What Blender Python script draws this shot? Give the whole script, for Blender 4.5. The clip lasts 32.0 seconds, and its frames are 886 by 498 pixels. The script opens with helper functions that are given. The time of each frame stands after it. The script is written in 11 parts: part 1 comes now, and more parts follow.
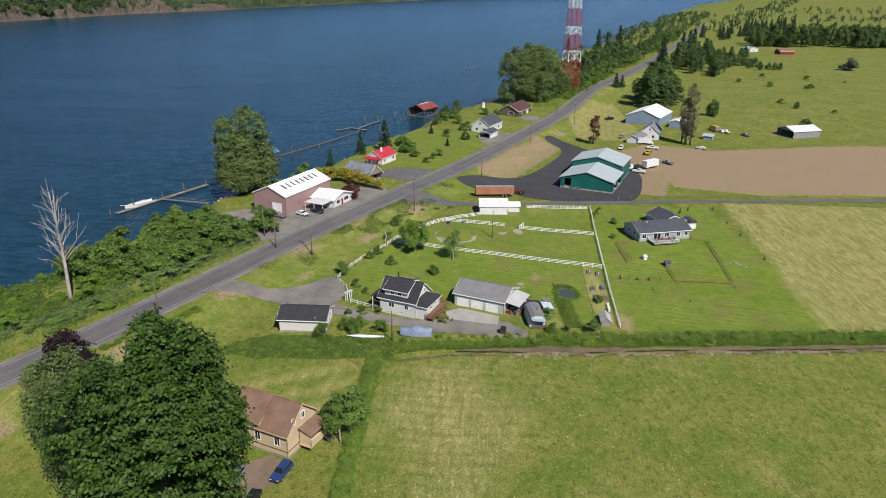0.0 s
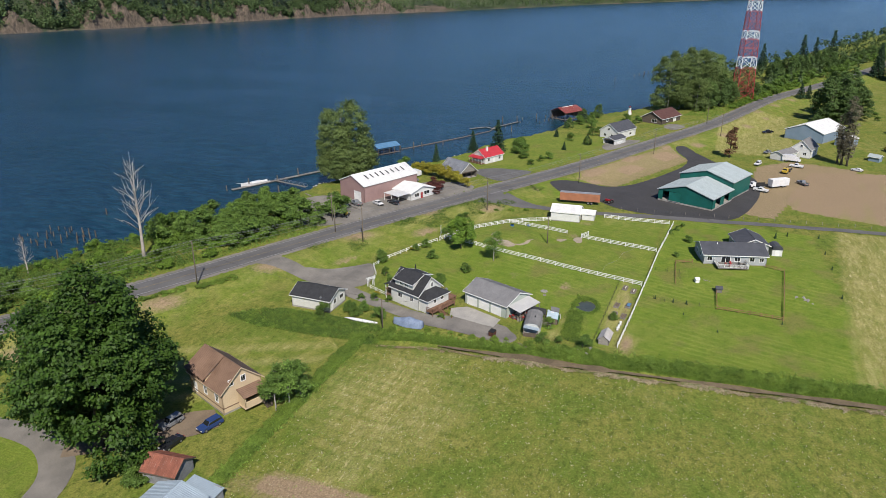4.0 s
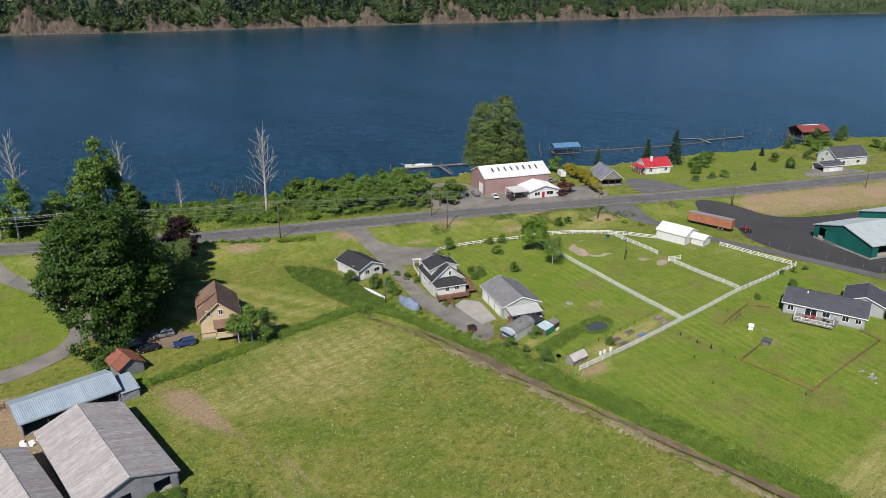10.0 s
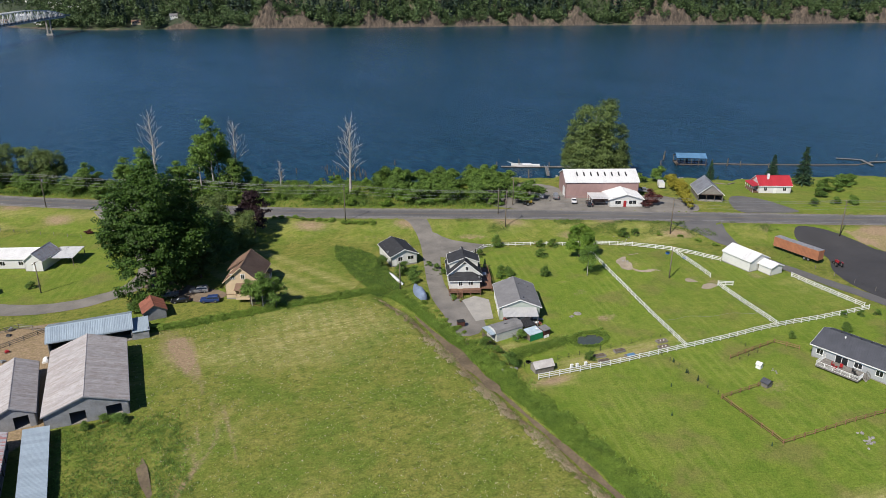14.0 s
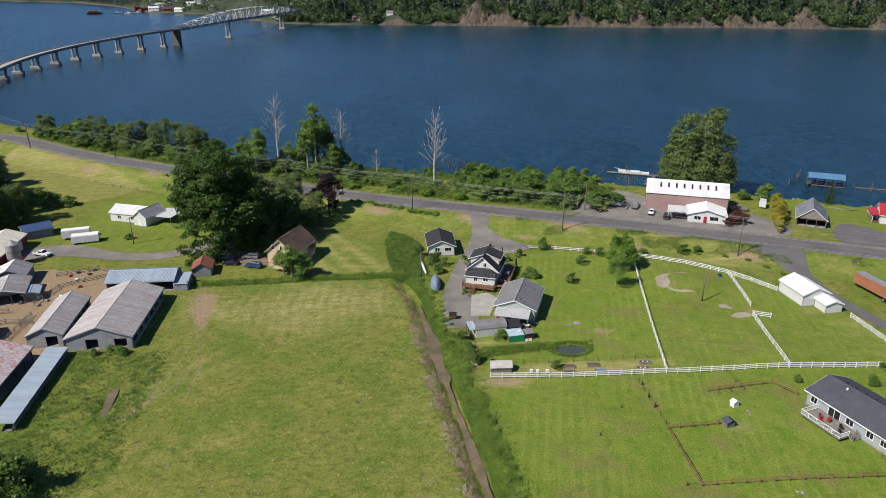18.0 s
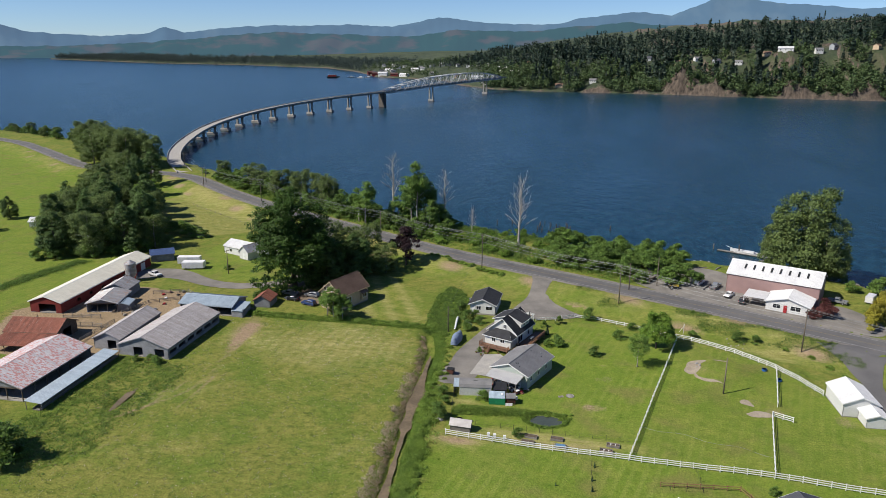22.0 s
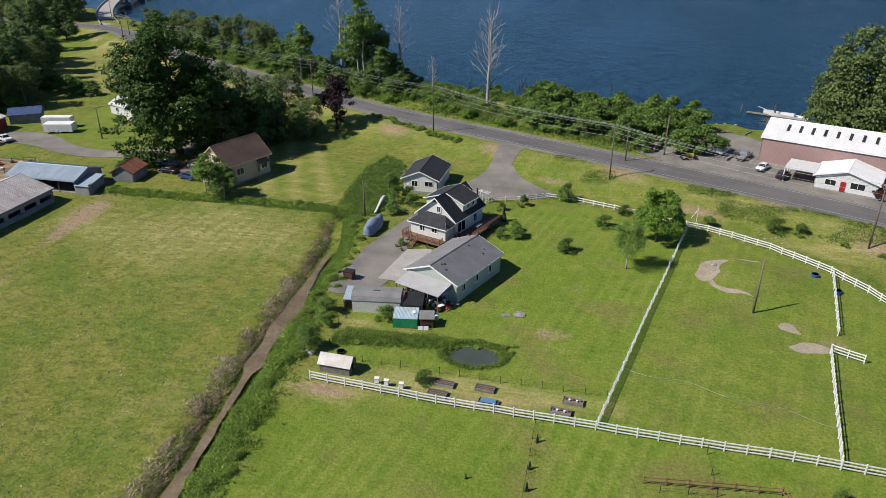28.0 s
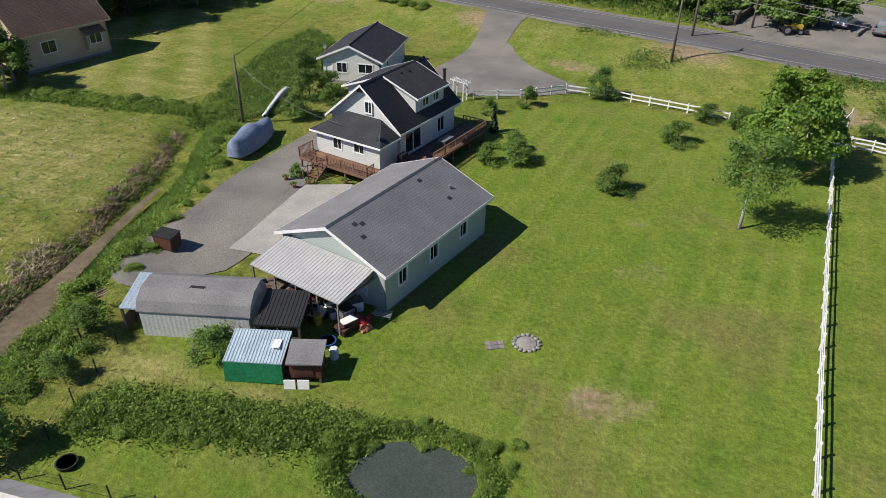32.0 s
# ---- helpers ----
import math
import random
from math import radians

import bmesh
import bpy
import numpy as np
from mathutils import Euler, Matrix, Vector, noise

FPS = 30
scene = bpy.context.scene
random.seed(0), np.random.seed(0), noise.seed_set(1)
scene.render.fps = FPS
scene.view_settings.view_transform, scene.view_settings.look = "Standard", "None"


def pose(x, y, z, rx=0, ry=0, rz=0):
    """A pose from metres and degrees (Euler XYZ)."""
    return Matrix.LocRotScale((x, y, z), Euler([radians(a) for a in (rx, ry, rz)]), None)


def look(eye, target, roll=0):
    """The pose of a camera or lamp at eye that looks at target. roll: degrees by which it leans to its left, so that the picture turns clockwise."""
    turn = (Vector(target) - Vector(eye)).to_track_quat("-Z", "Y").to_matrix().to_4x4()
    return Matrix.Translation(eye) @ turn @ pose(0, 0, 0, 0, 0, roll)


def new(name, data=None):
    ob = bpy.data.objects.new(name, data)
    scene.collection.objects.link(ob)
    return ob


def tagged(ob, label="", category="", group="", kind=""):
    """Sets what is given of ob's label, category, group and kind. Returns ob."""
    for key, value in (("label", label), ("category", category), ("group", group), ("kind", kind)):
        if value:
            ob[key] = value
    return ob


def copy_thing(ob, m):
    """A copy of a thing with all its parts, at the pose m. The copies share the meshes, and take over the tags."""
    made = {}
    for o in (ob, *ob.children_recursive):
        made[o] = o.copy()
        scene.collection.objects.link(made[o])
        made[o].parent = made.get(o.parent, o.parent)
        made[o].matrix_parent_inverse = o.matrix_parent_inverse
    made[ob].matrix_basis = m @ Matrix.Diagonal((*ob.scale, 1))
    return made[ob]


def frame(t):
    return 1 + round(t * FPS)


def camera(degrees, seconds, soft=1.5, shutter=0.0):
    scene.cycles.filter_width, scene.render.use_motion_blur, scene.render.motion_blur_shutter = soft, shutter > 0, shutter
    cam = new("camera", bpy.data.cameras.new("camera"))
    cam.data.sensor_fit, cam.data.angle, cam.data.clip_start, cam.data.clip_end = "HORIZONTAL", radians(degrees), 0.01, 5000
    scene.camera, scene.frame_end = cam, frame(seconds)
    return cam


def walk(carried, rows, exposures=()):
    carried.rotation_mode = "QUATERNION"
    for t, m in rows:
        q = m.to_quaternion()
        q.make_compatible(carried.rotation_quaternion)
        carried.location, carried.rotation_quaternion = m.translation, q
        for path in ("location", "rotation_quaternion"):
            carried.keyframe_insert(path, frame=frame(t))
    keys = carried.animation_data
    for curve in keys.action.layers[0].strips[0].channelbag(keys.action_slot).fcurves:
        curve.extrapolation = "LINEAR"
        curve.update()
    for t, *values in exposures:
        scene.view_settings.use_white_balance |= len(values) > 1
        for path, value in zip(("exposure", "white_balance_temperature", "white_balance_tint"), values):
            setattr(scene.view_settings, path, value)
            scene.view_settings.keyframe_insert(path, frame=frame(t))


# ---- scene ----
cam = camera(64.4, 32.0, soft=0.8)
METRES, EYE, TILT, LEAN, TURN = 400.0, 76.0, -21.0, -0.5, -86.0
ROWS = [
    (0.0, 0.0, 0.0, 0.0, 0.0, 0.0, -0.0),
    (0.5, 0.0154, -0.0005, -0.0003, 2.19, 0.01, -0.74),
    (1.0, 0.0307, -0.0004, -0.0003, 4.36, -0.01, -1.5),
    (1.5, 0.0458, 0.0001, -0.0001, 6.54, -0.06, -2.19),
    (2.0, 0.061, 0.0012, 0.0004, 8.68, -0.15, -2.93),
    (2.5, 0.0762, 0.0028, 0.0009, 10.86, -0.24, -3.63),
    (3.0, 0.0909, 0.0051, 0.0016, 12.94, -0.38, -4.37),
    (3.5, 0.1046, 0.0079, 0.0022, 14.87, -0.53, -5.12),
    (5.5, 0.1624, 0.0244, 0.007, 23.4, -1.5, -8.23),
    (6.0, 0.1764, 0.0298, 0.0087, 25.55, -1.8, -8.92),
    (6.5, 0.1902, 0.0355, 0.0107, 27.75, -2.13, -9.66),
    (7.0, 0.2037, 0.0418, 0.0129, 29.91, -2.51, -10.35),
    (7.5, 0.217, 0.0486, 0.0152, 32.14, -2.93, -11.01),
    (8.0, 0.2301, 0.0558, 0.0179, 34.33, -3.37, -11.68),
    (8.5, 0.2429, 0.0636, 0.0207, 36.56, -3.84, -12.38),
    (9.0, 0.2554, 0.0718, 0.0237, 38.81, -4.35, -13.09),
    (9.5, 0.2674, 0.0805, 0.0267, 41.01, -4.87, -13.81),
    (10.0, 0.2791, 0.0893, 0.0298, 43.23, -5.42, -14.46),
    (10.5, 0.2903, 0.0986, 0.0333, 45.46, -6.0, -15.0),
    (11.0, 0.3009, 0.1084, 0.037, 47.68, -6.61, -15.54),
    (11.5, 0.3114, 0.1185, 0.0409, 49.97, -7.24, -16.06),
    (12.0, 0.3217, 0.1289, 0.0449, 52.27, -7.9, -16.6),
    (12.5, 0.3314, 0.1397, 0.0489, 54.57, -8.58, -17.1),
    (13.0, 0.3406, 0.1508, 0.0533, 56.9, -9.3, -17.6),
    (13.5, 0.3494, 0.1623, 0.0578, 59.21, -10.0, -18.07),
    (14.0, 0.3577, 0.174, 0.0623, 61.54, -10.72, -18.49),
    (14.5, 0.3654, 0.1861, 0.0668, 63.91, -11.49, -18.94),
    (16.5, 0.3916, 0.2371, 0.086, 73.35, -14.66, -20.03),
    (17.0, 0.3969, 0.2504, 0.0911, 75.69, -15.47, -20.25),
    (17.5, 0.4017, 0.2636, 0.0963, 78.02, -16.31, -20.47),
    (18.0, 0.4058, 0.277, 0.1018, 80.37, -17.15, -20.65),
    (18.5, 0.4092, 0.2905, 0.1074, 82.68, -17.7, -20.81),
    (19.0, 0.4122, 0.3042, 0.1129, 85.09, -16.02, -20.97),
    (19.5, 0.4148, 0.318, 0.1184, 87.51, -14.98, -21.05),
    (20.0, 0.4169, 0.332, 0.1237, 90.0, -15.3, -21.11),
    (20.5, 0.4184, 0.3462, 0.1288, 92.39, -16.21, -21.11),
    (21.0, 0.4191, 0.3604, 0.1341, 94.78, -17.15, -21.03),
    (21.5, 0.4195, 0.3744, 0.1397, 97.14, -18.06, -20.98),
    (22.0, 0.4193, 0.3883, 0.1452, 99.51, -18.95, -20.9),
    (22.5, 0.4185, 0.4024, 0.1509, 101.85, -19.82, -20.79),
    (23.0, 0.4174, 0.4158, 0.1562, 102.87, -20.16, -20.84),
    (23.5, 0.4186, 0.422, 0.1584, 102.82, -20.21, -20.96),
    (24.0, 0.4176, 0.4226, 0.1583, 102.8, -20.28, -20.95),
    (24.5, 0.4115, 0.4234, 0.1544, 102.61, -20.26, -20.94),
    (26.5, 0.3421, 0.4283, 0.1262, 101.33, -19.81, -20.65),
    (27.0, 0.321, 0.4294, 0.1191, 100.98, -23.27, -20.61),
    (27.5, 0.3005, 0.4305, 0.1121, 100.69, -27.09, -20.68),
    (28.0, 0.2806, 0.4317, 0.1052, 100.47, -28.85, -20.77),
    (28.5, 0.2616, 0.433, 0.098, 100.3, -28.99, -20.83),
    (29.0, 0.2437, 0.4343, 0.0903, 100.16, -30.81, -20.86),
    (29.5, 0.226, 0.4354, 0.0827, 100.07, -32.93, -20.93),
    (30.0, 0.2086, 0.4366, 0.075, 99.96, -35.03, -20.98),
    (30.5, 0.1914, 0.4379, 0.0675, 99.9, -35.29, -21.09),
    (31.0, 0.1747, 0.44, 0.0599, 99.85, -35.23, -21.19),
    (31.5, 0.1585, 0.4419, 0.0524, 99.81, -35.12, -21.26),
    (32.0, 0.1422, 0.4437, 0.0448, 99.76, -35.09, -21.36),
]
walk(cam, [(t, pose(0, 0, EYE, TILT, LEAN, TURN) @ pose(METRES * x, METRES * y, METRES * z, 90 + pitch, roll, yaw)) for t, x, y, z, yaw, pitch, roll in ROWS])

# ---- sky and sun ----
SUN_AZ, SUN_EL = 31.0, 46.0          # the way the shadows fall (from +x towards +y), and the sun's height
sky_world = bpy.data.worlds.new("sky")
scene.world = sky_world
sky_world.use_nodes = True
_n, _l = sky_world.node_tree.nodes, sky_world.node_tree.links
_sky = _n.new("ShaderNodeTexSky")
_sky.sky_type, _sky.sun_disc = "NISHITA", False
_sky.sun_elevation, _sky.sun_rotation = radians(SUN_EL), radians(-90 - SUN_AZ)
_sky.air_density, _sky.dust_density, _sky.ozone_density, _sky.altitude = 1.0, 0.0, 3.0, 2200
_n["Background"].inputs[1].default_value = 0.07
_tint = _n.new("ShaderNodeMix")
_tint.data_type, _tint.blend_type = "RGBA", "MULTIPLY"
_tint.inputs[0].default_value, _tint.inputs[7].default_value = 1.0, (0.78, 0.94, 1.22, 1)
_l.new(_sky.outputs[0], _tint.inputs[6])
_l.new(_tint.outputs[2], _n["Background"].inputs[0])
_lamp = bpy.data.lights.new("sun", "SUN")
_lamp.energy, _lamp.angle, _lamp.color = 5.0, radians(0.5), (1.0, 0.935, 0.845)
_sun = new("sun", _lamp)
_a, _e = radians(SUN_AZ), radians(SUN_EL)
_sun.matrix_world = look((-300 * math.cos(_a) * math.cos(_e), -300 * math.sin(_a) * math.cos(_e), 300 * math.sin(_e)), (0, 0, 0))
scene.view_settings.exposure = 0.35

# ---- materials ----


def mat(name, c1, c2=None, scale=0.6, fine=9.0, rough=0.8, metal=0.0, bump=0.15, stripes=None, rand=0.0, island=0.0, rust=None, spec=0.35, trans=0.0, local=False, grainy=0.55):
    """A procedural surface: two colours mixed by coarse noise, fine grain, bump; stripes=(axis, period, depth, shade); rust=(colour, amount)."""
    m = bpy.data.materials.new(name)
    m.use_nodes = True
    n, l = m.node_tree.nodes, m.node_tree.links
    b = n["Principled BSDF"]
    b.inputs["Roughness"].default_value, b.inputs["Metallic"].default_value = rough, metal
    b.inputs["Specular IOR Level"].default_value = spec
    c2 = c2 or tuple(0.72 * v for v in c1)
    if local:
        where = n.new("ShaderNodeTexCoord").outputs["Object"]
    else:
        where = n.new("ShaderNodeNewGeometry").outputs["Position"]

    def tex(s, detail=4.0):
        t = n.new("ShaderNodeTexNoise")
        t.inputs["Scale"].default_value, t.inputs["Detail"].default_value = s, detail
        l.new(where, t.inputs["Vector"])
        return t.outputs["Fac"]

    def ramp(v, a, z):
        r = n.new("ShaderNodeMapRange")
        r.inputs[1].default_value, r.inputs[2].default_value = a, z
        l.new(v, r.inputs[0])
        return r.outputs[0]

    def blend(kind, f, a, z):
        x = n.new("ShaderNodeMix")
        x.data_type, x.blend_type = "RGBA", kind
        for v, s in ((f, 0), (a, 6), (z, 7)):
            if isinstance(v, (int, float)):
                x.inputs[s].default_value = v
            elif isinstance(v, tuple):
                x.inputs[s].default_value = (*v[:3], 1)
            else:
                l.new(v, x.inputs[s])
        return x.outputs[2]

    col = blend("MIX", ramp(tex(scale), 0.32, 0.68), c1, c2)
    grain = tex(fine, 5)
    col = blend("MULTIPLY", grainy, col, ramp(grain, 0.1, 0.75))
    height = grain
    if stripes:
        axis, period, depth, shade = stripes
        w = n.new("ShaderNodeTexWave")
        w.bands_direction, w.wave_profile = axis, "SAW" if shade < 0 else "SIN"
        w.inputs["Scale"].default_value = 0.314 / period
        w.inputs["Distortion"].default_value = 0.15
        l.new(n.new("ShaderNodeTexCoord").outputs["Object"], w.inputs["Vector"])
        col = blend("MULTIPLY", abs(shade), col, w.outputs["Color"])
        add = n.new("ShaderNodeMath")
        add.operation = "MULTIPLY_ADD"
        add.inputs[1].default_value = depth
        l.new(w.outputs["Fac"], add.inputs[0])
        l.new(grain, add.inputs[2])
        height = add.outputs[0]
    if rust:
        col = blend("MIX", ramp(tex(1.1, 6), 0.62 - rust[1], 0.72 - rust[1] * 0.6), col, rust[0])
    if rand:
        hsv = n.new("ShaderNodeHueSaturation")
        l.new(col, hsv.inputs["Color"])
        r = n.new("ShaderNodeMapRange")
        r.inputs[3].default_value, r.inputs[4].default_value = 1 - rand, 1 + rand
        l.new(n.new("ShaderNodeObjectInfo").outputs["Random"], r.inputs[0])
        l.new(r.outputs[0], hsv.inputs["Value"])
        col = hsv.outputs[0]
    if island:
        hsv = n.new("ShaderNodeHueSaturation")
        l.new(col, hsv.inputs["Color"])
        r = n.new("ShaderNodeMapRange")
        r.inputs[3].default_value, r.inputs[4].default_value = 1 - island, 1 + island
        l.new(n.new("ShaderNodeNewGeometry").outputs["Random Per Island"], r.inputs[0])
        l.new(r.outputs[0], hsv.inputs["Value"])
        col = hsv.outputs[0]
    l.new(col, b.inputs["Base Color"])
    if bump:
        p = n.new("ShaderNodeBump")
        p.inputs["Strength"].default_value, p.inputs["Distance"].default_value = min(1.0, bump * 3), 0.05
        l.new(height, p.inputs["Height"])
        l.new(p.outputs[0], b.inputs["Normal"])
    if trans:
        t = n.new("ShaderNodeBsdfTranslucent")
        l.new(col, t.inputs["Color"])
        x = n.new("ShaderNodeMixShader")
        x.inputs[0].default_value = trans
        l.new(b.outputs[0], x.inputs[1])
        l.new(t.outputs[0], x.inputs[2])
        l.new(x.outputs[0], n["Material Output"].inputs[0])
    return m


def leaf(name, c1, c2, trans=0.3):
    return mat(name, c1, c2, scale=0.35, fine=3.0, rough=0.6, bump=0, rand=0.16, island=0.35, trans=trans, spec=0.25)


WHITE = mat("white_paint", (0.76, 0.76, 0.74), (0.68, 0.68, 0.66), rough=0.5, bump=0.05, grainy=0.2)
WHITE_METAL = mat("white_roof_metal", (0.8, 0.8, 0.79), (0.7, 0.7, 0.69), rough=0.4, bump=0.05, rand=0.05, stripes=("X", 0.3, 1.5, 0.1))
CREAM_METAL = mat("cream_roof_metal", (0.74, 0.71, 0.6), (0.66, 0.63, 0.52), rough=0.45, bump=0.05, rand=0.06, stripes=("X", 0.3, 1.5, 0.12))
GALV = mat("galvanised_sheet", (0.5, 0.5, 0.5), (0.4, 0.39, 0.39), scale=0.9, rough=0.45, metal=0.35, bump=0.08, rand=0.16, stripes=("X", 0.17, 2, 0.22), rust=((0.3, 0.2, 0.16), 0.08))


def sheet_metal(name, c1, c2, streak, amount, rand, cells=0.0, rough=0.55, metal=0.1):
    """Old roofing sheet: stains that run down the slope, other ones on each sheet; cells: share of squares patched in the stain's colour."""
    m = mat(name, c1, c2, scale=0.9, rough=rough, metal=metal, bump=0.08, rand=rand, stripes=("X", 0.17, 2, 0.12))
    n, l = m.node_tree.nodes, m.node_tree.links
    b = n["Principled BSDF"]
    col = b.inputs["Base Color"].links[0].from_socket
    rnd = n.new("ShaderNodeObjectInfo").outputs["Random"]
    off = n.new("ShaderNodeVectorMath")
    off.operation = "MULTIPLY_ADD"
    off.inputs[1].default_value = (53.0, 91.0, 17.0)
    l.new(rnd, off.inputs[0])
    l.new(n.new("ShaderNodeTexCoord").outputs["Object"], off.inputs[2])
    masks = []
    for size, lo, hi in (((7.0, 0.35, 1.0), 0.66 - amount, 0.74 - 0.5 * amount), ((2.2, 1.1, 1.0), 0.74 - amount, 0.8 - 0.5 * amount)):
        mp, t, r = n.new("ShaderNodeMapping"), n.new("ShaderNodeTexNoise"), n.new("ShaderNodeMapRange")
        mp.inputs["Scale"].default_value = size
        l.new(off.outputs[0], mp.inputs[0])
        t.inputs["Scale"].default_value, t.inputs["Detail"].default_value, t.inputs["Roughness"].default_value = 1.0, 5.0, 0.6
        l.new(mp.outputs[0], t.inputs["Vector"])
        r.inputs[1].default_value, r.inputs[2].default_value, r.inputs[4].default_value = lo, hi, 0.85
        l.new(t.outputs["Fac"], r.inputs[0])
        masks.append(r.outputs[0])
    if cells:
        sn, w, r = n.new("ShaderNodeVectorMath"), n.new("ShaderNodeTexWhiteNoise"), n.new("ShaderNodeMapRange")
        sn.operation = "SNAP"
        sn.inputs[1].default_value = (0.27, 0.62, 50.0)
        l.new(off.outputs[0], sn.inputs[0])
        l.new(sn.outputs[0], w.inputs["Vector"])
        r.inputs[1].default_value, r.inputs[2].default_value, r.inputs[4].default_value = 1 - cells, 1.01 - cells, 0.8
        l.new(w.outputs["Value"], r.inputs[0])
        masks.append(r.outputs[0])
    for f in masks:
        x = n.new("ShaderNodeMix")
        x.data_type = "RGBA"
        l.new(f, x.inputs[0])
        l.new(col, x.inputs[6])
        x.inputs[7].default_value = (*streak, 1)
        col = x.outputs[2]
    l.new(col, b.inputs["Base Color"])
    return m


OLD_ROOF = sheet_metal("weathered_sheet", (0.49, 0.47, 0.47), (0.4, 0.38, 0.375), (0.2, 0.155, 0.135), 0.17, 0.1)
RUST_ROOF = sheet_metal("rusty_sheet", (0.3, 0.11, 0.07), (0.22, 0.08, 0.052), (0.34, 0.24, 0.2), 0.06, 0.22, rough=0.8, metal=0.0)
PATCH_ROOF = sheet_metal("patched_sheet", (0.6, 0.57, 0.585), (0.5, 0.475, 0.49), (0.38, 0.14, 0.12), -0.02, 0.08, cells=0.36)
BLUE_ROOF = mat("pale_blue_roof", (0.38, 0.46, 0.53), (0.33, 0.405, 0.47), rough=0.4, bump=0.04, rand=0.07, stripes=("X", 0.3, 1.5, 0.15))
SEA_ROOF = mat("grey_green_roof", (0.46, 0.52, 0.525), (0.41, 0.47, 0.475), rough=0.4, bump=0.04, rand=0.05, stripes=("X", 0.3, 1.5, 0.12))
STEEL_BLUE = mat("steel_blue_roof", (0.13, 0.28, 0.46), (0.1, 0.22, 0.38), rough=0.4, bump=0.04, rand=0.08, stripes=("X", 0.3, 1.5, 0.2))
RED_ROOF = mat("red_roof", (0.5, 0.035, 0.05), (0.42, 0.03, 0.04), rough=0.45, bump=0.06, rand=0.05, stripes=("X", 0.3, 1.5, 0.15))
SHINGLE_DARK = mat("charcoal_shingle", (0.052, 0.054, 0.06), (0.036, 0.037, 0.041), scale=0.8, fine=14, rough=0.85, bump=0.25, stripes=("Z", 0.1, 1.2, -0.35), island=0.12)
SHINGLE_GREY = mat("grey_shingle", (0.285, 0.282, 0.286), (0.225, 0.222, 0.227), scale=0.5, fine=14, rough=0.85, bump=0.25, stripes=("Z", 0.085, 1.2, -0.3), island=0.1)
SHINGLE_SLATE = mat("slate_grey_shingle", (0.1, 0.105, 0.125), (0.075, 0.08, 0.095), scale=0.5, fine=14, rough=0.85, bump=0.25, stripes=("Z", 0.1, 1.2, -0.3), island=0.1)
SHINGLE_BROWN = mat("brown_shingle", (0.31, 0.195, 0.135), (0.22, 0.135, 0.092), scale=0.35, fine=14, rough=0.85, bump=0.25, stripes=("Z", 0.13, 1.2, -0.35), island=0.1)
SHINGLE_MAROON = mat("maroon_shingle", (0.15, 0.07, 0.06), (0.11, 0.05, 0.045), fine=14, rough=0.85, bump=0.25, stripes=("Z", 0.13, 1.2, -0.3))
SIDING_PALE = mat("pale_grey_siding", (0.68, 0.68, 0.64), (0.62, 0.62, 0.58), scale=0.4, rough=0.6, bump=0.06, stripes=("Z", 0.2, 1.5, -0.22), grainy=0.2)
SIDING_GREEN = mat("grey_green_siding", (0.45, 0.5, 0.44), (0.4, 0.45, 0.4), scale=0.4, rough=0.6, bump=0.06, stripes=("Z", 0.22, 1.5, -0.2), grainy=0.2)
SIDING_GREY = mat("mid_grey_siding", (0.4, 0.42, 0.43), (0.35, 0.37, 0.38), scale=0.4, rough=0.6, bump=0.06, stripes=("Z", 0.2, 1.5, -0.2), grainy=0.2)
SIDING_YELLOW = mat("yellow_siding", (0.64, 0.5, 0.33), (0.57, 0.44, 0.29), scale=0.5, rough=0.7, bump=0.06, stripes=("Z", 0.2, 1.5, -0.2), grainy=0.2)
SIDING_WHITE = mat("white_siding", (0.72, 0.72, 0.69), (0.64, 0.64, 0.62), scale=0.4, rough=0.6, bump=0.06, stripes=("Z", 0.2, 1.5, -0.18), grainy=0.2)
SIDING_PINK = mat("dusty_pink_metal", (0.36, 0.235, 0.215), (0.31, 0.2, 0.185), scale=0.3, rough=0.55, bump=0.04, stripes=("X", 0.3, 1.5, 0.15), grainy=0.2)
SIDING_BLUE = mat("blue_grey_metal", (0.22, 0.29, 0.37), (0.18, 0.25, 0.32), scale=0.3, rough=0.5, bump=0.04, stripes=("X", 0.3, 1.5, 0.15), grainy=0.2)
SIDING_BARN = mat("dark_green_metal", (0.012, 0.13, 0.105), (0.01, 0.1, 0.08), scale=0.3, rough=0.5, bump=0.04, stripes=("X", 0.3, 1.5, 0.2), grainy=0.2)
BARN_RED = mat("barn_red_boards", (0.27, 0.035, 0.03), (0.2, 0.025, 0.022), scale=0.5, rough=0.75, bump=0.08, stripes=("X", 0.2, 1.5, 0.25))
BARN_GREY = mat("weathered_boards", (0.36, 0.37, 0.39), (0.25, 0.255, 0.27), scale=0.8, rough=0.85, bump=0.12, stripes=("X", 0.2, 1.5, 0.3), rand=0.15)
WOOD_OLD = mat("old_brown_wood", (0.16, 0.125, 0.095), (0.1, 0.078, 0.06), scale=1.5, rough=0.9, bump=0.2, rand=0.25)
WOOD_GREY = mat("grey_wood", (0.27, 0.25, 0.225), (0.19, 0.175, 0.155), scale=1.5, rough=0.9, bump=0.2, rand=0.25)
DECK = mat("red_brown_deck", (0.25, 0.135, 0.085), (0.18, 0.098, 0.062), scale=1.5, rough=0.7, bump=0.12, rand=0.2)
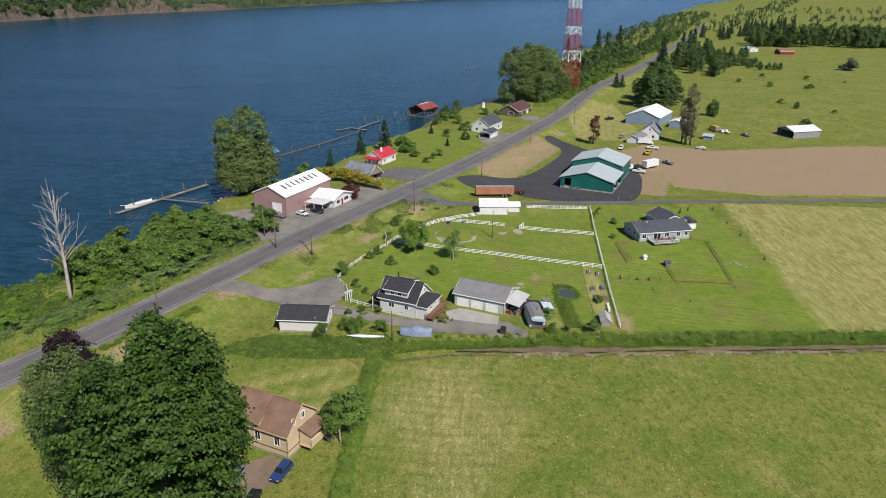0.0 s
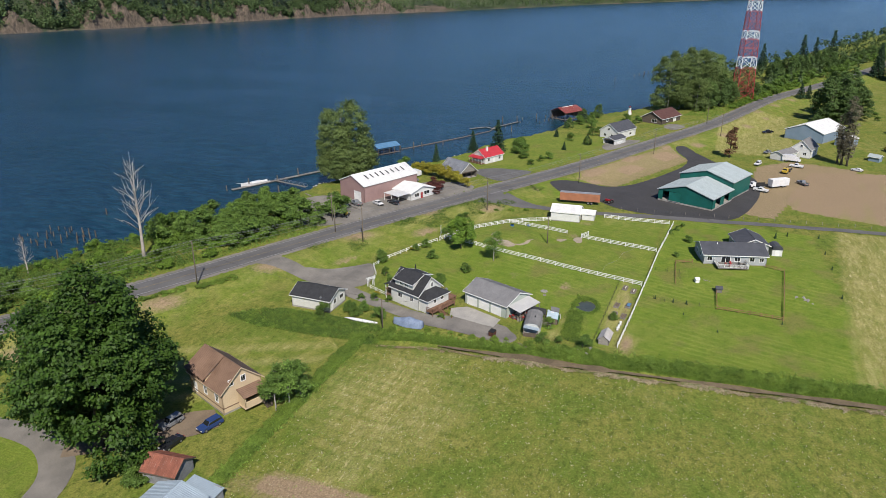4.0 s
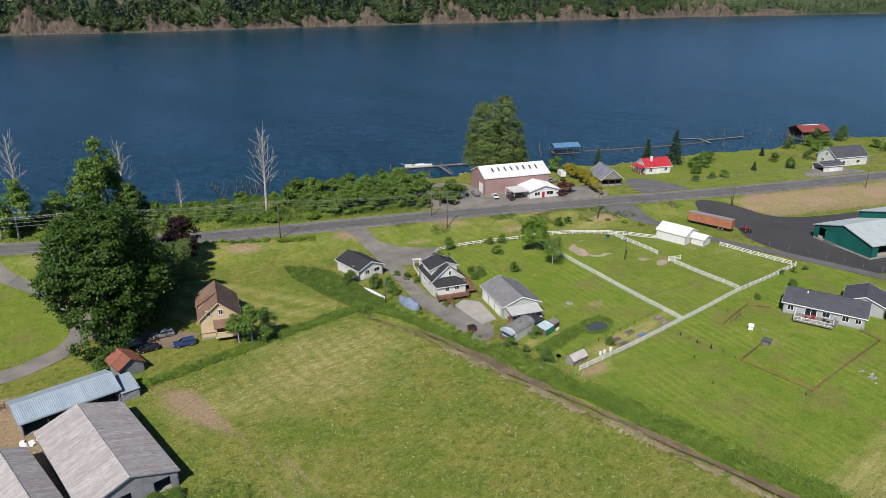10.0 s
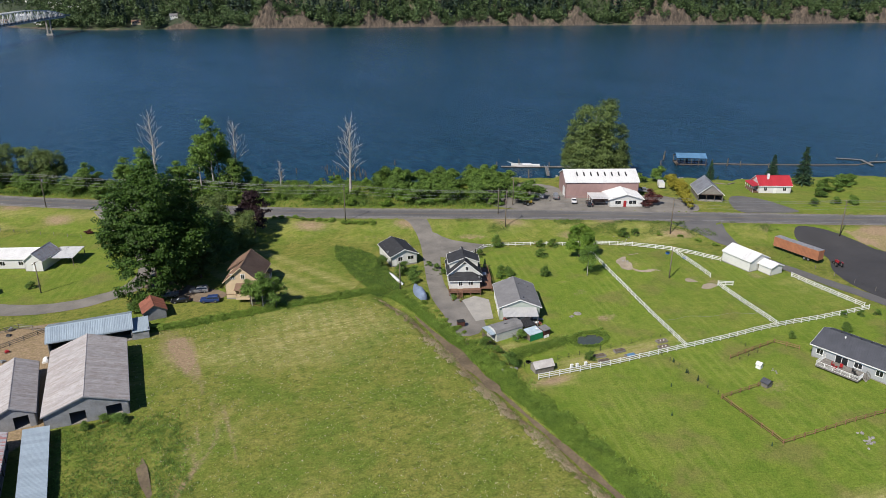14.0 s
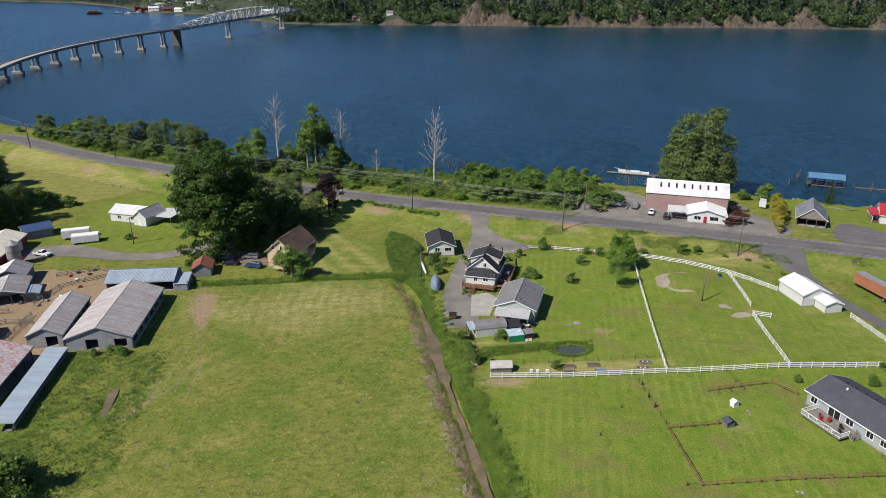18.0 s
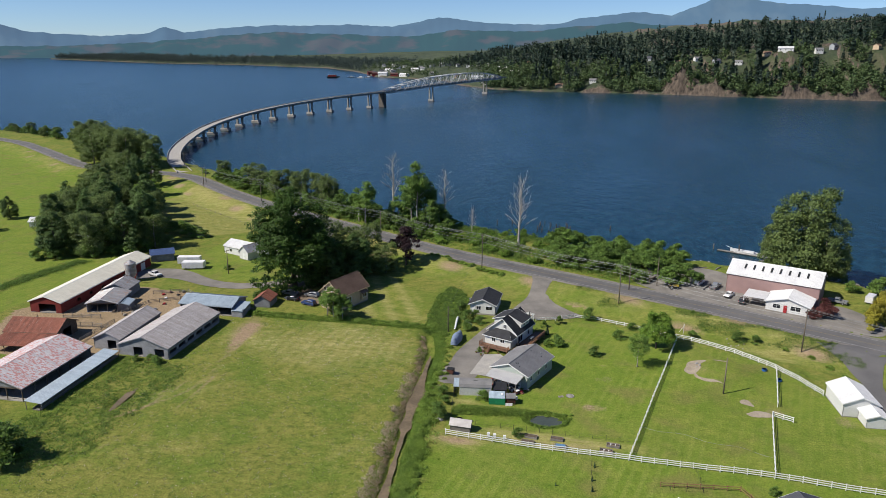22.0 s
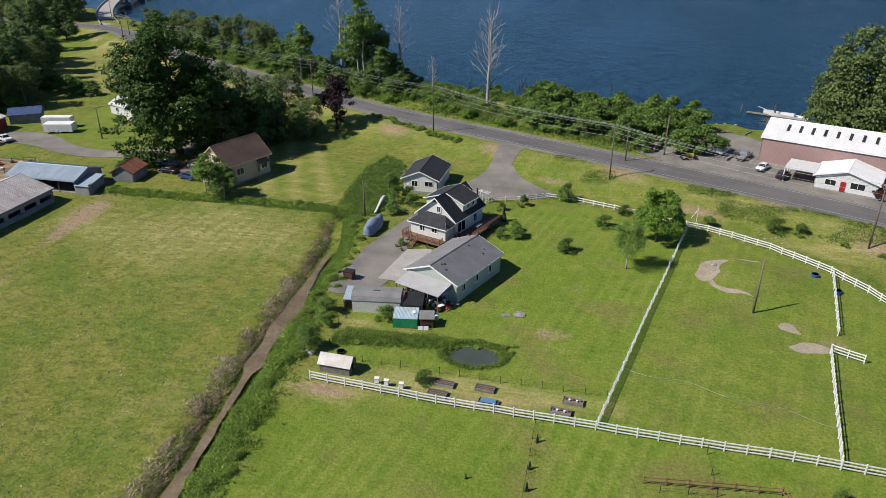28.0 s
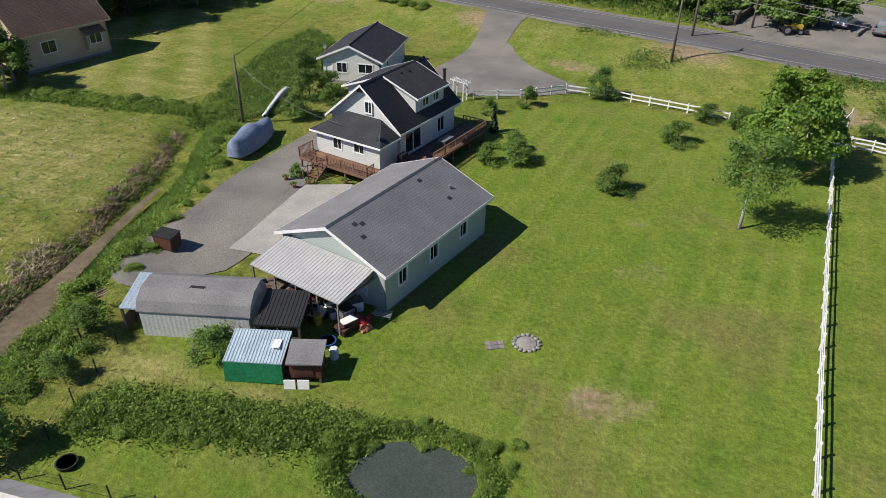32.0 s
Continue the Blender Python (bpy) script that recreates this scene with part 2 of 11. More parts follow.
RAIL_WOOD = mat("brown_fence_wood", (0.3, 0.17, 0.09), (0.22, 0.12, 0.065), scale=1.5, rough=0.8, bump=0.15, rand=0.2)
POLE_WOOD = mat("pole_wood", (0.2, 0.165, 0.13), (0.14, 0.115, 0.09), scale=1.0, rough=0.9, bump=0.2, rand=0.15)
BARK = mat("bark", (0.13, 0.105, 0.08), (0.08, 0.065, 0.05), scale=1.5, rough=0.95, bump=0.4, rand=0.15)
BARK_PALE = mat("pale_bark", (0.45, 0.42, 0.38), (0.3, 0.28, 0.25), scale=1.5, rough=0.9, bump=0.3)
DEAD_WOOD = mat("bleached_wood", (0.5, 0.45, 0.4), (0.36, 0.32, 0.28), scale=1.0, rough=0.9, bump=0.3, rand=0.15)
CONCRETE = mat("concrete", (0.42, 0.4, 0.36), (0.34, 0.325, 0.3), scale=0.5, rough=0.85, bump=0.1)
CONCRETE_OLD = mat("stained_concrete", (0.36, 0.34, 0.31), (0.24, 0.225, 0.2), scale=0.3, rough=0.9, bump=0.12, rand=0.08)
ASPHALT = mat("asphalt", (0.155, 0.15, 0.147), (0.115, 0.112, 0.112), scale=0.16, fine=22, rough=0.9, bump=0.1)
ASPHALT_DARK = mat("dark_asphalt", (0.062, 0.06, 0.062), (0.048, 0.047, 0.049), scale=0.1, fine=22, rough=0.9, bump=0.1)
GRAVEL = mat("gravel_drive", (0.26, 0.24, 0.212), (0.165, 0.154, 0.138), scale=0.2, fine=8, rough=0.95, bump=0.3)
SAND = mat("pale_sand", (0.4, 0.34, 0.26), (0.3, 0.25, 0.18), scale=0.5, fine=5, rough=0.95, bump=0.3)
DIRT_YARD = mat("bare_earth", (0.24, 0.185, 0.13), (0.17, 0.13, 0.092), scale=0.25, fine=6, rough=0.95, bump=0.35)
PAINT_LINE = mat("road_white", (0.42, 0.42, 0.41), (0.27, 0.27, 0.265), scale=0.8, rough=0.7, bump=0.03)
PAINT_YELLOW = mat("road_yellow", (0.26, 0.2, 0.1), (0.19, 0.16, 0.1), scale=0.8, rough=0.7, bump=0.03)
STONE = mat("grey_stone", (0.38, 0.36, 0.33), (0.25, 0.24, 0.22), scale=1.5, rough=0.9, bump=0.35, rand=0.2)
MUD = mat("muddy_ditch_water", (0.21, 0.162, 0.104), (0.135, 0.106, 0.068), scale=0.3, fine=2.5, rough=0.6, bump=0.02, spec=0.2)
POND = mat("green_pond_water", (0.078, 0.092, 0.074), (0.062, 0.076, 0.06), scale=0.4, rough=0.12, bump=0.01, spec=0.5)
TARP_BLUE = mat("blue_grey_tarp", (0.23, 0.29, 0.4), (0.17, 0.22, 0.32), scale=0.9, fine=4, rough=0.6, bump=0.35)
TARP_GREEN = mat("green_tarp", (0.015, 0.22, 0.09), (0.01, 0.16, 0.065), scale=0.9, fine=4, rough=0.55, bump=0.3)
TARP_DEEP = mat("deep_blue_tarp", (0.06, 0.1, 0.22), (0.045, 0.075, 0.17), scale=0.6, fine=3, rough=0.5, bump=0.3)
CLEAR_SHEET = mat("dull_zinc_sheet", (0.47, 0.47, 0.465), (0.41, 0.41, 0.41), scale=0.7, rough=0.5, bump=0.05, stripes=("X", 0.3, 0.3, 0.08), grainy=0.3)
MILKY_SHEET = mat("milky_plastic_sheet", (0.5, 0.475, 0.45), (0.36, 0.335, 0.31), scale=0.9, rough=0.45, bump=0.03, grainy=0.3)
SILVER_BLUE = mat("silver_blue_sheet", (0.42, 0.52, 0.58), (0.34, 0.42, 0.47), scale=1.2, rough=0.45, bump=0.06, grainy=0.4)
SHED_WALL = mat("pale_shed_sheet", (0.62, 0.63, 0.6), (0.55, 0.56, 0.53), scale=0.5, rough=0.6, bump=0.05, stripes=("X", 0.3, 1.0, 0.08))
SHED_ROOF = mat("dusty_grey_felt", (0.235, 0.23, 0.225), (0.18, 0.178, 0.175), scale=0.6, fine=10, rough=0.85, bump=0.15)
BLACK = mat("black_rubber", (0.02, 0.02, 0.02), (0.015, 0.015, 0.015), rough=0.7, bump=0.05)
DARK_METAL = mat("dark_metal", (0.05, 0.05, 0.052), (0.035, 0.035, 0.036), rough=0.5, metal=0.3, bump=0.05)
STEEL = mat("bare_steel", (0.42, 0.43, 0.44), (0.33, 0.34, 0.35), rough=0.4, metal=0.6, bump=0.05)
BRIDGE_STEEL = mat("bridge_silver_paint", (0.62, 0.63, 0.62), (0.52, 0.53, 0.53), scale=0.2, rough=0.5, bump=0.03)
TOWER_RED = mat("tower_red_paint", (0.46, 0.07, 0.07), (0.38, 0.055, 0.055), rough=0.5, bump=0.03)
RUSTY = mat("dumpster_brown", (0.11, 0.045, 0.03), (0.08, 0.033, 0.022), rough=0.6, bump=0.1)
ORANGE = mat("faded_orange_trailer", (0.45, 0.19, 0.1), (0.36, 0.15, 0.085), scale=0.5, rough=0.6, bump=0.05, stripes=("X", 0.4, 1.5, 0.15))
RED_PAINT = mat("red_paint", (0.4, 0.02, 0.025), (0.32, 0.018, 0.02), rough=0.4, bump=0.03)
YELLOW_PAINT = mat("yellow_paint", (0.62, 0.42, 0.05), (0.52, 0.35, 0.045), rough=0.4, bump=0.03)
BLUE_PAINT = mat("blue_paint", (0.03, 0.14, 0.42), (0.025, 0.11, 0.34), rough=0.35, bump=0.03)
CAR_WHITE = mat("car_white", (0.75, 0.75, 0.75), (0.7, 0.7, 0.7), rough=0.25, bump=0, spec=0.5)
CAR_GREY = mat("car_grey", (0.3, 0.31, 0.32), (0.25, 0.26, 0.27), rough=0.3, metal=0.3, bump=0, spec=0.5)
CAR_BLACK = mat("car_black", (0.02, 0.021, 0.024), (0.015, 0.016, 0.018), rough=0.2, bump=0, spec=0.5)
CAR_BLUE = mat("car_blue", (0.03, 0.06, 0.18), (0.025, 0.05, 0.15), rough=0.25, bump=0, spec=0.5)
LAMP_RED = mat("tail_red", (0.4, 0.01, 0.01), rough=0.3, bump=0)
LAMP_CLEAR = mat("headlight_clear", (0.7, 0.7, 0.72), rough=0.15, bump=0)
GLASS = mat("window_glass", (0.02, 0.024, 0.028), (0.015, 0.018, 0.021), rough=0.06, bump=0, spec=0.6)
LEAF_MAPLE = leaf("maple_leaves", (0.072, 0.142, 0.02), (0.04, 0.088, 0.013))
LEAF_DARK = leaf("dark_leaves", (0.14, 0.225, 0.06), (0.09, 0.155, 0.045))
LEAF_ALDER = leaf("cottonwood_leaves", (0.19, 0.255, 0.075), (0.13, 0.19, 0.06), trans=0.36)
LEAF_BRIGHT = leaf("bright_leaves", (0.225, 0.35, 0.05), (0.15, 0.265, 0.042), trans=0.42)
LEAF_BUSH = leaf("shrub_leaves", (0.195, 0.31, 0.062), (0.135, 0.23, 0.05), trans=0.42)
LEAF_BARE = leaf("grey_twigs", (0.24, 0.22, 0.15), (0.17, 0.155, 0.1))
SHINGLE_WORN = mat("weathered_blue_grey_shingle", (0.3, 0.32, 0.36), (0.2, 0.21, 0.24), scale=0.5, fine=10, rough=0.85, bump=0.2, stripes=("Z", 0.1, 1.2, -0.25))
LEAF_YELLOW = leaf("yellow_green_leaves", (0.4, 0.35, 0.045), (0.28, 0.27, 0.035))
LEAF_BRAMBLE = leaf("bramble_leaves", (0.27, 0.39, 0.068), (0.18, 0.285, 0.052), trans=0.45)
LEAF_PLUM = leaf("plum_leaves", (0.035, 0.016, 0.02), (0.025, 0.012, 0.015), trans=0.15)
LEAF_RUSSET = leaf("russet_leaves", (0.155, 0.054, 0.046), (0.109, 0.039, 0.034))
LEAF_DRY = leaf("dry_brown_needles", (0.24, 0.13, 0.07), (0.17, 0.095, 0.05))
LEAF_FIR = leaf("fir_needles", (0.046, 0.096, 0.040), (0.031, 0.070, 0.031), trans=0.12)
LEAF_SILVER = leaf("silver_leaves", (0.2, 0.24, 0.16), (0.15, 0.19, 0.12))
GRASS_TALL = leaf("tall_grass", (0.26, 0.38, 0.07), (0.18, 0.3, 0.055), trans=0.4)
GRASS_DRY = leaf("dry_bramble", (0.46, 0.37, 0.23), (0.27, 0.21, 0.13))
FLOWER = leaf("yellow_flowers", (0.55, 0.48, 0.08), (0.42, 0.38, 0.07))

# ---- mesh tools ----


class Shape:
    """Gathers boxes, tubes and prisms into one mesh."""

    def __init__(self):
        self.v, self.f = [], []

    def add(self, verts, faces, m=None):
        k = len(self.v)
        self.v += [tuple(m @ Vector(p)) for p in verts] if m else [tuple(p) for p in verts]
        self.f += [tuple(i + k for i in q) for q in faces]
        return self

    def box(self, x0, x1, y0, y1, z0, z1, m=None):
        v = [(x0, y0, z0), (x1, y0, z0), (x1, y1, z0), (x0, y1, z0), (x0, y0, z1), (x1, y0, z1), (x1, y1, z1), (x0, y1, z1)]
        return self.add(v, [(0, 3, 2, 1), (4, 5, 6, 7), (0, 1, 5, 4), (1, 2, 6, 5), (2, 3, 7, 6), (3, 0, 4, 7)], m)

    def slab(self, top, thick):
        """A polygon thickened straight down."""
        n = len(top)
        v = list(top) + [(p[0], p[1], p[2] - thick) for p in top]
        return self.add(v, [tuple(range(n)), tuple(range(2 * n - 1, n - 1, -1))] + [(i, i + n, (i + 1) % n + n, (i + 1) % n) for i in range(n)])

    def prism(self, outline, a, b, m=None):
        """An outline in (x, z), swept along y from a to b."""
        n = len(outline)
        v = [(x, a, z) for x, z in outline] + [(x, b, z) for x, z in outline]
        return self.add(v, [tuple(range(n)), tuple(range(2 * n - 1, n - 1, -1))] + [(i, i + n, (i + 1) % n + n, (i + 1) % n) for i in range(n)], m)

    def tube(self, points, radii, sides=6):
        """A tapering tube along a line of points."""
        pts = [Vector(p) for p in points]
        if isinstance(radii, (int, float)):
            radii = [radii] * len(pts)
        k = len(self.v)
        for i, p in enumerate(pts):
            way = (pts[min(i + 1, len(pts) - 1)] - pts[max(i - 1, 0)]).normalized()
            side = way.cross(Vector((0.31, 0.95, 0.05)))
            side = (side if side.length > 1e-3 else Vector((1, 0, 0))).normalized()
            up = way.cross(side)
            for j in range(sides):
                a = 2 * math.pi * j / sides
                self.v.append(tuple(p + (side * math.cos(a) + up * math.sin(a)) * radii[i]))
        for i in range(len(pts) - 1):
            for j in range(sides):
                j2 = (j + 1) % sides
                self.f.append((k + i * sides + j, k + i * sides + j2, k + (i + 1) * sides + j2, k + (i + 1) * sides + j))
        self.f.append(tuple(k + j for j in range(sides))[::-1])
        self.f.append(tuple(k + (len(pts) - 1) * sides + j for j in range(sides)))
        return self

    def weld(self):
        """Shares the corners that touch, so that the pieces make one body."""
        seen, at, faces = {}, [], {}
        for p in self.v:
            at.append(seen.setdefault(tuple(round(c, 3) for c in p), len(seen)))
        for f in self.f:
            g = tuple(dict.fromkeys(at[i] for i in f))
            if len(g) > 2:
                faces.setdefault(frozenset(g), g)
        self.v, self.f = list(seen), list(faces.values())
        return self

    def mesh(self, name, material, smooth=False):
        d = bpy.data.meshes.new(name)
        d.from_pydata(self.v, [], self.f)
        d.materials.append(material)
        if smooth:
            d.shade_smooth()
        d.update()
        return d


def mesh_np(name, verts, faces, material, smooth=False):
    """A mesh from numpy arrays: verts (n, 3), faces (m, 3 or 4)."""
    d = bpy.data.meshes.new(name)
    n, k = faces.shape
    d.vertices.add(len(verts))
    d.vertices.foreach_set("co", np.ascontiguousarray(verts, dtype=np.float32).ravel())
    d.loops.add(n * k)
    d.loops.foreach_set("vertex_index", np.ascontiguousarray(faces, dtype=np.int32).ravel())
    d.polygons.add(n)
    d.polygons.foreach_set("loop_start", np.arange(0, n * k, k, dtype=np.int32))
    d.polygons.foreach_set("loop_total", np.full(n, k, dtype=np.int32))
    d.materials.append(material)
    if smooth:
        d.polygons.foreach_set("use_smooth", np.ones(n, dtype=bool))
    d.update(calc_edges=True)
    return d


def part(name, shape, material, parent, label="", smooth=False):
    """One mesh object under a thing or a part; shape is a Shape or a ready mesh."""
    ob = new(name, shape.mesh(name, material, smooth) if isinstance(shape, Shape) else shape)
    ob.parent = parent
    return tagged(ob, label)


def thing(name, label, category, m=None, group="", kind=""):
    ob = new(name)
    ob.empty_display_size = 0.5
    if m is not None:
        ob.matrix_basis = m
    return tagged(ob, label, category, group, kind)


def single(name, shape, material, label, category, m=None, group="", kind="", smooth=False):
    ob = new(name, shape.mesh(name, material, smooth) if isinstance(shape, Shape) else shape)
    if m is not None:
        ob.matrix_basis = m
    return tagged(ob, label, category, group, kind)


def smooth_step(a, b, v):
    t = np.clip((v - a) / (b - a), 0, 1)
    return t * t * (3 - 2 * t)


def sized(x, y, z, s, turn=0.0, tall=1.0):
    """A pose with a turn about z and a size."""
    return pose(x, y, z, 0, 0, turn) @ Matrix.Diagonal((s, s, s * tall, 1))

# ---- the lie of the land ----
ROAD = ((-900, 560), (-366, 352), (-272, 316), (-140, 224), (-62, 215), (-30, 187), (0, 163), (32, 142), (70, 120), (121, 89.5), (154, 75.4), (208, 52), (249, 31.5), (300, 6.5),
        (420, -42), (528, -73), (617, -113), (743, -163), (853, -201), (1100, -290), (1500, -420), (2600, -900), (5200, -2200))
SHORE = ((-5200, 4200), (-900, 600), (-500, 432), (-366, 392), (-272, 358), (-150, 296), (-112, 274), (-60, 238), (-20, 208), (27, 175), (70, 152), (110, 138), (149, 121), (172, 112), (200, 106), (222, 100),
         (240, 95), (262, 84), (285, 70), (300, 64), (320, 60), (343, 53), (364, 41), (378, 37), (402, 34), (427, 27), (446, 10), (481, -6), (600, -28), (682, -44), (863, -110), (1276, -250), (2600, -700), (5200, -1900))
DITCH = ((132, 24), (136.5, 9), (138.6, -10), (140, -28), (142.3, -47), (144.2, -66), (147, -90), (151, -140), (158, -240))
ROAD_HALF, ROAD_TOP, WATER_Z = 4.1, 2.5, -1.0


def line_at(points, v, axis=0):
    p = np.array(points, dtype=float)
    order = np.argsort(p[:, axis])
    return np.interp(v, p[order, axis], p[order, 1 - axis])


def rounded(points, v, reach=14.0):
    """The line's value at v, its corners rounded off."""
    return sum(line_at(points, v + reach * k) for k in (-1.0, -0.5, 0.0, 0.5, 1.0)) / 5


def road_gap(x, y):
    """Metres from the road's middle; positive towards the river."""
    slope = (rounded(ROAD, x + 5) - rounded(ROAD, x - 5)) / 10
    return (y - rounded(ROAD, x)) / np.sqrt(1 + slope * slope)


def bumps(x, y):
    return 0.12 * np.sin(x * 0.21 + 1.3 * np.sin(y * 0.13)) * np.sin(y * 0.17 + 0.7) + 0.05 * np.sin(x * 0.83 + y * 0.41) * np.sin(y * 0.9 - x * 0.2)


def ground_z(x, y):
    x, y = np.asarray(x, dtype=float), np.asarray(y, dtype=float)
    d = road_gap(x, y)
    h = ROAD_TOP * smooth_step(-21, -6.5, d) + bumps(x, y) * smooth_step(6, 14, np.abs(d)) * 0.9
    h = h - 0.12 * (np.abs(d) < ROAD_HALF + 1.2)
    h = h + 0.35 * smooth_step(7, 14, d)
    east = smooth_step(236, 262, x) * smooth_step(-36, -12, d - 8)
    h = h + 0.6 * east * (1 - smooth_step(-21, -6.5, d))
    h = h + 0.75 * smooth_step(176, 208, x) * smooth_step(264, 246, x) * (1 - smooth_step(-23, -8, d))
    s = rounded(SHORE, x, 8.0) - y
    h = -5 + (h + 5) * smooth_step(-7, 5.5, s + 1.2 * np.sin(x * 0.3) + 0.8 * np.sin(x * 0.71))
    # the ditch, its mound and the pond
    g = x - line_at(DITCH, y, 1) - 0.5 * np.sin(y * 0.35)
    run = smooth_step(25, 20, y)
    h = h - 1.15 * run * np.exp(-(g / 2.3) ** 2) + 0.35 * run * np.exp(-((g - 5.5) / 2.2) ** 2) + 0.15 * run * np.exp(-((g + 4) / 1.6) ** 2)
    h = h - 1.1 * np.exp(-(((x - 168.6) / 3.4) ** 2 + ((y + 21.0) / 2.2) ** 2) ** 2)
    h = h + 0.5 * np.exp(-(((x - 158) / 9.0) ** 2) ** 2 - ((y + 20.4) / 1.6) ** 2)
    h = h + 1.0 * np.exp(-((x - 208) / 7) ** 2 - ((y - 9) / 6) ** 2)
    h = h - 0.55 * np.exp(-((x - 75.4 - 0.12 * (y + 33)) / 1.6) ** 2 - ((y + 33) / 7) ** 2)
    return h


def height(x, y):
    return float(ground_z(x, y))


def inside(poly, x, y):
    p, hit = np.array(poly, dtype=float), np.zeros(np.shape(x), dtype=bool)
    for i in range(len(p)):
        (x0, y0), (x1, y1) = p[i - 1], p[i]
        if y0 != y1:
            hit ^= ((y0 > y) != (y1 > y)) & (x < (x1 - x0) * (y - y0) / (y1 - y0) + x0)
    return hit


def spot(x, y, cx, cy, rx, ry):
    return np.exp(-(((x - cx) / rx) ** 2 + ((y - cy) / ry) ** 2))


def wide_axis(a, b, step, low, high):
    """Even steps from a to b, then ever longer ones outwards."""
    mid, out = list(np.arange(a, b + step, step)), step
    up, v = [], mid[-1]
    while v < high:
        out *= 1.035
        v += out
        up.append(v)
    down, v, out = [], mid[0], step
    while v > low:
        out *= 1.035
        v -= out
        down.append(v)
    return np.array(down[::-1] + mid + up)


EYE_X, EYE_Y, EYE_Z = 160.0, -120.0, 76.0


def far_off(x, y, z):
    """Draws what lies beyond 2.4 km nearer along the line of sight, so that the horizon stays within reach."""
    dx, dy = x - EYE_X, y - EYE_Y
    r = np.sqrt(dx * dx + dy * dy) + 1e-6
    k = np.where(r > 2400, (2400 + 2350 * (1 - np.exp(-(r - 2400) / 2350))) / r, 1.0)
    return EYE_X + dx * k, EYE_Y + dy * k, EYE_Z + (z - EYE_Z) * k


def sheet(name, xs, ys, zf, material, smooth=True, cut=None, distant=True):
    X, Y = np.meshgrid(xs, ys)
    Z = zf(X, Y)
    if distant:
        X2, Y2, Z2 = far_off(X, Y, Z)
    else:
        X2, Y2, Z2 = X, Y, Z
    nx, ny = len(xs), len(ys)
    i = (np.arange(ny - 1)[:, None] * nx + np.arange(nx - 1)[None, :]).ravel()
    f = np.stack([i, i + 1, i + 1 + nx, i + nx], 1)
    if cut is not None:
        f = f[~cut(X, Y, Z).ravel()[f].all(1)]
    return mesh_np(name, np.stack([X2.ravel(), Y2.ravel(), Z2.ravel()], 1), f, material, smooth), X, Y


def nodes_of(name):
    m = bpy.data.materials.new(name)
    m.use_nodes = True
    return m, m.node_tree.nodes, m.node_tree.links


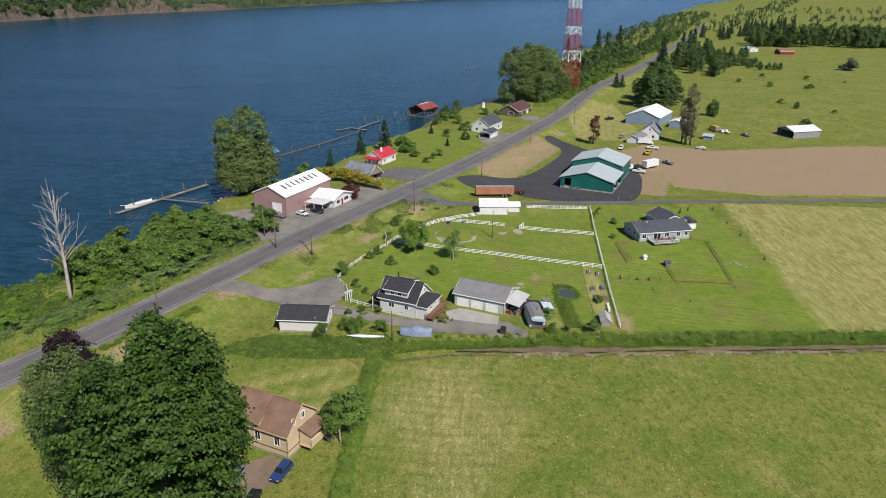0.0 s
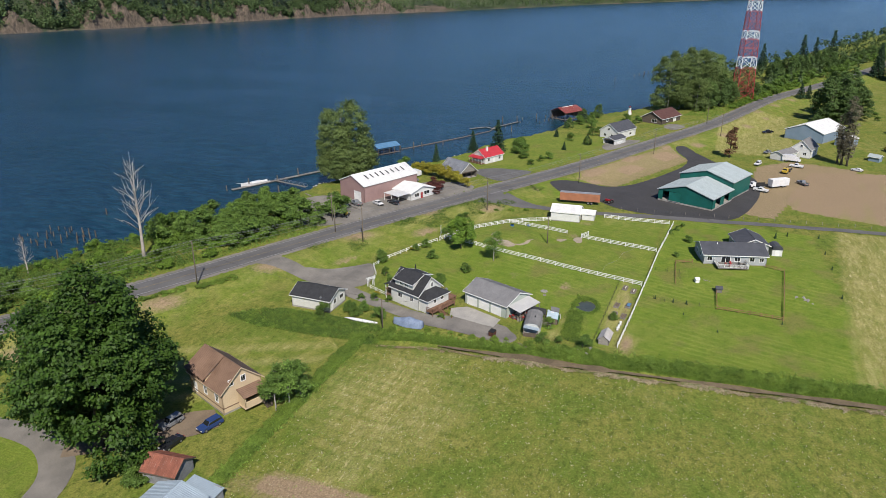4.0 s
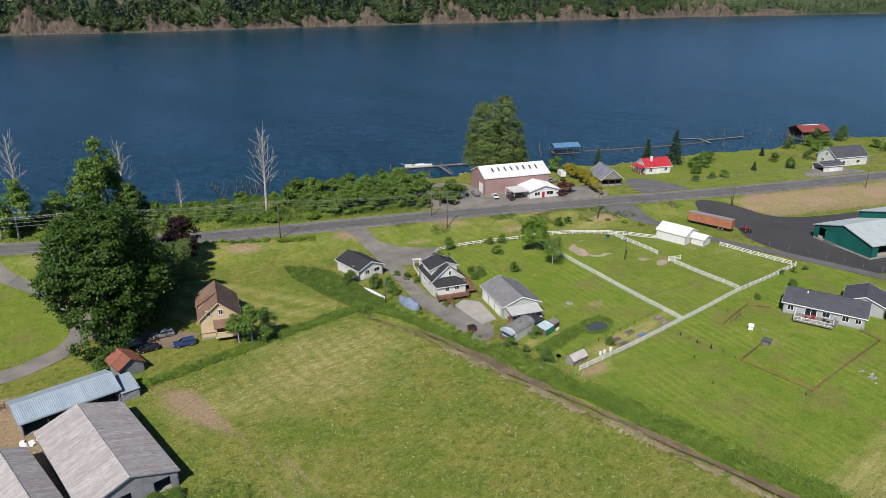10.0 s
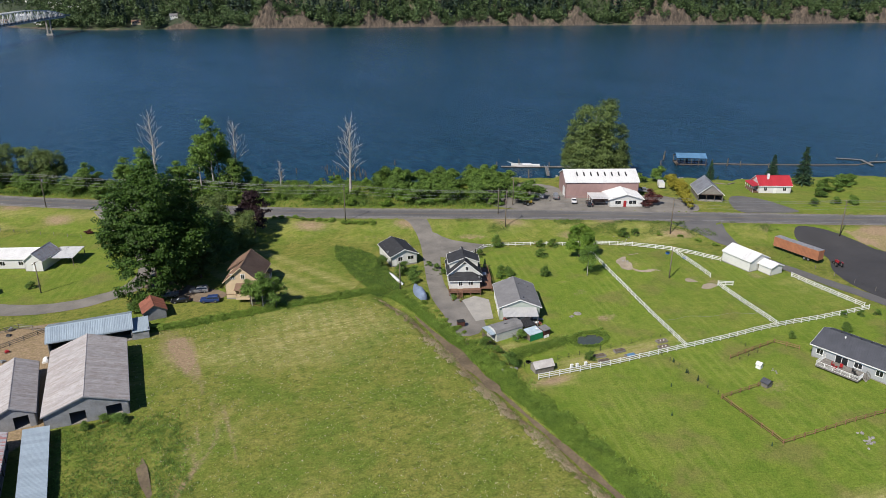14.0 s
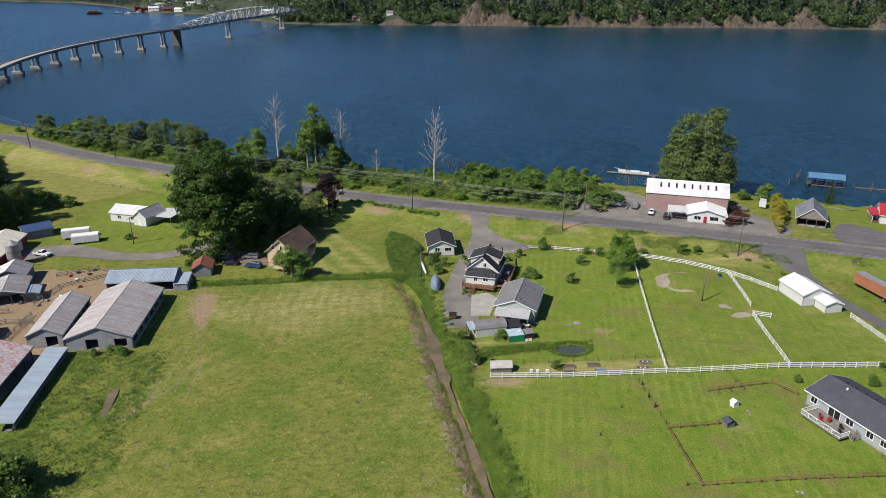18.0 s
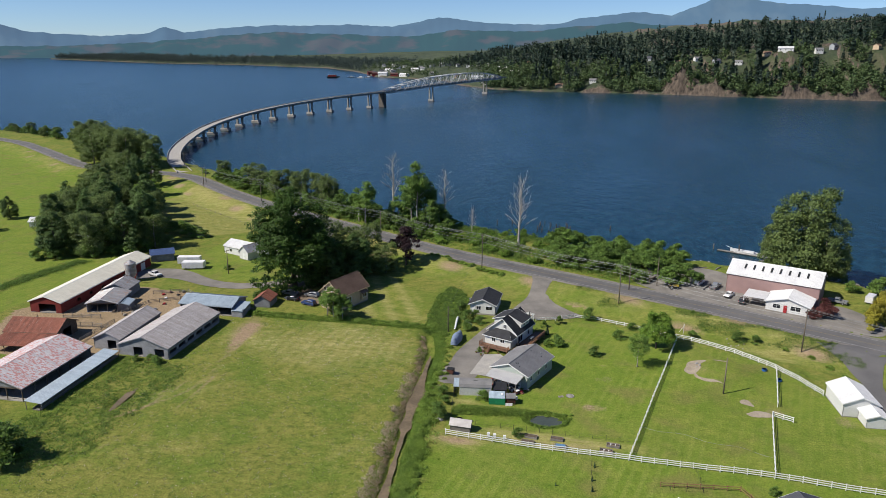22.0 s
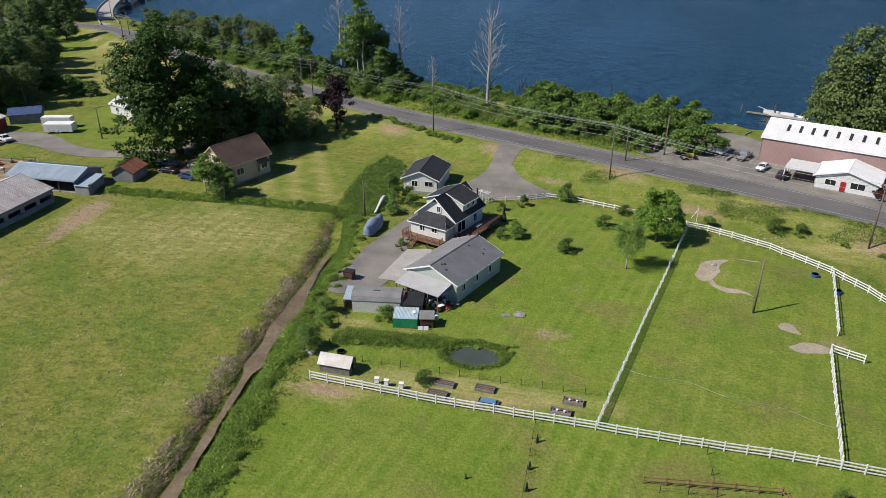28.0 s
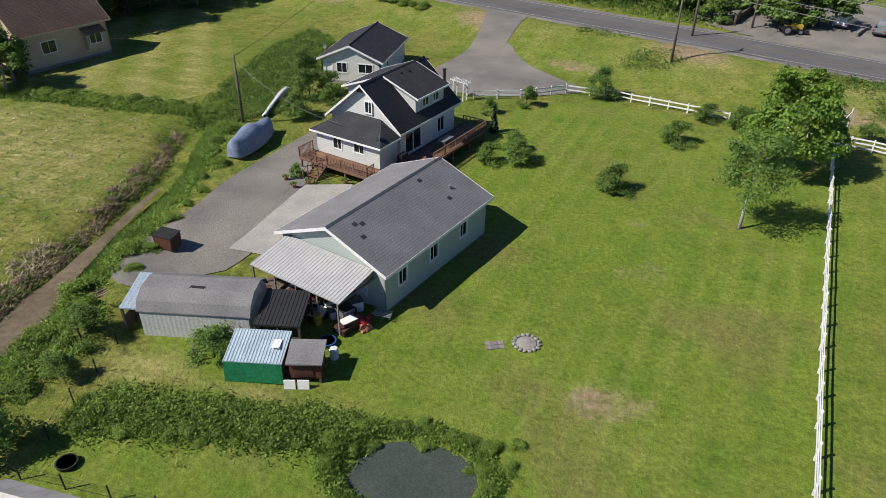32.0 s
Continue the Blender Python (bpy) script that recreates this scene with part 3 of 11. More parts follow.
def grassland():
    """Rough pasture, mown lawn, dry grass and bare soil, mixed by the sheet's cover."""
    m, n, l = nodes_of("grassland")
    b = n["Principled BSDF"]
    b.inputs["Roughness"].default_value, b.inputs["Specular IOR Level"].default_value = 0.95, 0.1
    pos = n.new("ShaderNodeNewGeometry").outputs["Position"]
    cov = n.new("ShaderNodeAttribute")
    cov.attribute_name = "cover"
    sep = n.new("ShaderNodeSeparateColor")
    l.new(cov.outputs["Color"], sep.inputs[0])

    def noise_at(scale, detail=5.0, rough=0.6, squash=None):
        v = pos
        if squash:
            mp = n.new("ShaderNodeMapping")
            mp.inputs["Scale"].default_value = squash
            l.new(pos, mp.inputs[0])
            v = mp.outputs[0]
        t = n.new("ShaderNodeTexNoise")
        t.inputs["Scale"].default_value, t.inputs["Detail"].default_value, t.inputs["Roughness"].default_value = scale, detail, rough
        l.new(v, t.inputs["Vector"])
        return t.outputs["Fac"]

    def span(v, a, z, lo=0.0, hi=1.0):
        r = n.new("ShaderNodeMapRange")
        for k, q in enumerate((a, z, lo, hi)):
            r.inputs[k + 1].default_value = q
        l.new(v, r.inputs[0])
        return r.outputs[0]

    def mixed(f, a, z, kind="MIX"):
        x = n.new("ShaderNodeMix")
        x.data_type, x.blend_type = "RGBA", kind
        for v, s in ((f, 0), (a, 6), (z, 7)):
            if isinstance(v, (int, float)):
                x.inputs[s].default_value = v
            elif isinstance(v, tuple):
                x.inputs[s].default_value = (*v, 1)
            else:
                l.new(v, x.inputs[s])
        return x.outputs[2]

    def calc(op, a, z):
        x = n.new("ShaderNodeMath")
        x.operation = op
        for v, s in ((a, 0), (z, 1)):
            if isinstance(v, (int, float)):
                x.inputs[s].default_value = v
            else:
                l.new(v, x.inputs[s])
        return x.outputs[0]

    big, mid, fine, tiny = noise_at(0.035), noise_at(0.28), noise_at(1.6, 6, 0.7), noise_at(2.6, 7, 0.85)
    rough = mixed(span(mid, 0.35, 0.65), (0.142, 0.168, 0.03), (0.21, 0.208, 0.05))
    rough = mixed(span(fine, 0.54, 0.72, 0, 0.8), rough, (0.215, 0.212, 0.06))
    rough = mixed(span(noise_at(0.9, 6, 0.75), 0.52, 0.66, 0, 0.7), rough, (0.076, 0.105, 0.022))
    rough = mixed(span(noise_at(0.09, 5, 0.6), 0.46, 0.6, 0, 0.75), rough, (0.108, 0.16, 0.024))
    clump = noise_at(0.55, 4, 0.55, (1.0, 1.5, 1.0))
    rough = mixed(span(clump, 0.54, 0.66, 0, 0.6), rough, (0.063, 0.095, 0.017))
    rough = mixed(span(clump, 0.44, 0.32, 0, 0.55), rough, (0.235, 0.235, 0.06))
    lawn = mixed(span(mid, 0.3, 0.7), (0.108, 0.172, 0.021), (0.168, 0.213, 0.032))
    wave = n.new("ShaderNodeTexWave")
    wave.bands_direction = "X"
    wave.inputs["Scale"].default_value, wave.inputs["Distortion"].default_value, wave.inputs["Detail Scale"].default_value = 0.15, 1.2, 0.15
    mp = n.new("ShaderNodeMapping")
    mp.inputs["Rotation"].default_value = (0, 0, radians(14))
    l.new(pos, mp.inputs[0])
    l.new(mp.outputs[0], wave.inputs["Vector"])
    lawn = mixed(calc("MULTIPLY", span(wave.outputs["Fac"], 0.45, 0.85, 0.0, 0.4), span(noise_at(0.06, 4), 0.42, 0.62)), lawn, (0.22, 0.255, 0.055))
    lawn = mixed(span(big, 0.5, 0.66, 0, 0.35), lawn, (0.19, 0.205, 0.05))
    lawn = mixed(span(noise_at(0.11, 3, 0.5), 0.53, 0.68, 0, 0.6), lawn, (0.175, 0.155, 0.055))
    lawn = mixed(span(noise_at(0.4, 4, 0.6), 0.52, 0.7, 0, 0.5), lawn, (0.075, 0.135, 0.014))
    col = mixed(calc("ADD", sep.outputs["Green"], 0.0), rough, lawn)
    dry_f = span(calc("ADD", sep.outputs["Red"], calc("MULTIPLY", calc("SUBTRACT", mid, 0.5), 0.9)), 0.15, 0.85)
    streak = noise_at(0.7, 5, 0.65, (0.2, 1.0, 1.0))
    dry = mixed(span(streak, 0.38, 0.62), (0.22, 0.215, 0.062), (0.36, 0.32, 0.13))
    col = mixed(calc("MULTIPLY", dry_f, span(fine, 0.25, 0.6, 0.45, 1.0)), col, dry)
    straw = calc("MULTIPLY", span(noise_at(1.0, 6, 0.75, (0.34, 1.1, 1.0)), 0.55, 0.66, 0, 0.8), calc("MULTIPLY", span(sep.outputs["Red"], 0.25, 0.6), span(sep.outputs["Green"], 0.5, 0.1)))
    col = mixed(straw, col, (0.46, 0.4, 0.2))
    soil = mixed(span(fine, 0.3, 0.7), (0.23, 0.165, 0.1), (0.34, 0.255, 0.165))
    col = mixed(span(calc("ADD", sep.outputs["Blue"], calc("MULTIPLY", calc("SUBTRACT", fine, 0.5), 0.7)), 0.3, 0.75), col, soil)
    col = mixed(span(sep.outputs["Green"], 0.3, 0.9, 1.0, 0.75), col, span(tiny, 0.3, 0.68, 0.3, 1.45), "MULTIPLY")
    l.new(col, b.inputs["Base Color"])
    bump = n.new("ShaderNodeBump")
    bump.inputs["Strength"].default_value, bump.inputs["Distance"].default_value = 0.7, 0.25
    l.new(calc("ADD", fine, calc("MULTIPLY", tiny, 0.5)), bump.inputs["Height"])
    l.new(bump.outputs[0], b.inputs["Normal"])
    return m


def river_surface():
    m, n, l = nodes_of("river_surface")
    b = n["Principled BSDF"]
    b.inputs["Base Color"].default_value = (0.006, 0.03, 0.05, 1)
    b.inputs["Roughness"].default_value, b.inputs["IOR"].default_value, b.inputs["Specular IOR Level"].default_value = 0.2, 1.33, 0.22
    pos = n.new("ShaderNodeNewGeometry").outputs["Position"]
    mp = n.new("ShaderNodeMapping")
    mp.inputs["Rotation"].default_value, mp.inputs["Scale"].default_value = (0, 0, radians(24)), (1.0, 0.42, 1.0)
    l.new(pos, mp.inputs[0])
    waves = []
    for scale, detail in ((0.42, 6.0), (0.02, 3.0), (0.16, 4.0)):
        t = n.new("ShaderNodeTexNoise")
        t.inputs["Scale"].default_value, t.inputs["Detail"].default_value, t.inputs["Roughness"].default_value = scale, detail, 0.62
        l.new(mp.outputs[0], t.inputs["Vector"])
        waves.append(t.outputs["Fac"])
    gust = n.new("ShaderNodeMapRange")
    gust.inputs[1].default_value, gust.inputs[2].default_value, gust.inputs[3].default_value, gust.inputs[4].default_value = 0.35, 0.65, 0.45, 1.0
    l.new(waves[1], gust.inputs[0])
    p = n.new("ShaderNodeBump")
    p.inputs["Distance"].default_value = 0.9
    l.new(gust.outputs[0], p.inputs["Strength"])
    swell = n.new("ShaderNodeMath")
    swell.operation = "MULTIPLY_ADD"
    swell.inputs[1].default_value = 1.5
    l.new(waves[2], swell.inputs[0])
    l.new(waves[0], swell.inputs[2])
    l.new(swell.outputs[0], p.inputs["Height"])
    tone, deep = n.new("ShaderNodeMapRange"), n.new("ShaderNodeMix")
    tone.inputs[1].default_value, tone.inputs[2].default_value = 0.36, 0.64
    l.new(waves[0], tone.inputs[0])
    deep.data_type = "RGBA"
    deep.inputs[6].default_value, deep.inputs[7].default_value = (0.003, 0.02, 0.036, 1), (0.011, 0.043, 0.066, 1)
    l.new(tone.outputs[0], deep.inputs[0])
    l.new(deep.outputs[2], b.inputs["Base Color"])
    l.new(p.outputs[0], b.inputs["Normal"])
    return m


YARD = ((148, -31), (187, -32), (200, 22), (197, 30), (176, 38.5), (166, 33), (164, 10), (150, -14))
PADDOCK = ((187, -32), (240, -33), (239, -7), (223, 15), (203, 27), (199, 20))
RANCH = ((150, -32), (241, -34), (247, -40), (244, -77), (151, -85), (147, -60), (146, -40))
LAWN_W = ((34, 56), (46, 47), (76, 50), (78, 92), (50, 112), (28, 100))
HAY_N = ((92, 52), (104, 27), (126, 25), (131, 30), (121, 52), (100, 74))


def cover(x, y):
    d, g = road_gap(x, y), x - line_at(DITCH, y, 1)
    n1 = np.sin(x * 0.11 + 2 * np.sin(y * 0.07)) * np.sin(y * 0.13 + 1.5 * np.sin(x * 0.05))
    mown = 1.0 * (inside(YARD, x, y) | inside(RANCH, x, y)) + 0.75 * inside(PADDOCK, x, y) + 0.8 * inside(LAWN_W, x, y) + 0.35 * inside(HAY_N, x, y)
    mown += 0.45 * ((d > -22) & (d < -4)) + 0.8 * ((x < 6) & (y < 110) & (y > -200)) + 1.0 * ((x < -30) & (y > 110) & (d < -16)) + 0.6 * ((d > 8) & (x > 268) & (x < 360))
    field = (g < -2) & (y < 23) & (x > 60) & (d < -30)
    dry = 0.05 * field + 0.62 * field * spot(x, y, 112, 6, 20, 12) * (0.6 + 0.8 * np.sin(x * 1.1 + 0.6 * np.sin(y * 0.3)) ** 2) + 0.35 * field * spot(x, y, 84, 6, 8, 8) + 0.2 * field * np.clip(n1, 0, 1)
    dry += 0.4 * spot(d, 0 * d, -10, 0, 3.2, 1) * (0.6 + 0.6 * n1) + 0.18 * (d > -22) * (d < -4)
    dry += 0.5 * inside(HAY_N, x, y) * (0.5 + 0.5 * np.sin(x * 0.9 + y * 0.45)) + 0.15 * inside(HAY_N, x, y)
    dry += 0.72 * ((y < -79) & (g > 5) & (x < 252)) * smooth_step(-79, -84, y + 0.055 * (x - 200)) + 0.45 * inside(((-40, 100), (15, 95), (40, 115), (-40, 205)), x, y)
    dry += 1.0 * spot(x, y, 152, -33.2, 6, 2.2) + 1.1 * spot(x, y, 172, -29.3, 16, 2.2) + 0.8 * spot(x, y, 166, -27.0, 15, 0.6) + 0.35 * spot(x, y, 235, -20, 6, 9)
    dry += 0.1 * (x > 380) * (d < -20) + 0.2 * (x > 262) * (d < -20) * (0.5 + 0.6 * n1) + 0.95 * spot(x, y, 151, -17.0, 3.2, 1.6) + 0.5 * spot(x, y, 158, -17.6, 6, 0.7)
    plough = inside(((288, -73), (274, -73), (265, -106), (269, -151), (280, -300), (390, -310), (361, -197), (354, -155), (341, -109), (334, -84)), x, y)
    soil = 0.62 * inside(((279, 5), (281, -11), (337, -35), (354, -24), (298, 1)), x, y) + plough * (0.85 + 0.12 * n1 + 0.1 * np.sin(y * 0.8 + x * 0.05) - 0.25 * smooth_step(278, 266, x))
    dry += 0.5 * plough + 0.7 * spot(x, y, 225, 24, 9, 4) + 0.5 * spot(x, y, 300, -4, 16, 5) + 0.5 * ((x > 360) & (x < 470) & (y < -45) & (y > -80) & (d < -6))
    soil += 0.46 * spot(x, y, 82, 12, 4.5, 9) + 0.3 * spot(x, y, 77, 20, 6, 3) + 0.9 * spot(g, 0 * g, -3.2, 0, 1.2, 1) * (y < 18) * (y > -140) * 0.3
    soil += 0.74 * inside(((20, -20), (60, -16), (60, 34), (24, 36), (8, 8)), x, y) + 0.6 * spot(x, y, 216.5, -8, 3.0, 2)
    for _cx, _cy, _a, _b in ((203, 10, 3.4, 5.0), (206, 4, 3.5, 1.4), (178.6, 0.7, 1.4, 1.0), (177.1, -13.5, 1.6, 1.2), (180.6, -13.4, 1.4, 1.6), (171.0, -6.1, 1.2, 0.8), (213, -4, 3, 2), (181.5, 1.5, 2.0, 3.2), (180.2, 8.5, 2.5, 1.4), (178, -14, 2, 3), (191, -52, 6, 4), (164.6, -4.5, 1.4, 0.8)):
        soil += 0.42 * spot(x, y, _cx, _cy, _a, _b)
    soil += 0.7 * inside(((264, -54), (298, -60), (336, -62), (352, -76), (345, -104), (328, -96), (299, -78), (260, -67)), x, y) + 0.45 * spot(x, y, 384, -152, 10, 16) + 0.5 * spot(x, y, 230, -9, 3, 4)
    for k, pts in ((0.5, ((82, 16), (84, 2), (86.6, -9), (88.2, -19), (87.8, -25), (85.8, -30), (82, -36), (76, -44))), (0.45, ((83.6, 16), (85.6, 2), (88.4, -9), (89.8, -19.5), (90.2, -30), (89, -38), (84, -52))),
                   (0.4, ((84, 2), (83.5, -10), (82.8, -19), (82.4, -26), (81, -33), (76, -42))), (0.4, ((86, 2), (86, -10), (84.8, -19), (84.2, -26), (82.6, -34), (78, -44)))):
        soil += 0.5 * np.exp(-((x - line_at(pts, y, 1)) / (1.6 * k)) ** 2) * (y < 15) * (y > pts[-1][1]) * (0.8 + 0.3 * n1)
    soil += 0.85 * spot(x, y, 152, -33.2, 5.0, 1.6) + 0.6 * spot(x, y, 167, -30.4, 14, 1.0) + 0.5 * spot(x, y, 166, -27.3, 16, 0.7) + 0.3 * spot(x, y, 179, -29, 6, 1.4) + 0.35 * spot(x, y, 83.5, 6, 3.2, 9) + 0.74 * (d > -18) * (d < -5) * np.clip(np.sin(x * 0.21) * np.sin(y * 0.27 + x * 0.1), 0, 1)
    s = rounded(SHORE, x, 8.0) - y
    soil += 0.9 * (s < 1.5)
    lush = inside(((270, 18), (278, 10), (277, 3), (266, 4.4), (254, 10), (260, 16)), x, y)
    dry, soil, mown = dry * ~lush, soil * ~lush, np.maximum(mown, 1.0 * lush)
    return np.clip(dry, 0, 1), np.clip(mown, 0, 1) * (np.abs(g) > 4), np.clip(soil, 0, 1)


_mesh, _X, _Y = sheet("ground", wide_axis(-40, 330, 1.1, -5200, 5200), wide_axis(-110, 150, 1.1, -5200, 5200), ground_z, grassland())
_d, _g, _s = cover(_X.ravel(), _Y.ravel())
_mesh.attributes.new("cover", "FLOAT_COLOR", "POINT").data.foreach_set("color", np.stack([_d, _g, _s, np.ones_like(_d)], 1).astype(np.float32).ravel())
single("ground", _mesh, None, "flat green farmland with mown lawns, dry hay and bare soil", "ground", kind="structure")

_mesh, _X, _Y = sheet("river", wide_axis(-400, 600, 50, -9000, 9000), wide_axis(-100, 900, 50, -3000, 11000), lambda x, y: np.where(y < rounded(SHORE, x, 8.0) - 20, -4.5, WATER_Z), river_surface(),
                      cut=lambda x, y, z: y < rounded(SHORE, x, 8.0) - 90)
single("river", _mesh, None, "wide dark blue river with small wind ripples", "river", kind="structure")


# ---- roads, drives and yards ----


def ribbon(points, half, lift=0.05, across=(-1, -0.5, 0, 0.5, 1), step=2.0, z=None, thick=0.0, shift=0.0):
    """A strip along a line, laid on the ground; half may be a number or one for each point."""
    p = np.array(points, dtype=float)
    s = np.concatenate([[0], np.cumsum(np.hypot(*np.diff(p, axis=0).T))])
    u = np.linspace(0, s[-1], max(2, int(s[-1] / step) + 1))
    w = np.interp(u, s, half) if np.ndim(half) else np.full(len(u), float(half))
    k = min(9, max(1, len(u) // 8 * 2 + 1))
    x, y = np.interp(u, s, p[:, 0]), np.interp(u, s, p[:, 1])
    pad = k // 2
    if pad:
        ker = np.ones(k) / k
        xe = np.concatenate([x[0] - (x[1] - x[0]) * np.arange(pad, 0, -1), x, x[-1] + (x[-1] - x[-2]) * np.arange(1, pad + 1)])
        ye = np.concatenate([y[0] - (y[1] - y[0]) * np.arange(pad, 0, -1), y, y[-1] + (y[-1] - y[-2]) * np.arange(1, pad + 1)])
        x, y = np.convolve(xe, ker, "valid"), np.convolve(ye, ker, "valid")
    tx, ty = np.gradient(x), np.gradient(y)
    ln = np.hypot(tx, ty) + 1e-9
    nx, ny = -ty / ln, tx / ln
    a = np.array(across)[None, :] * w[:, None] + shift
    X, Y = x[:, None] + nx[:, None] * a, y[:, None] + ny[:, None] * a
    Z = (ground_z(X, Y) if z is None else np.broadcast_to(np.asarray(z(u))[:, None], X.shape)) + lift
    n, m = X.shape
    i = (np.arange(n - 1)[:, None] * m + np.arange(m - 1)[None, :]).ravel()
    v, f = np.stack([X.ravel(), Y.ravel(), Z.ravel()], 1), np.stack([i, i + m, i + m + 1, i + 1], 1)
    return v, f[:, ::-1]


def patch(outline, lift=0.06, step=1.6):
    """A polygon laid on the ground, cut small enough to follow it."""
    bm = bmesh.new()
    bm.faces.new([bm.verts.new((x, y, 0)) for x, y in outline])
    p = np.array(outline)
    for axis in (0, 1):
        for c in np.arange(p[:, axis].min() + step, p[:, axis].max(), step):
            at, no = [0, 0, 0], [0, 0, 0]
            at[axis], no[axis] = c, 1
            bmesh.ops.bisect_plane(bm, geom=bm.verts[:] + bm.edges[:] + bm.faces[:], plane_co=at, plane_no=no)
    for v in bm.verts:
        v.co.z = height(v.co.x, v.co.y) + lift
    bmesh.ops.recalc_face_normals(bm, faces=bm.faces)
    d = bpy.data.meshes.new("patch")
    bm.to_mesh(d)
    bm.free()
    if d.polygons and d.polygons[0].normal.z < 0:
        d.flip_normals()
    return d


def curve_round(points, wobble=0.35, times=2):
    """Corners cut off twice, edges made a little uneven."""
    p = [Vector((x, y)) for x, y in points]
    for _ in range(times):
        q = []
        for i in range(len(p)):
            a, b = p[i], p[(i + 1) % len(p)]
            q += [a.lerp(b, 0.25), a.lerp(b, 0.75)]
        p = q
    return [(v.x + wobble * noise.noise((v.x * 0.4, v.y * 0.4, 1)), v.y + wobble * noise.noise((v.x * 0.4, v.y * 0.4, 7))) for v in p]


def lay(name, data, material, label, category="", kind="structure", parent=None):
    if isinstance(data, tuple):
        data = mesh_np(name, data[0], data[1], material)
    else:
        data.materials.append(material)
    if parent is not None:
        return part(name, data, None, parent, label)
    return single(name, data, None, label, category or name, kind=kind)


flat = lambda u: 0 * u + ROAD_TOP
ROAD_LINE = [(x, float(rounded(ROAD, x))) for x in np.concatenate([np.arange(-880, -150, 30), np.arange(-150, 360, 8), np.arange(360, 1500, 30)])]
_road = lay("road", ribbon(ROAD_LINE, ROAD_HALF, 0.0, step=4.0, z=flat), ASPHALT, "grey two-lane asphalt road on a low dyke", "road")
for _off in (-3.45, 3.45):
    lay("edge_line", ribbon(ROAD_LINE, 0.09, 0.012, (-1, 1), 4.0, flat, shift=_off), PAINT_LINE, "white edge line", parent=_road)
for _off in (-0.13, 0.13):
    lay("centre_line", ribbon(ROAD_LINE, 0.055, 0.012, (-1, 1), 4.0, flat, shift=_off), PAINT_YELLOW, "yellow centre line", parent=_road)
for _off in (-4.75, 4.75):
    lay("shoulder", ribbon(ROAD_LINE, 0.75, -0.03, (-1, 0, 1), 4.0, flat, shift=_off), GRAVEL, "gravel shoulder", parent=_road)

lay("driveway", ribbon(((160.5, 73), (160.2, 64), (159.8, 56), (157.5, 47), (154.4, 38), (150.6, 28), (147.6, 18), (146, 8), (146.2, 0), (147, -5)), (5.0, 3.0, 2.5, 2.6, 2.5, 2.2, 2.3, 3.0, 3.4, 3.0), 0.07), GRAVEL,
    "grey gravel drive from the road to the house", "driveway")
lay("driveway", patch(curve_round(((141.8, -5), (143.2, 3), (144.4, 9), (146.4, 20), (149.5, 15), (150.8, 6), (151.5, -3.5), (149, -7.5), (145, -10.5), (142, -9)))), GRAVEL, "gravel turning yard behind the house", "driveway")
lay("parking_apron", patch(curve_round(((156.5, 52), (155.5, 40), (159.5, 35.2), (168, 37.2), (175, 41.2), (171, 44.6), (164.6, 50.5), (162, 57), (158, 58)))), GRAVEL, "gravel apron beside the white arch", "driveway")
lay("concrete_pad", patch(((148.9, -3.2), (150.6, 8.4), (154.6, 9.6), (157.0, 6.2), (153.4, -3.6)), 0.11), CONCRETE, "pale concrete pad before the garage doors", "pad")
lay("farm_lane", ribbon(((243, 30), (242.4, 20), (240.9, 10), (240.4, -2), (242.6, -14), (246.4, -34), (250.6, -60), (256, -95), (266, -170), (290, -330)), (9, 4.2, 2.0, 1.9, 2.0, 2.1, 2.1, 2.1, 2.1, 2.1), 0.08), ASPHALT,
    "narrow paved farm lane along the paddock", "lane")
lay("asphalt_yard", patch(curve_round(((271, 15), (278, 3), (281, -13), (300, -24), (336, -37), (352, -25), (362, -32), (330, -50), (318, -62), (290, -64), (262, -58), (249, -52), (247, -28), (252, -14), (262, -6), (262, 8)), 0.3)), ASPHALT_DARK,
    "dark asphalt yard round the green barn", "yard")
lay("gravel_yard", patch(curve_round(((188, 66), (222, 50), (244, 39.5), (252, 36.5), (256, 44), (249, 60), (243, 58), (220, 66), (222, 86), (204, 92), (190, 82)), 0.3)), GRAVEL, "gravel yard round the pink metal barn", "yard")
lay("driveway", patch(curve_round(((262, 31), (270, 27.5), (283, 22), (282, 29), (281, 38), (275, 47), (268, 42)), 0.3)), ASPHALT, "paved drive beside the grey garage", "driveway")
lay("driveway", patch(curve_round(((331, 1), (345, -5), (362, -12), (358, -3), (352, 3), (338, 6)), 0.3)), GRAVEL, "gravel drive beside the grey house", "driveway")
lay("driveway", patch(curve_round(((392, -23), (404, -29), (410, -24), (406, -17), (396, -17)), 0.3)), GRAVEL, "gravel drive beside the brown house", "driveway")
lay("farm_drive", ribbon(((20, 44), (26, 50), (34, 52), (44, 46.5), (56, 42.5), (68, 44), (77, 50), (79, 62), (76, 84), (70, 100), (66, 116)), (5, 5.2, 5, 3.4, 2.8, 2.8, 2.8, 2.4, 2.2, 2.2, 3), 0.07), GRAVEL,
    "grey gravel farm drive under the maple", "driveway")
lay("farm_drive", ribbon(((78, 52), (84, 44), (92, 36), (95, 33)), (3, 3.5, 4, 3), 0.09), DIRT_YARD, "earth parking under the trees", "yard")
lay("farm_drive", ribbon(((62, 31), (68, 29), (77, 24)), (2.2, 2, 1.6), 0.07), DIRT_YARD, "earth path beside the blue-roofed barn", "path")
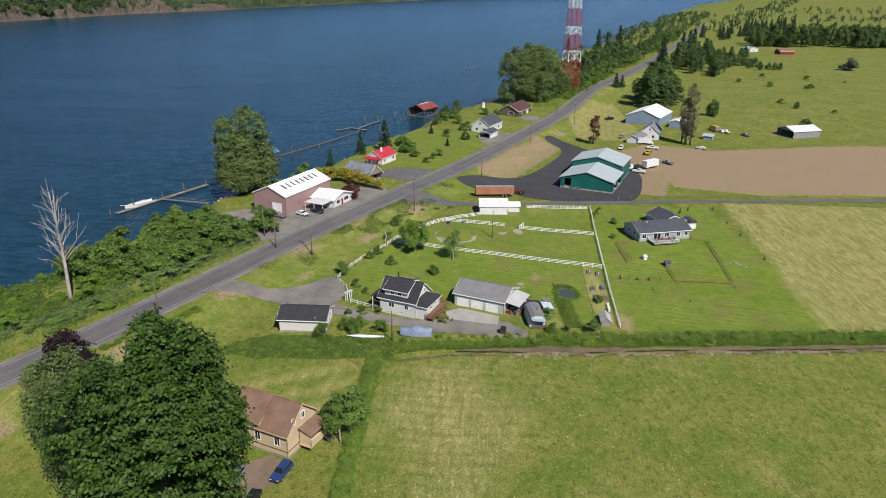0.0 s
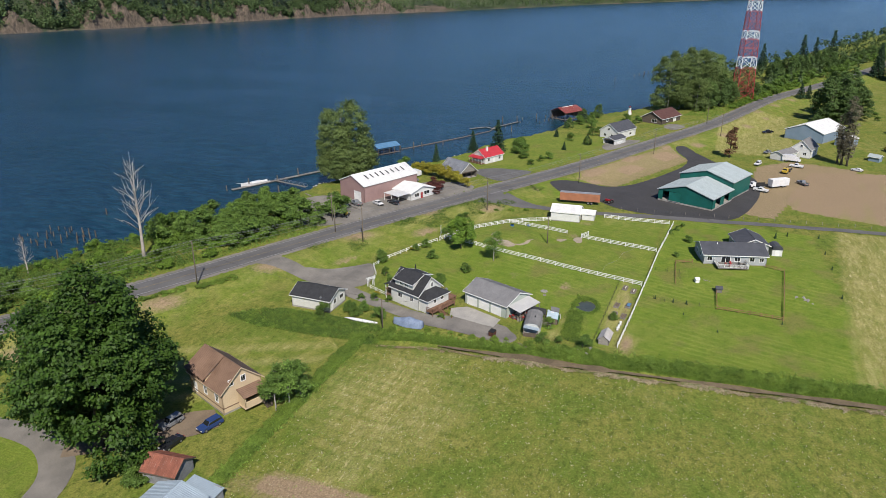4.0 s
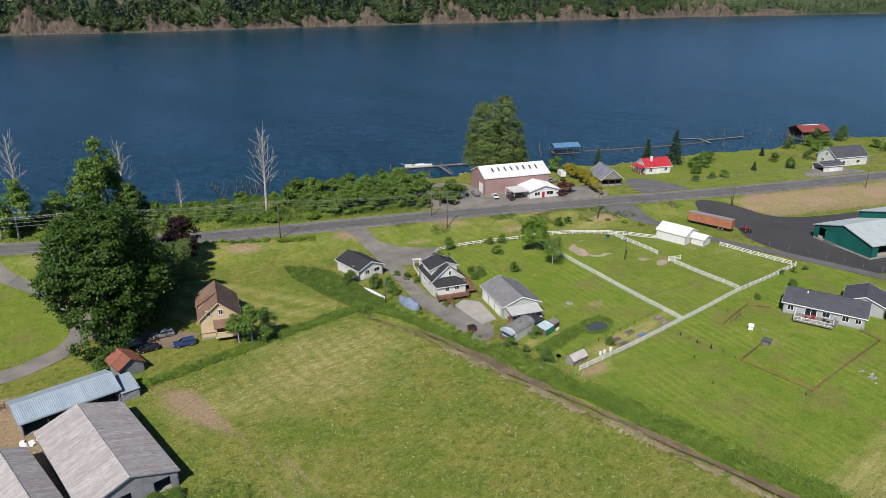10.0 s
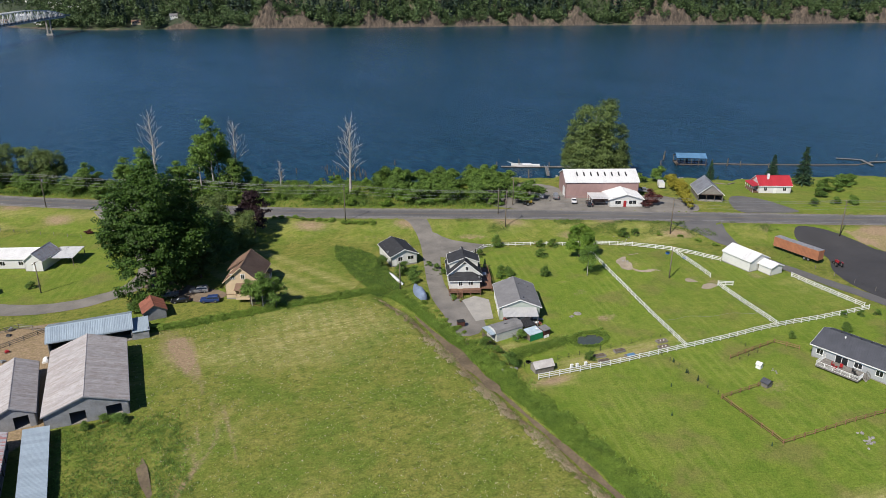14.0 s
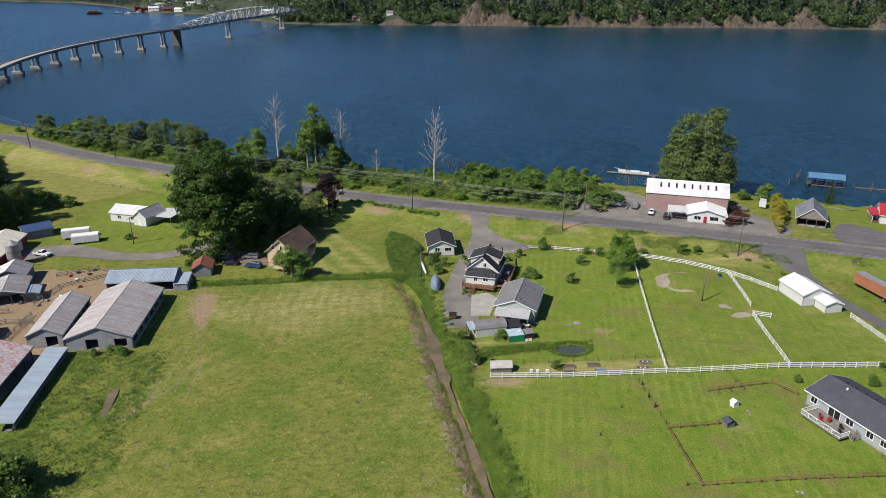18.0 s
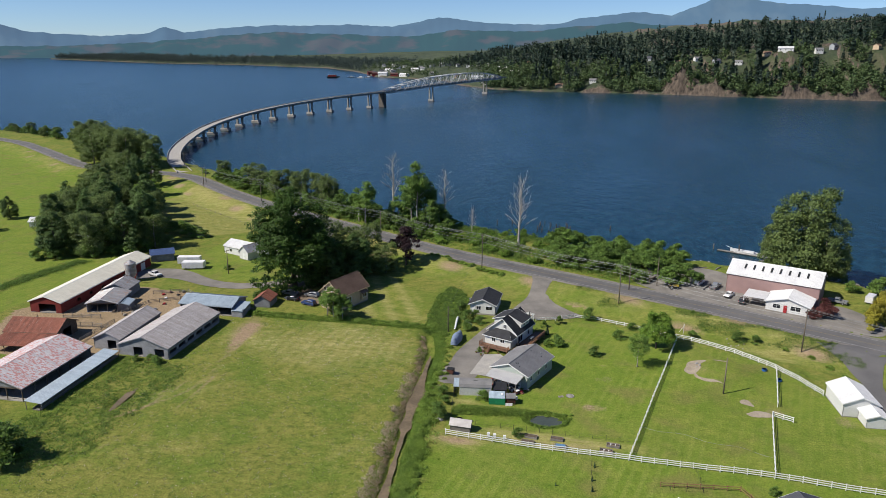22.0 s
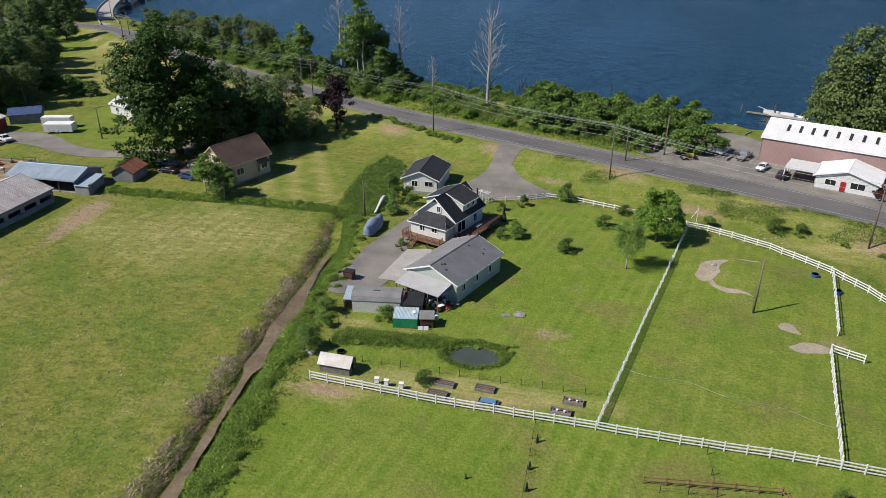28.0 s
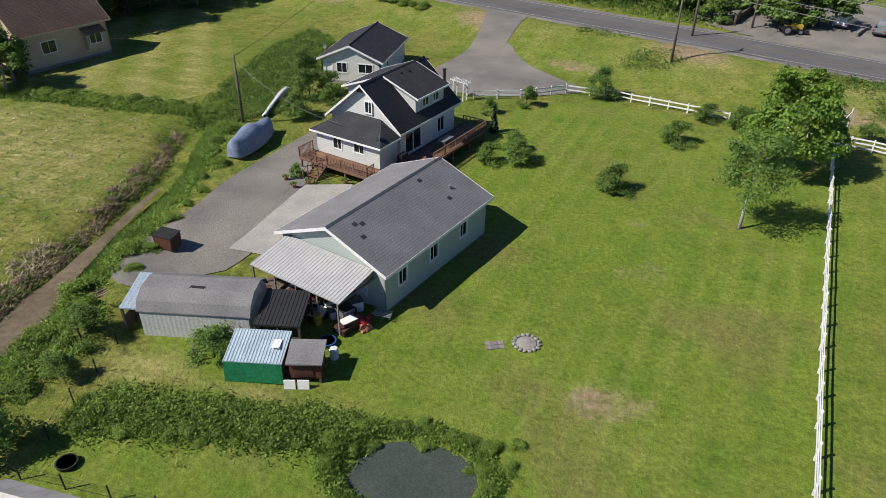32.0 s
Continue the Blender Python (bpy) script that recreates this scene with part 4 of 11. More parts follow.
lay("ditch_water", ribbon([(float(line_at(DITCH, y, 1)) + 0.5 * math.sin(y * 0.35), y) for y in range(6, -236, -2)], [1.72 * (0.8 + 0.22 * math.sin(y * 0.31) + 0.2 * math.sin(y * 0.83) + 0.1 * math.sin(y * 2.3)) * min(1.0, 0.08 + (6 - y) / 22) * (1.0 if y > -32 else 0.28 if y > -44 else 0.55) for y in range(6, -236, -2)], 0.0, step=2.0, z=lambda u: 0 * u - 0.58), MUD, "muddy brown water in a farm ditch", "ditch")
for _pts in (((199.6, 10.5), (200.9, 13.6), (203.9, 16.0), (205.9, 15.7), (203.6, 13.5), (203.5, 9.9), (202.1, 7.4), (200.4, 6.8), (199.5, 8.3)), ((201.2, 7.6), (202.2, 4.0), (205.7, 3.7), (207.8, 2.6), (207.6, 3.2), (205.6, 4.6), (203.0, 5.2), (202.0, 7.4)),
             ((207.0, 16.8), (210.4, 16.3), (210.4, 15.7), (207.2, 16.2)), ((209.4, -4.8), (211.6, -2.9), (212.4, -5.3), (212.8, -6.5), (211.1, -6.5)), ((210.4, -9.4), (213.2, -8.0), (215.9, -8.8), (215.3, -11.0), (211.7, -11.1), (210.3, -10.6))):
    lay("sand_patch", patch(curve_round(_pts, 0.5), 0.03), SAND, "worn pale sand patch in the paddock", "sand")
lay("wet_strip", ribbon(((74.6, -26), (75.0, -30), (75.4, -34), (76.2, -39)), (0.4, 0.9, 0.8, 0.3), 0.0, (-1, 0, 1), 1.0, z=lambda u: 0 * u - 0.25), MUD, "shallow muddy water in a field drain", "ditch")
lay("pond_water", (lambda p: (np.array([(x, y, -0.28) for x, y in p]), np.array([(0, i, i + 1) for i in range(1, len(p) - 1)])))(
    [(168.6 + 3.9 * math.cos(a) * (1 + 0.12 * math.sin(3 * a)), -21.0 + 2.5 * math.sin(a)) for a in np.linspace(0, 2 * math.pi, 41)[:-1]]), POND, "still green garden pond with a reedy bank", "pond")

# ---- buildings ----


def wall_shape(length, high, thick, holes, gable=0.0):
    """A wall from x = 0 to length at y = 0 to thick, with holes (x0, x1, z0, z1) and a gable on top."""
    s = Shape()
    xs = sorted({0.0, length, *[v for h in holes for v in h[:2]]})
    for a, b in zip(xs, xs[1:]):
        mid, z = (a + b) / 2, 0.0
        for h in sorted((h for h in holes if h[0] < mid < h[1]), key=lambda h: h[2]):
            if h[2] > z:
                s.box(a, b, 0, thick, z, h[2])
            z = h[3]
        if z < high:
            s.box(a, b, 0, thick, z, high)
    if gable:
        s.prism([(0, high), (length, high), (length / 2, high + gable)], 0, thick)
    return s


def fit_opening(owner, m, kind, w, h, glass=GLASS, frame_mat=None, door_mat=None):
    """A window, door or garage door set into a wall; m stands at the hole's lower left corner, y into the wall."""
    fm, t = frame_mat or WHITE, 0.09
    ring = lambda d0, d1: Shape().box(-t, w + t, d0, d1, -t, 0.02, m).box(-t, w + t, d0, d1, h - 0.02, h + t, m).box(-t, 0.02, d0, d1, 0.02, h - 0.02, m).box(w - 0.02, w + t, d0, d1, 0.02, h - 0.02, m)
    if kind == "window":
        win = part("window", ring(-0.05, 0.08), fm, owner, "white-framed window")
        part("pane", Shape().box(0.02, w - 0.02, 0.05, 0.07, 0.02, h - 0.02, m), glass, win, "dark glass")
        part("mullion", Shape().box(w / 2 - 0.03, w / 2 + 0.03, 0.02, 0.09, 0.02, h - 0.02, m), fm, win)
    elif kind == "door":
        d = part("door", Shape().box(0.02, w - 0.02, 0.04, 0.09, 0, h - 0.02, m), door_mat or WHITE, owner, "panelled door")
        part("door_frame", ring(-0.04, 0.04), fm, d)
        part("handle", Shape().box(w - 0.16, w - 0.1, 0.0, 0.05, 0.95, 1.08, m), STEEL, d)
    elif kind == "slider":
        d = part("sliding_door", ring(-0.04, 0.08), fm, owner, "sliding glass door")
        part("pane", Shape().box(0.02, w - 0.02, 0.05, 0.07, 0.02, h - 0.02, m), glass, d)
        part("stile", Shape().box(w / 2 - 0.05, w / 2 + 0.05, 0.01, 0.1, 0.02, h - 0.02, m), fm, d)
    elif kind == "garage":
        d = part("garage_door", ring(-0.03, 0.03), fm, owner, "sectional garage door")
        for k in range(4):
            part("door_panel", Shape().box(0.02, w - 0.02, 0.05, 0.1, k * h / 4 + 0.015, (k + 1) * h / 4 - 0.015, m), door_mat or WHITE, d)


def panel_mesh(length, width, material):
    """A ribbed roofing sheet, length down the slope (y), width along the eave (x)."""
    n, prof = 3, []
    for k in range(n):
        a = -width / 2 + width * k / n
        prof += [(a, 0.02), (a + 0.05, 0.055), (a + 0.1, 0.02)]
    prof += [(width / 2 - 0.005, 0.02), (width / 2 - 0.005, 0.0), (-width / 2, 0.0)]
    return Shape().prism(prof, -length, 0).mesh("panel", material)


def gable_house(name, label, category, x, y, turn, L, W, eave, ridge, wall, roof, trim=WHITE, over=0.4, base=None, openings=(), sheets=0.0, open_sides="", hip=False, thick=0.16, group="", posts=0.0, rand_sheets=None, lift=0.0):
    """A gable building; its ridge runs along local x. openings: (side, middle, sill, width, height, kind). sheets: width of its roofing sheets."""
    z = (height(x, y) if base is None else base) + lift
    t = thing(name, label, category, pose(x, y, z, 0, 0, turn), group)
    sides = {"S": (pose(-L / 2, -W / 2, 0), L, 0.0), "N": (pose(L / 2, W / 2, 0, 0, 0, 180), L, 0.0),
             "E": (pose(L / 2, -W / 2, 0, 0, 0, 90), W, 0.0 if hip else ridge - eave), "W": (pose(-L / 2, W / 2, 0, 0, 0, -90), W, 0.0 if hip else ridge - eave)}
    for k, (m, ln, gb) in sides.items():
        mine = [o for o in openings if o[0] == k]
        if k in open_sides:
            n = max(2, int(ln / (posts or 3.5)) + 1)
            for i in range(n):
                px = 0.08 + (ln - 0.16) * i / (n - 1)
                part("post", Shape().box(px - 0.08, px + 0.08, 0.02, 0.18, -0.3, eave - 0.05, m), WOOD_OLD, t)
            part("beam", Shape().box(0, ln, 0.02, 0.2, eave - 0.32, eave - 0.03, m), WOOD_OLD, t)
            if gb:
                part("gable_panel", Shape().add([(0, 0.02, eave), (ln, 0.02, eave), (ln / 2, 0.02, ridge), (0, 0.14, eave), (ln, 0.14, eave), (ln / 2, 0.14, ridge)], [(0, 1, 2), (5, 4, 3), (0, 3, 4, 1), (1, 4, 5, 2), (2, 5, 3, 0)], m), wall, t)
            continue
        holes = [(ln / 2 + o[1] - o[3] / 2, ln / 2 + o[1] + o[3] / 2, o[2], min(o[2] + o[4], eave - 0.05) if o[5] != "upper" else 0) for o in mine if o[5] != "upper"]
        s = wall_shape(ln, eave, thick, holes, gb)
        s.v = [tuple(m @ Vector(p)) for p in s.v]
        w = part("wall", s.weld(), wall, t)
        for o in mine:
            if o[5] == "upper":        # in the gable, over the wall's top
                fit_opening(w, m @ pose(ln / 2 + o[1] - o[3] / 2, -0.1, o[2]), "window", o[3], o[4])
            elif o[5] != "open":
                fit_opening(w, m @ pose(ln / 2 + o[1] - o[3] / 2, 0, o[2]), o[5], o[3], min(o[2] + o[4], eave - 0.05) - o[2])
    part("floor_slab", Shape().box(-L / 2 + 0.02, L / 2 - 0.02, -W / 2 + 0.02, W / 2 - 0.02, -0.6, 0.06), CONCRETE_OLD, t)
    rise = (ridge - eave) / (W / 2)
    e0 = eave - over * rise
    h0 = W / 2 + over
    if hip:
        rx, ex = max(0.3, L / 2 - W / 2), L / 2 + over
        for name2, q in (("roof_slope", [(-ex, -h0, e0), (ex, -h0, e0), (rx, 0, ridge), (-rx, 0, ridge)]), ("roof_slope", [(ex, h0, e0), (-ex, h0, e0), (-rx, 0, ridge), (rx, 0, ridge)]),
                         ("hip_slope", [(ex, -h0, e0), (ex, h0, e0), (rx, 0, ridge)]), ("hip_slope", [(-ex, h0, e0), (-ex, -h0, e0), (-rx, 0, ridge)])):
            part(name2, Shape().slab([(a, b, c + 0.12) for a, b, c in q], 0.12), roof, t)
        part("fascia", Shape().box(-ex, ex, -h0 - 0.03, -h0, e0 - 0.1, e0 + 0.1).box(-ex, ex, h0, h0 + 0.03, e0 - 0.1, e0 + 0.1).box(ex, ex + 0.03, -h0, h0, e0 - 0.1, e0 + 0.1).box(-ex - 0.03, -ex, -h0, h0, e0 - 0.1, e0 + 0.1), trim, t)
        return t
    ex = L / 2 + over
    for sgn in (-1, 1):
        q = [(-ex, sgn * h0, e0 + 0.13), (ex, sgn * h0, e0 + 0.13), (ex, 0, ridge + 0.13), (-ex, 0, ridge + 0.13)]
        slope = part("roof_slope", Shape().slab(q if sgn < 0 else q[::-1], 0.13), roof, t)
        part("fascia", Shape().box(-ex, ex, sgn * h0 - (0.03 if sgn < 0 else 0), sgn * h0 + (0.03 if sgn > 0 else 0), e0 - 0.12, e0 + 0.12), trim, t)
        for e in (-1, 1):
            bx = (ex, ex + 0.035) if e > 0 else (-ex - 0.035, -ex)
            s = Shape()
            s.add([(bx[i], sgn * h0 * a, (e0 + (ridge - e0) * (1 - a)) + c) for i in (0, 1) for a, c in ((1, -0.1), (0, -0.1), (0, 0.15), (1, 0.15))],
                  [(0, 1, 2, 3), (7, 6, 5, 4), (0, 4, 5, 1), (1, 5, 6, 2), (2, 6, 7, 3), (3, 7, 4, 0)])
            part("bargeboard", s, trim, t)
        if sheets:
            n = max(2, round(2 * ex / sheets))
            wd, ln = 2 * ex / n, math.hypot(h0, ridge - e0)
            d = panel_mesh(ln - 0.02, wd, rand_sheets or roof)
            ang = math.degrees(math.atan2(ridge - e0, h0))
            for i in range(n):
                ob = new("panel", d)
                ob.parent = slope
                ob.matrix_basis = pose(-ex + wd * (i + 0.5), 0, ridge + 0.133, 0, 0, 0 if sgn < 0 else 180) @ pose(0, 0, 0, ang, 0, 0)
    part("ridge_cap", Shape().prism([(-0.16, ridge + 0.1), (0.16, ridge + 0.1), (0, ridge + 0.22)], -ex, ex, pose(0, 0, 0, 0, 0, -90)), trim if roof in (WHITE_METAL, CREAM_METAL) else roof, t)
    return t


def slab_roof(name, x0, x1, y0, y1, z_lo, z_hi, roof, parent, along="y", trim=None, sheets=0.0):
    """A single slope, low at y0 (or x0) and high at y1 (or x1), with a trim."""
    q = [(x0, y0, z_lo), (x1, y0, z_lo), (x1, y1, z_hi), (x0, y1, z_hi)] if along == "y" else [(x0, y0, z_lo), (x1, y0, z_hi), (x1, y1, z_hi), (x0, y1, z_lo)]
    p = part(name, Shape().slab(q, 0.1), roof, parent)
    if sheets and along == "y":
        n = max(2, round((x1 - x0) / sheets))
        wd, ln = (x1 - x0) / n, math.hypot(y1 - y0, z_hi - z_lo)
        d, ang = panel_mesh(ln, wd, roof), math.degrees(math.atan2(z_hi - z_lo, y1 - y0))
        for i in range(n):
            ob = new("panel", d)
            ob.parent = p
            ob.matrix_basis = pose(x0 + wd * (i + 0.5), y1, z_hi + 0.004) @ pose(0, 0, 0, ang, 0, 0)
    return p


def posts_under(parent, spots, z_top, material=None, half=0.07, z0=-0.3):
    for x, y in spots:
        part("post", Shape().box(x - half, x + half, y - half, y + half, z0, z_top), material or WOOD_OLD, parent)


def rail_run(parent, a, b, z, material, high=0.95, step=1.7, balusters=True, top=None):
    """A deck rail from a to b: posts, two rails and balusters."""
    va, vb = Vector((*a, 0)), Vector((*b, 0))
    ln = (vb - va).length
    m = Matrix.Translation((a[0], a[1], z)) @ Matrix.Rotation(math.atan2(b[1] - a[1], b[0] - a[0]), 4, "Z")
    n = max(1, round(ln / step))
    for i in range(n + 1):
        part("rail_post", Shape().box(ln * i / n - 0.045, ln * i / n + 0.045, -0.045, 0.045, 0, high + 0.04, m), material, parent)
    part("handrail", Shape().box(0, ln, -0.06, 0.06, high - 0.03, high + 0.02, m), top or material, parent)
    part("lower_rail", Shape().box(0, ln, -0.03, 0.03, 0.1, 0.16, m), material, parent)
    if balusters:
        d, gap = Shape().box(-0.018, 0.018, -0.018, 0.018, 0.16, high - 0.03).mesh("baluster", material), 0.16 if ln < 4 else 0.19
        for i in range(1, int(ln / gap)):
            ob = new("baluster", d)
            ob.parent = parent
            ob.matrix_basis = m @ pose(i * gap, 0, 0)


def deck_floor(parent, x0, x1, y0, y1, z, material, along="x", wide=0.145):
    lo, hi = (y0, y1) if along == "x" else (x0, x1)
    n = int((hi - lo) / wide)
    ln = (x1 - x0) if along == "x" else (y1 - y0)
    d = Shape().box(0, ln, 0, wide - 0.008, -0.035, 0).mesh("board", material)
    for i in range(n):
        ob = new("board", d)
        ob.parent = parent
        ob.matrix_basis = pose(x0, y0 + i * wide, z) if along == "x" else pose(x0 + (i + 1) * wide, y0, z, 0, 0, 90)
    part("rim_joist", Shape().box(x0, x1, y0 - 0.04, y0, z - 0.25, z - 0.01).box(x0, x1, y1, y1 + 0.04, z - 0.25, z - 0.01).box(x0 - 0.04, x0, y0, y1, z - 0.25, z - 0.01).box(x1, x1 + 0.04, y0, y1, z - 0.25, z - 0.01), material, parent)


def stairs(parent, m, wide, rise, n, material):
    """Open steps falling along local -y from the top at m."""
    for i in range(n):
        part("tread", Shape().box(0, wide, -(i + 1) * 0.27, -i * 0.27 + 0.02, -(i + 1) * rise - 0.045, -(i + 1) * rise, m), material, parent)
    for px in (0.0, wide):
        run, drop = n * 0.27, n * rise
        part("stringer", Shape().add([(px - 0.03, 0, -0.3), (px - 0.03, 0, -0.02), (px - 0.03, -run, -drop - 0.02), (px - 0.03, -run, -drop - 0.3), (px + 0.03, 0, -0.3), (px + 0.03, 0, -0.02), (px + 0.03, -run, -drop - 0.02), (px + 0.03, -run, -drop - 0.3)],
                                      [(0, 1, 2, 3), (7, 6, 5, 4), (0, 4, 5, 1), (1, 5, 6, 2), (2, 6, 7, 3), (3, 7, 4, 0)], m), material, parent)
        part("handrail", Shape().tube([m @ Vector((px, 0, 0.92)), m @ Vector((px, -run, 0.92 - drop))], 0.045, 4), material, parent)
        for k in range(4):
            f = k / 3
            part("rail_post", Shape().box(px - 0.04, px + 0.04, -run * f - 0.04, -run * f + 0.04, -drop * f - 0.1, 0.92 - drop * f, m), material, parent)


def chimney_pipe(parent, x, y, z0, z1, r=0.13, material=None):
    c = part("chimney_pipe", Shape().tube([(x, y, z0), (x, y, z1)], r, 10), material or DARK_METAL, parent, "dark metal flue")
    part("cap", Shape().tube([(x, y, z1), (x, y, z1 + 0.08), (x, y, z1 + 0.2)], [r * 1.5, r * 1.6, 0.03], 10), material or DARK_METAL, c)


def dish(parent, m):
    s = Shape()
    rings = [[(0.33 * k / 3 * math.cos(a), -0.1 + 0.1 * (k / 3) ** 2 * -1, 0.33 * k / 3 * math.sin(a)) for a in np.linspace(0, 2 * math.pi, 13)[:-1]] for k in (1, 2, 3)]
    v = [(0, -0.1, 0)] + [p for r in rings for p in r]
    f = [(0, 1 + i, 1 + (i + 1) % 12) for i in range(12)] + [(1 + 12 * k + i, 1 + 12 * (k + 1) + i, 1 + 12 * (k + 1) + (i + 1) % 12, 1 + 12 * k + (i + 1) % 12) for k in (0, 1) for i in range(12)]
    s.add(v, f, m)
    d = part("satellite_dish", s, CAR_GREY, parent, "grey satellite dish")
    part("arm", Shape().tube([m @ Vector((0, -0.1, 0)), m @ Vector((0, -0.45, -0.12))], 0.02, 4).tube([m @ Vector((0, 0, 0)), m @ Vector((0, 0.12, -0.35))], 0.03, 5), DARK_METAL, d)


# -- the homestead: house, cottage garage, long garage --
h = gable_house("farmhouse", "pale grey farmhouse with a charcoal shingle roof and red-brown decks", "house", 155.9, 19.6, 70, 9.6, 8.2, 4.3, 7.75, SIDING_PALE, SHINGLE_DARK, over=0.5, base=0.0,
                openings=(("S", -2.6, 1.4, 2.6, 2.1, "slider"), ("S", 2.2, 1.75, 1.2, 1.5, "window"), ("N", -1.6, 1.9, 1.4, 1.1, "window"), ("N", 2.4, 1.9, 1.0, 1.1, "window"), ("W", 0.6, 5.1, 0.75, 1.1, "upper"), ("E", 0, 5.0, 1.0, 1.1, "upper"), ("E", 0.8, 1.6, 1.4, 1.2, "window")))
# roof dormers on both slopes, the front room under its hip roof, the porch
for sgn, x0, x1 in ((-1, -1.6, 3.3), (1, -2.6, 3.6)):
    y1, zf, zr = sgn * 3.7, 6.35, 7.68
    s = Shape()
    s.add([(x0, sgn * 0.5, 4.6), (x0, y1, 4.6), (x0, y1, zf), (x0, sgn * 0.5, zr - 0.15), (x1, sgn * 0.5, 4.6), (x1, y1, 4.6), (x1, y1, zf), (x1, sgn * 0.5, zr - 0.15)],
          [(0, 1, 2, 3), (7, 6, 5, 4), (1, 5, 6, 2), (0, 4, 5, 1), (3, 2, 6, 7), (0, 3, 7, 4)])
    d = part("dormer", s, SIDING_PALE, h, "shed dormer with small windows")
    q = [(x0 - 0.35, sgn * 4.25, zf - 0.05), (x1 + 0.35, sgn * 4.25, zf - 0.05), (x1 + 0.35, sgn * 0.02, zr + 0.2), (x0 - 0.35, sgn * 0.02, zr + 0.2)]
    part("dormer_roof", Shape().slab(q if sgn < 0 else q[::-1], 0.13), SHINGLE_DARK, d)
    part("dormer_fascia", Shape().box(x0 - 0.35, x1 + 0.35, sgn * 4.25 - 0.03, sgn * 4.25 + 0.03, zf - 0.22, zf - 0.03), WHITE, d)
    for wx in ((x0 + x1) / 2 - 0.9, (x0 + x1) / 2 + 0.9):
        m = pose(wx - 0.5, y1 - 0.1, 5.1) if sgn < 0 else pose(wx + 0.5, y1 + 0.1, 5.1, 0, 0, 180)
        fit_opening(d, m, "window", 1.0, 0.8)
    for e in (x0 - 0.39, x1 + 0.35):
        part("dormer_bargeboard", Shape().add([(e + a, sgn * b, c) for a in (0, 0.04) for b, c in ((4.25, zf - 0.2), (0.02, zr + 0.05), (0.02, zr + 0.22), (4.25, zf - 0.02))],
                                               [(0, 1, 2, 3), (7, 6, 5, 4), (0, 4, 5, 1), (1, 5, 6, 2), (2, 6, 7, 3), (3, 7, 4, 0)]), WHITE, d)
for px in (-1.2, 0.2, 1.3):
    part("roof_vent", Shape().tube([(px, -0.7 - 0.2 * px, 7.2), (px, -0.7 - 0.2 * px, 7.75)], 0.09, 8), DARK_METAL, h)
chimney_pipe(h, 3.6, -3.6, 4.5, 7.6, 0.14)
part("gable_panel", Shape().add([(-4.86, -0.95, 6.95), (-4.86, 0.95, 6.95), (-4.86, 0, 7.7), (-4.8, -0.95, 6.95), (-4.8, 0.95, 6.95), (-4.8, 0, 7.7)], [(0, 2, 1), (3, 4, 5), (0, 1, 4, 3), (1, 2, 5, 4), (2, 0, 3, 5)]), WOOD_OLD, h, "brown boards in the gable peak")
f = part("front_room", wall_shape(7.6, 3.45, 0.15, [(2.1, 3.1, 2.0, 3.1), (4.6, 5.8, 2.2, 3.1)]), SIDING_PALE, h, "front room under a low hip roof")
for o in f.data.vertices:
    o.co = pose(-7.55, 3.8, 0, 0, 0, -90) @ o.co
fit_opening(f, pose(-7.55, 3.8 - 2.1, 2.0, 0, 0, -90), "window", 1.0, 1.1)
fit_opening(f, pose(-7.55, 3.8 - 4.6, 2.2, 0, 0, -90), "window", 1.2, 0.9)
part("side_wall", Shape().box(-7.4, -4.7, 3.65, 3.8, 0, 3.45), SIDING_PALE, f)
part("side_wall", Shape().box(-7.4, -4.7, -3.8, -3.65, 0, 3.45), SIDING_PALE, f)
q = [(-8.0, -4.25, 3.35), (-8.0, 4.25, 3.35), (-4.82, 4.25, 3.35), (-4.82, 2.0, 4.45), (-4.82, -2.0, 4.45), (-4.82, -4.25, 3.35)]
part("hip_slope", Shape().slab([(-8.0, 4.25, 3.5), (-8.0, -4.25, 3.5), (-4.82, -2.0, 4.75), (-4.82, 2.0, 4.75)], 0.12), SHINGLE_DARK, f)
part("hip_slope", Shape().slab([(-4.82, 4.25, 3.5), (-8.0, 4.25, 3.5), (-4.82, 2.0, 4.75)], 0.12), SHINGLE_DARK, f)
part("hip_slope", Shape().slab([(-8.0, -4.25, 3.5), (-4.82, -4.25, 3.5), (-4.82, -2.0, 4.75)], 0.12), SHINGLE_DARK, f)
part("fascia", Shape().box(-8.04, -8.0, -4.28, 4.28, 3.3, 3.48).box(-8.0, -4.82, -4.29, -4.25, 3.3, 3.48).box(-8.0, -4.82, 4.25, 4.29, 3.3, 3.48), WHITE, f)
dish(h, pose(-7.2, -3.4, 4.15, 0, 0, 30))
# decks: along the front, down the east side, with steps towards the yard
d = part("front_deck", Shape().box(-9.55, -7.6, -3.9, 4.3, 0.86, 0.96), DECK, h, "red-brown timber deck")
deck_floor(d, -9.6, -7.6, -3.9, 4.3, 1.2, DECK, "y")
for a, b in (((-9.6, 4.3), (-7.7, 4.3)), ((-9.6, 4.3), (-9.6, 2.3)), ((-9.6, 0.8), (-9.6, -3.9)), ((-9.6, -3.9), (-8.6, -3.9))):
    rail_run(d, a, b, 1.2, DECK)
posts_under(d, [(-9.5, 4.2), (-9.5, 1.6), (-9.5, -1.2), (-9.5, -3.8)], 0.95, DECK)
stairs(d, pose(-9.6, 0.85, 1.2, 0, 0, -90) @ pose(-1.35, 0, 0), 1.3, 0.17, 7, DECK)
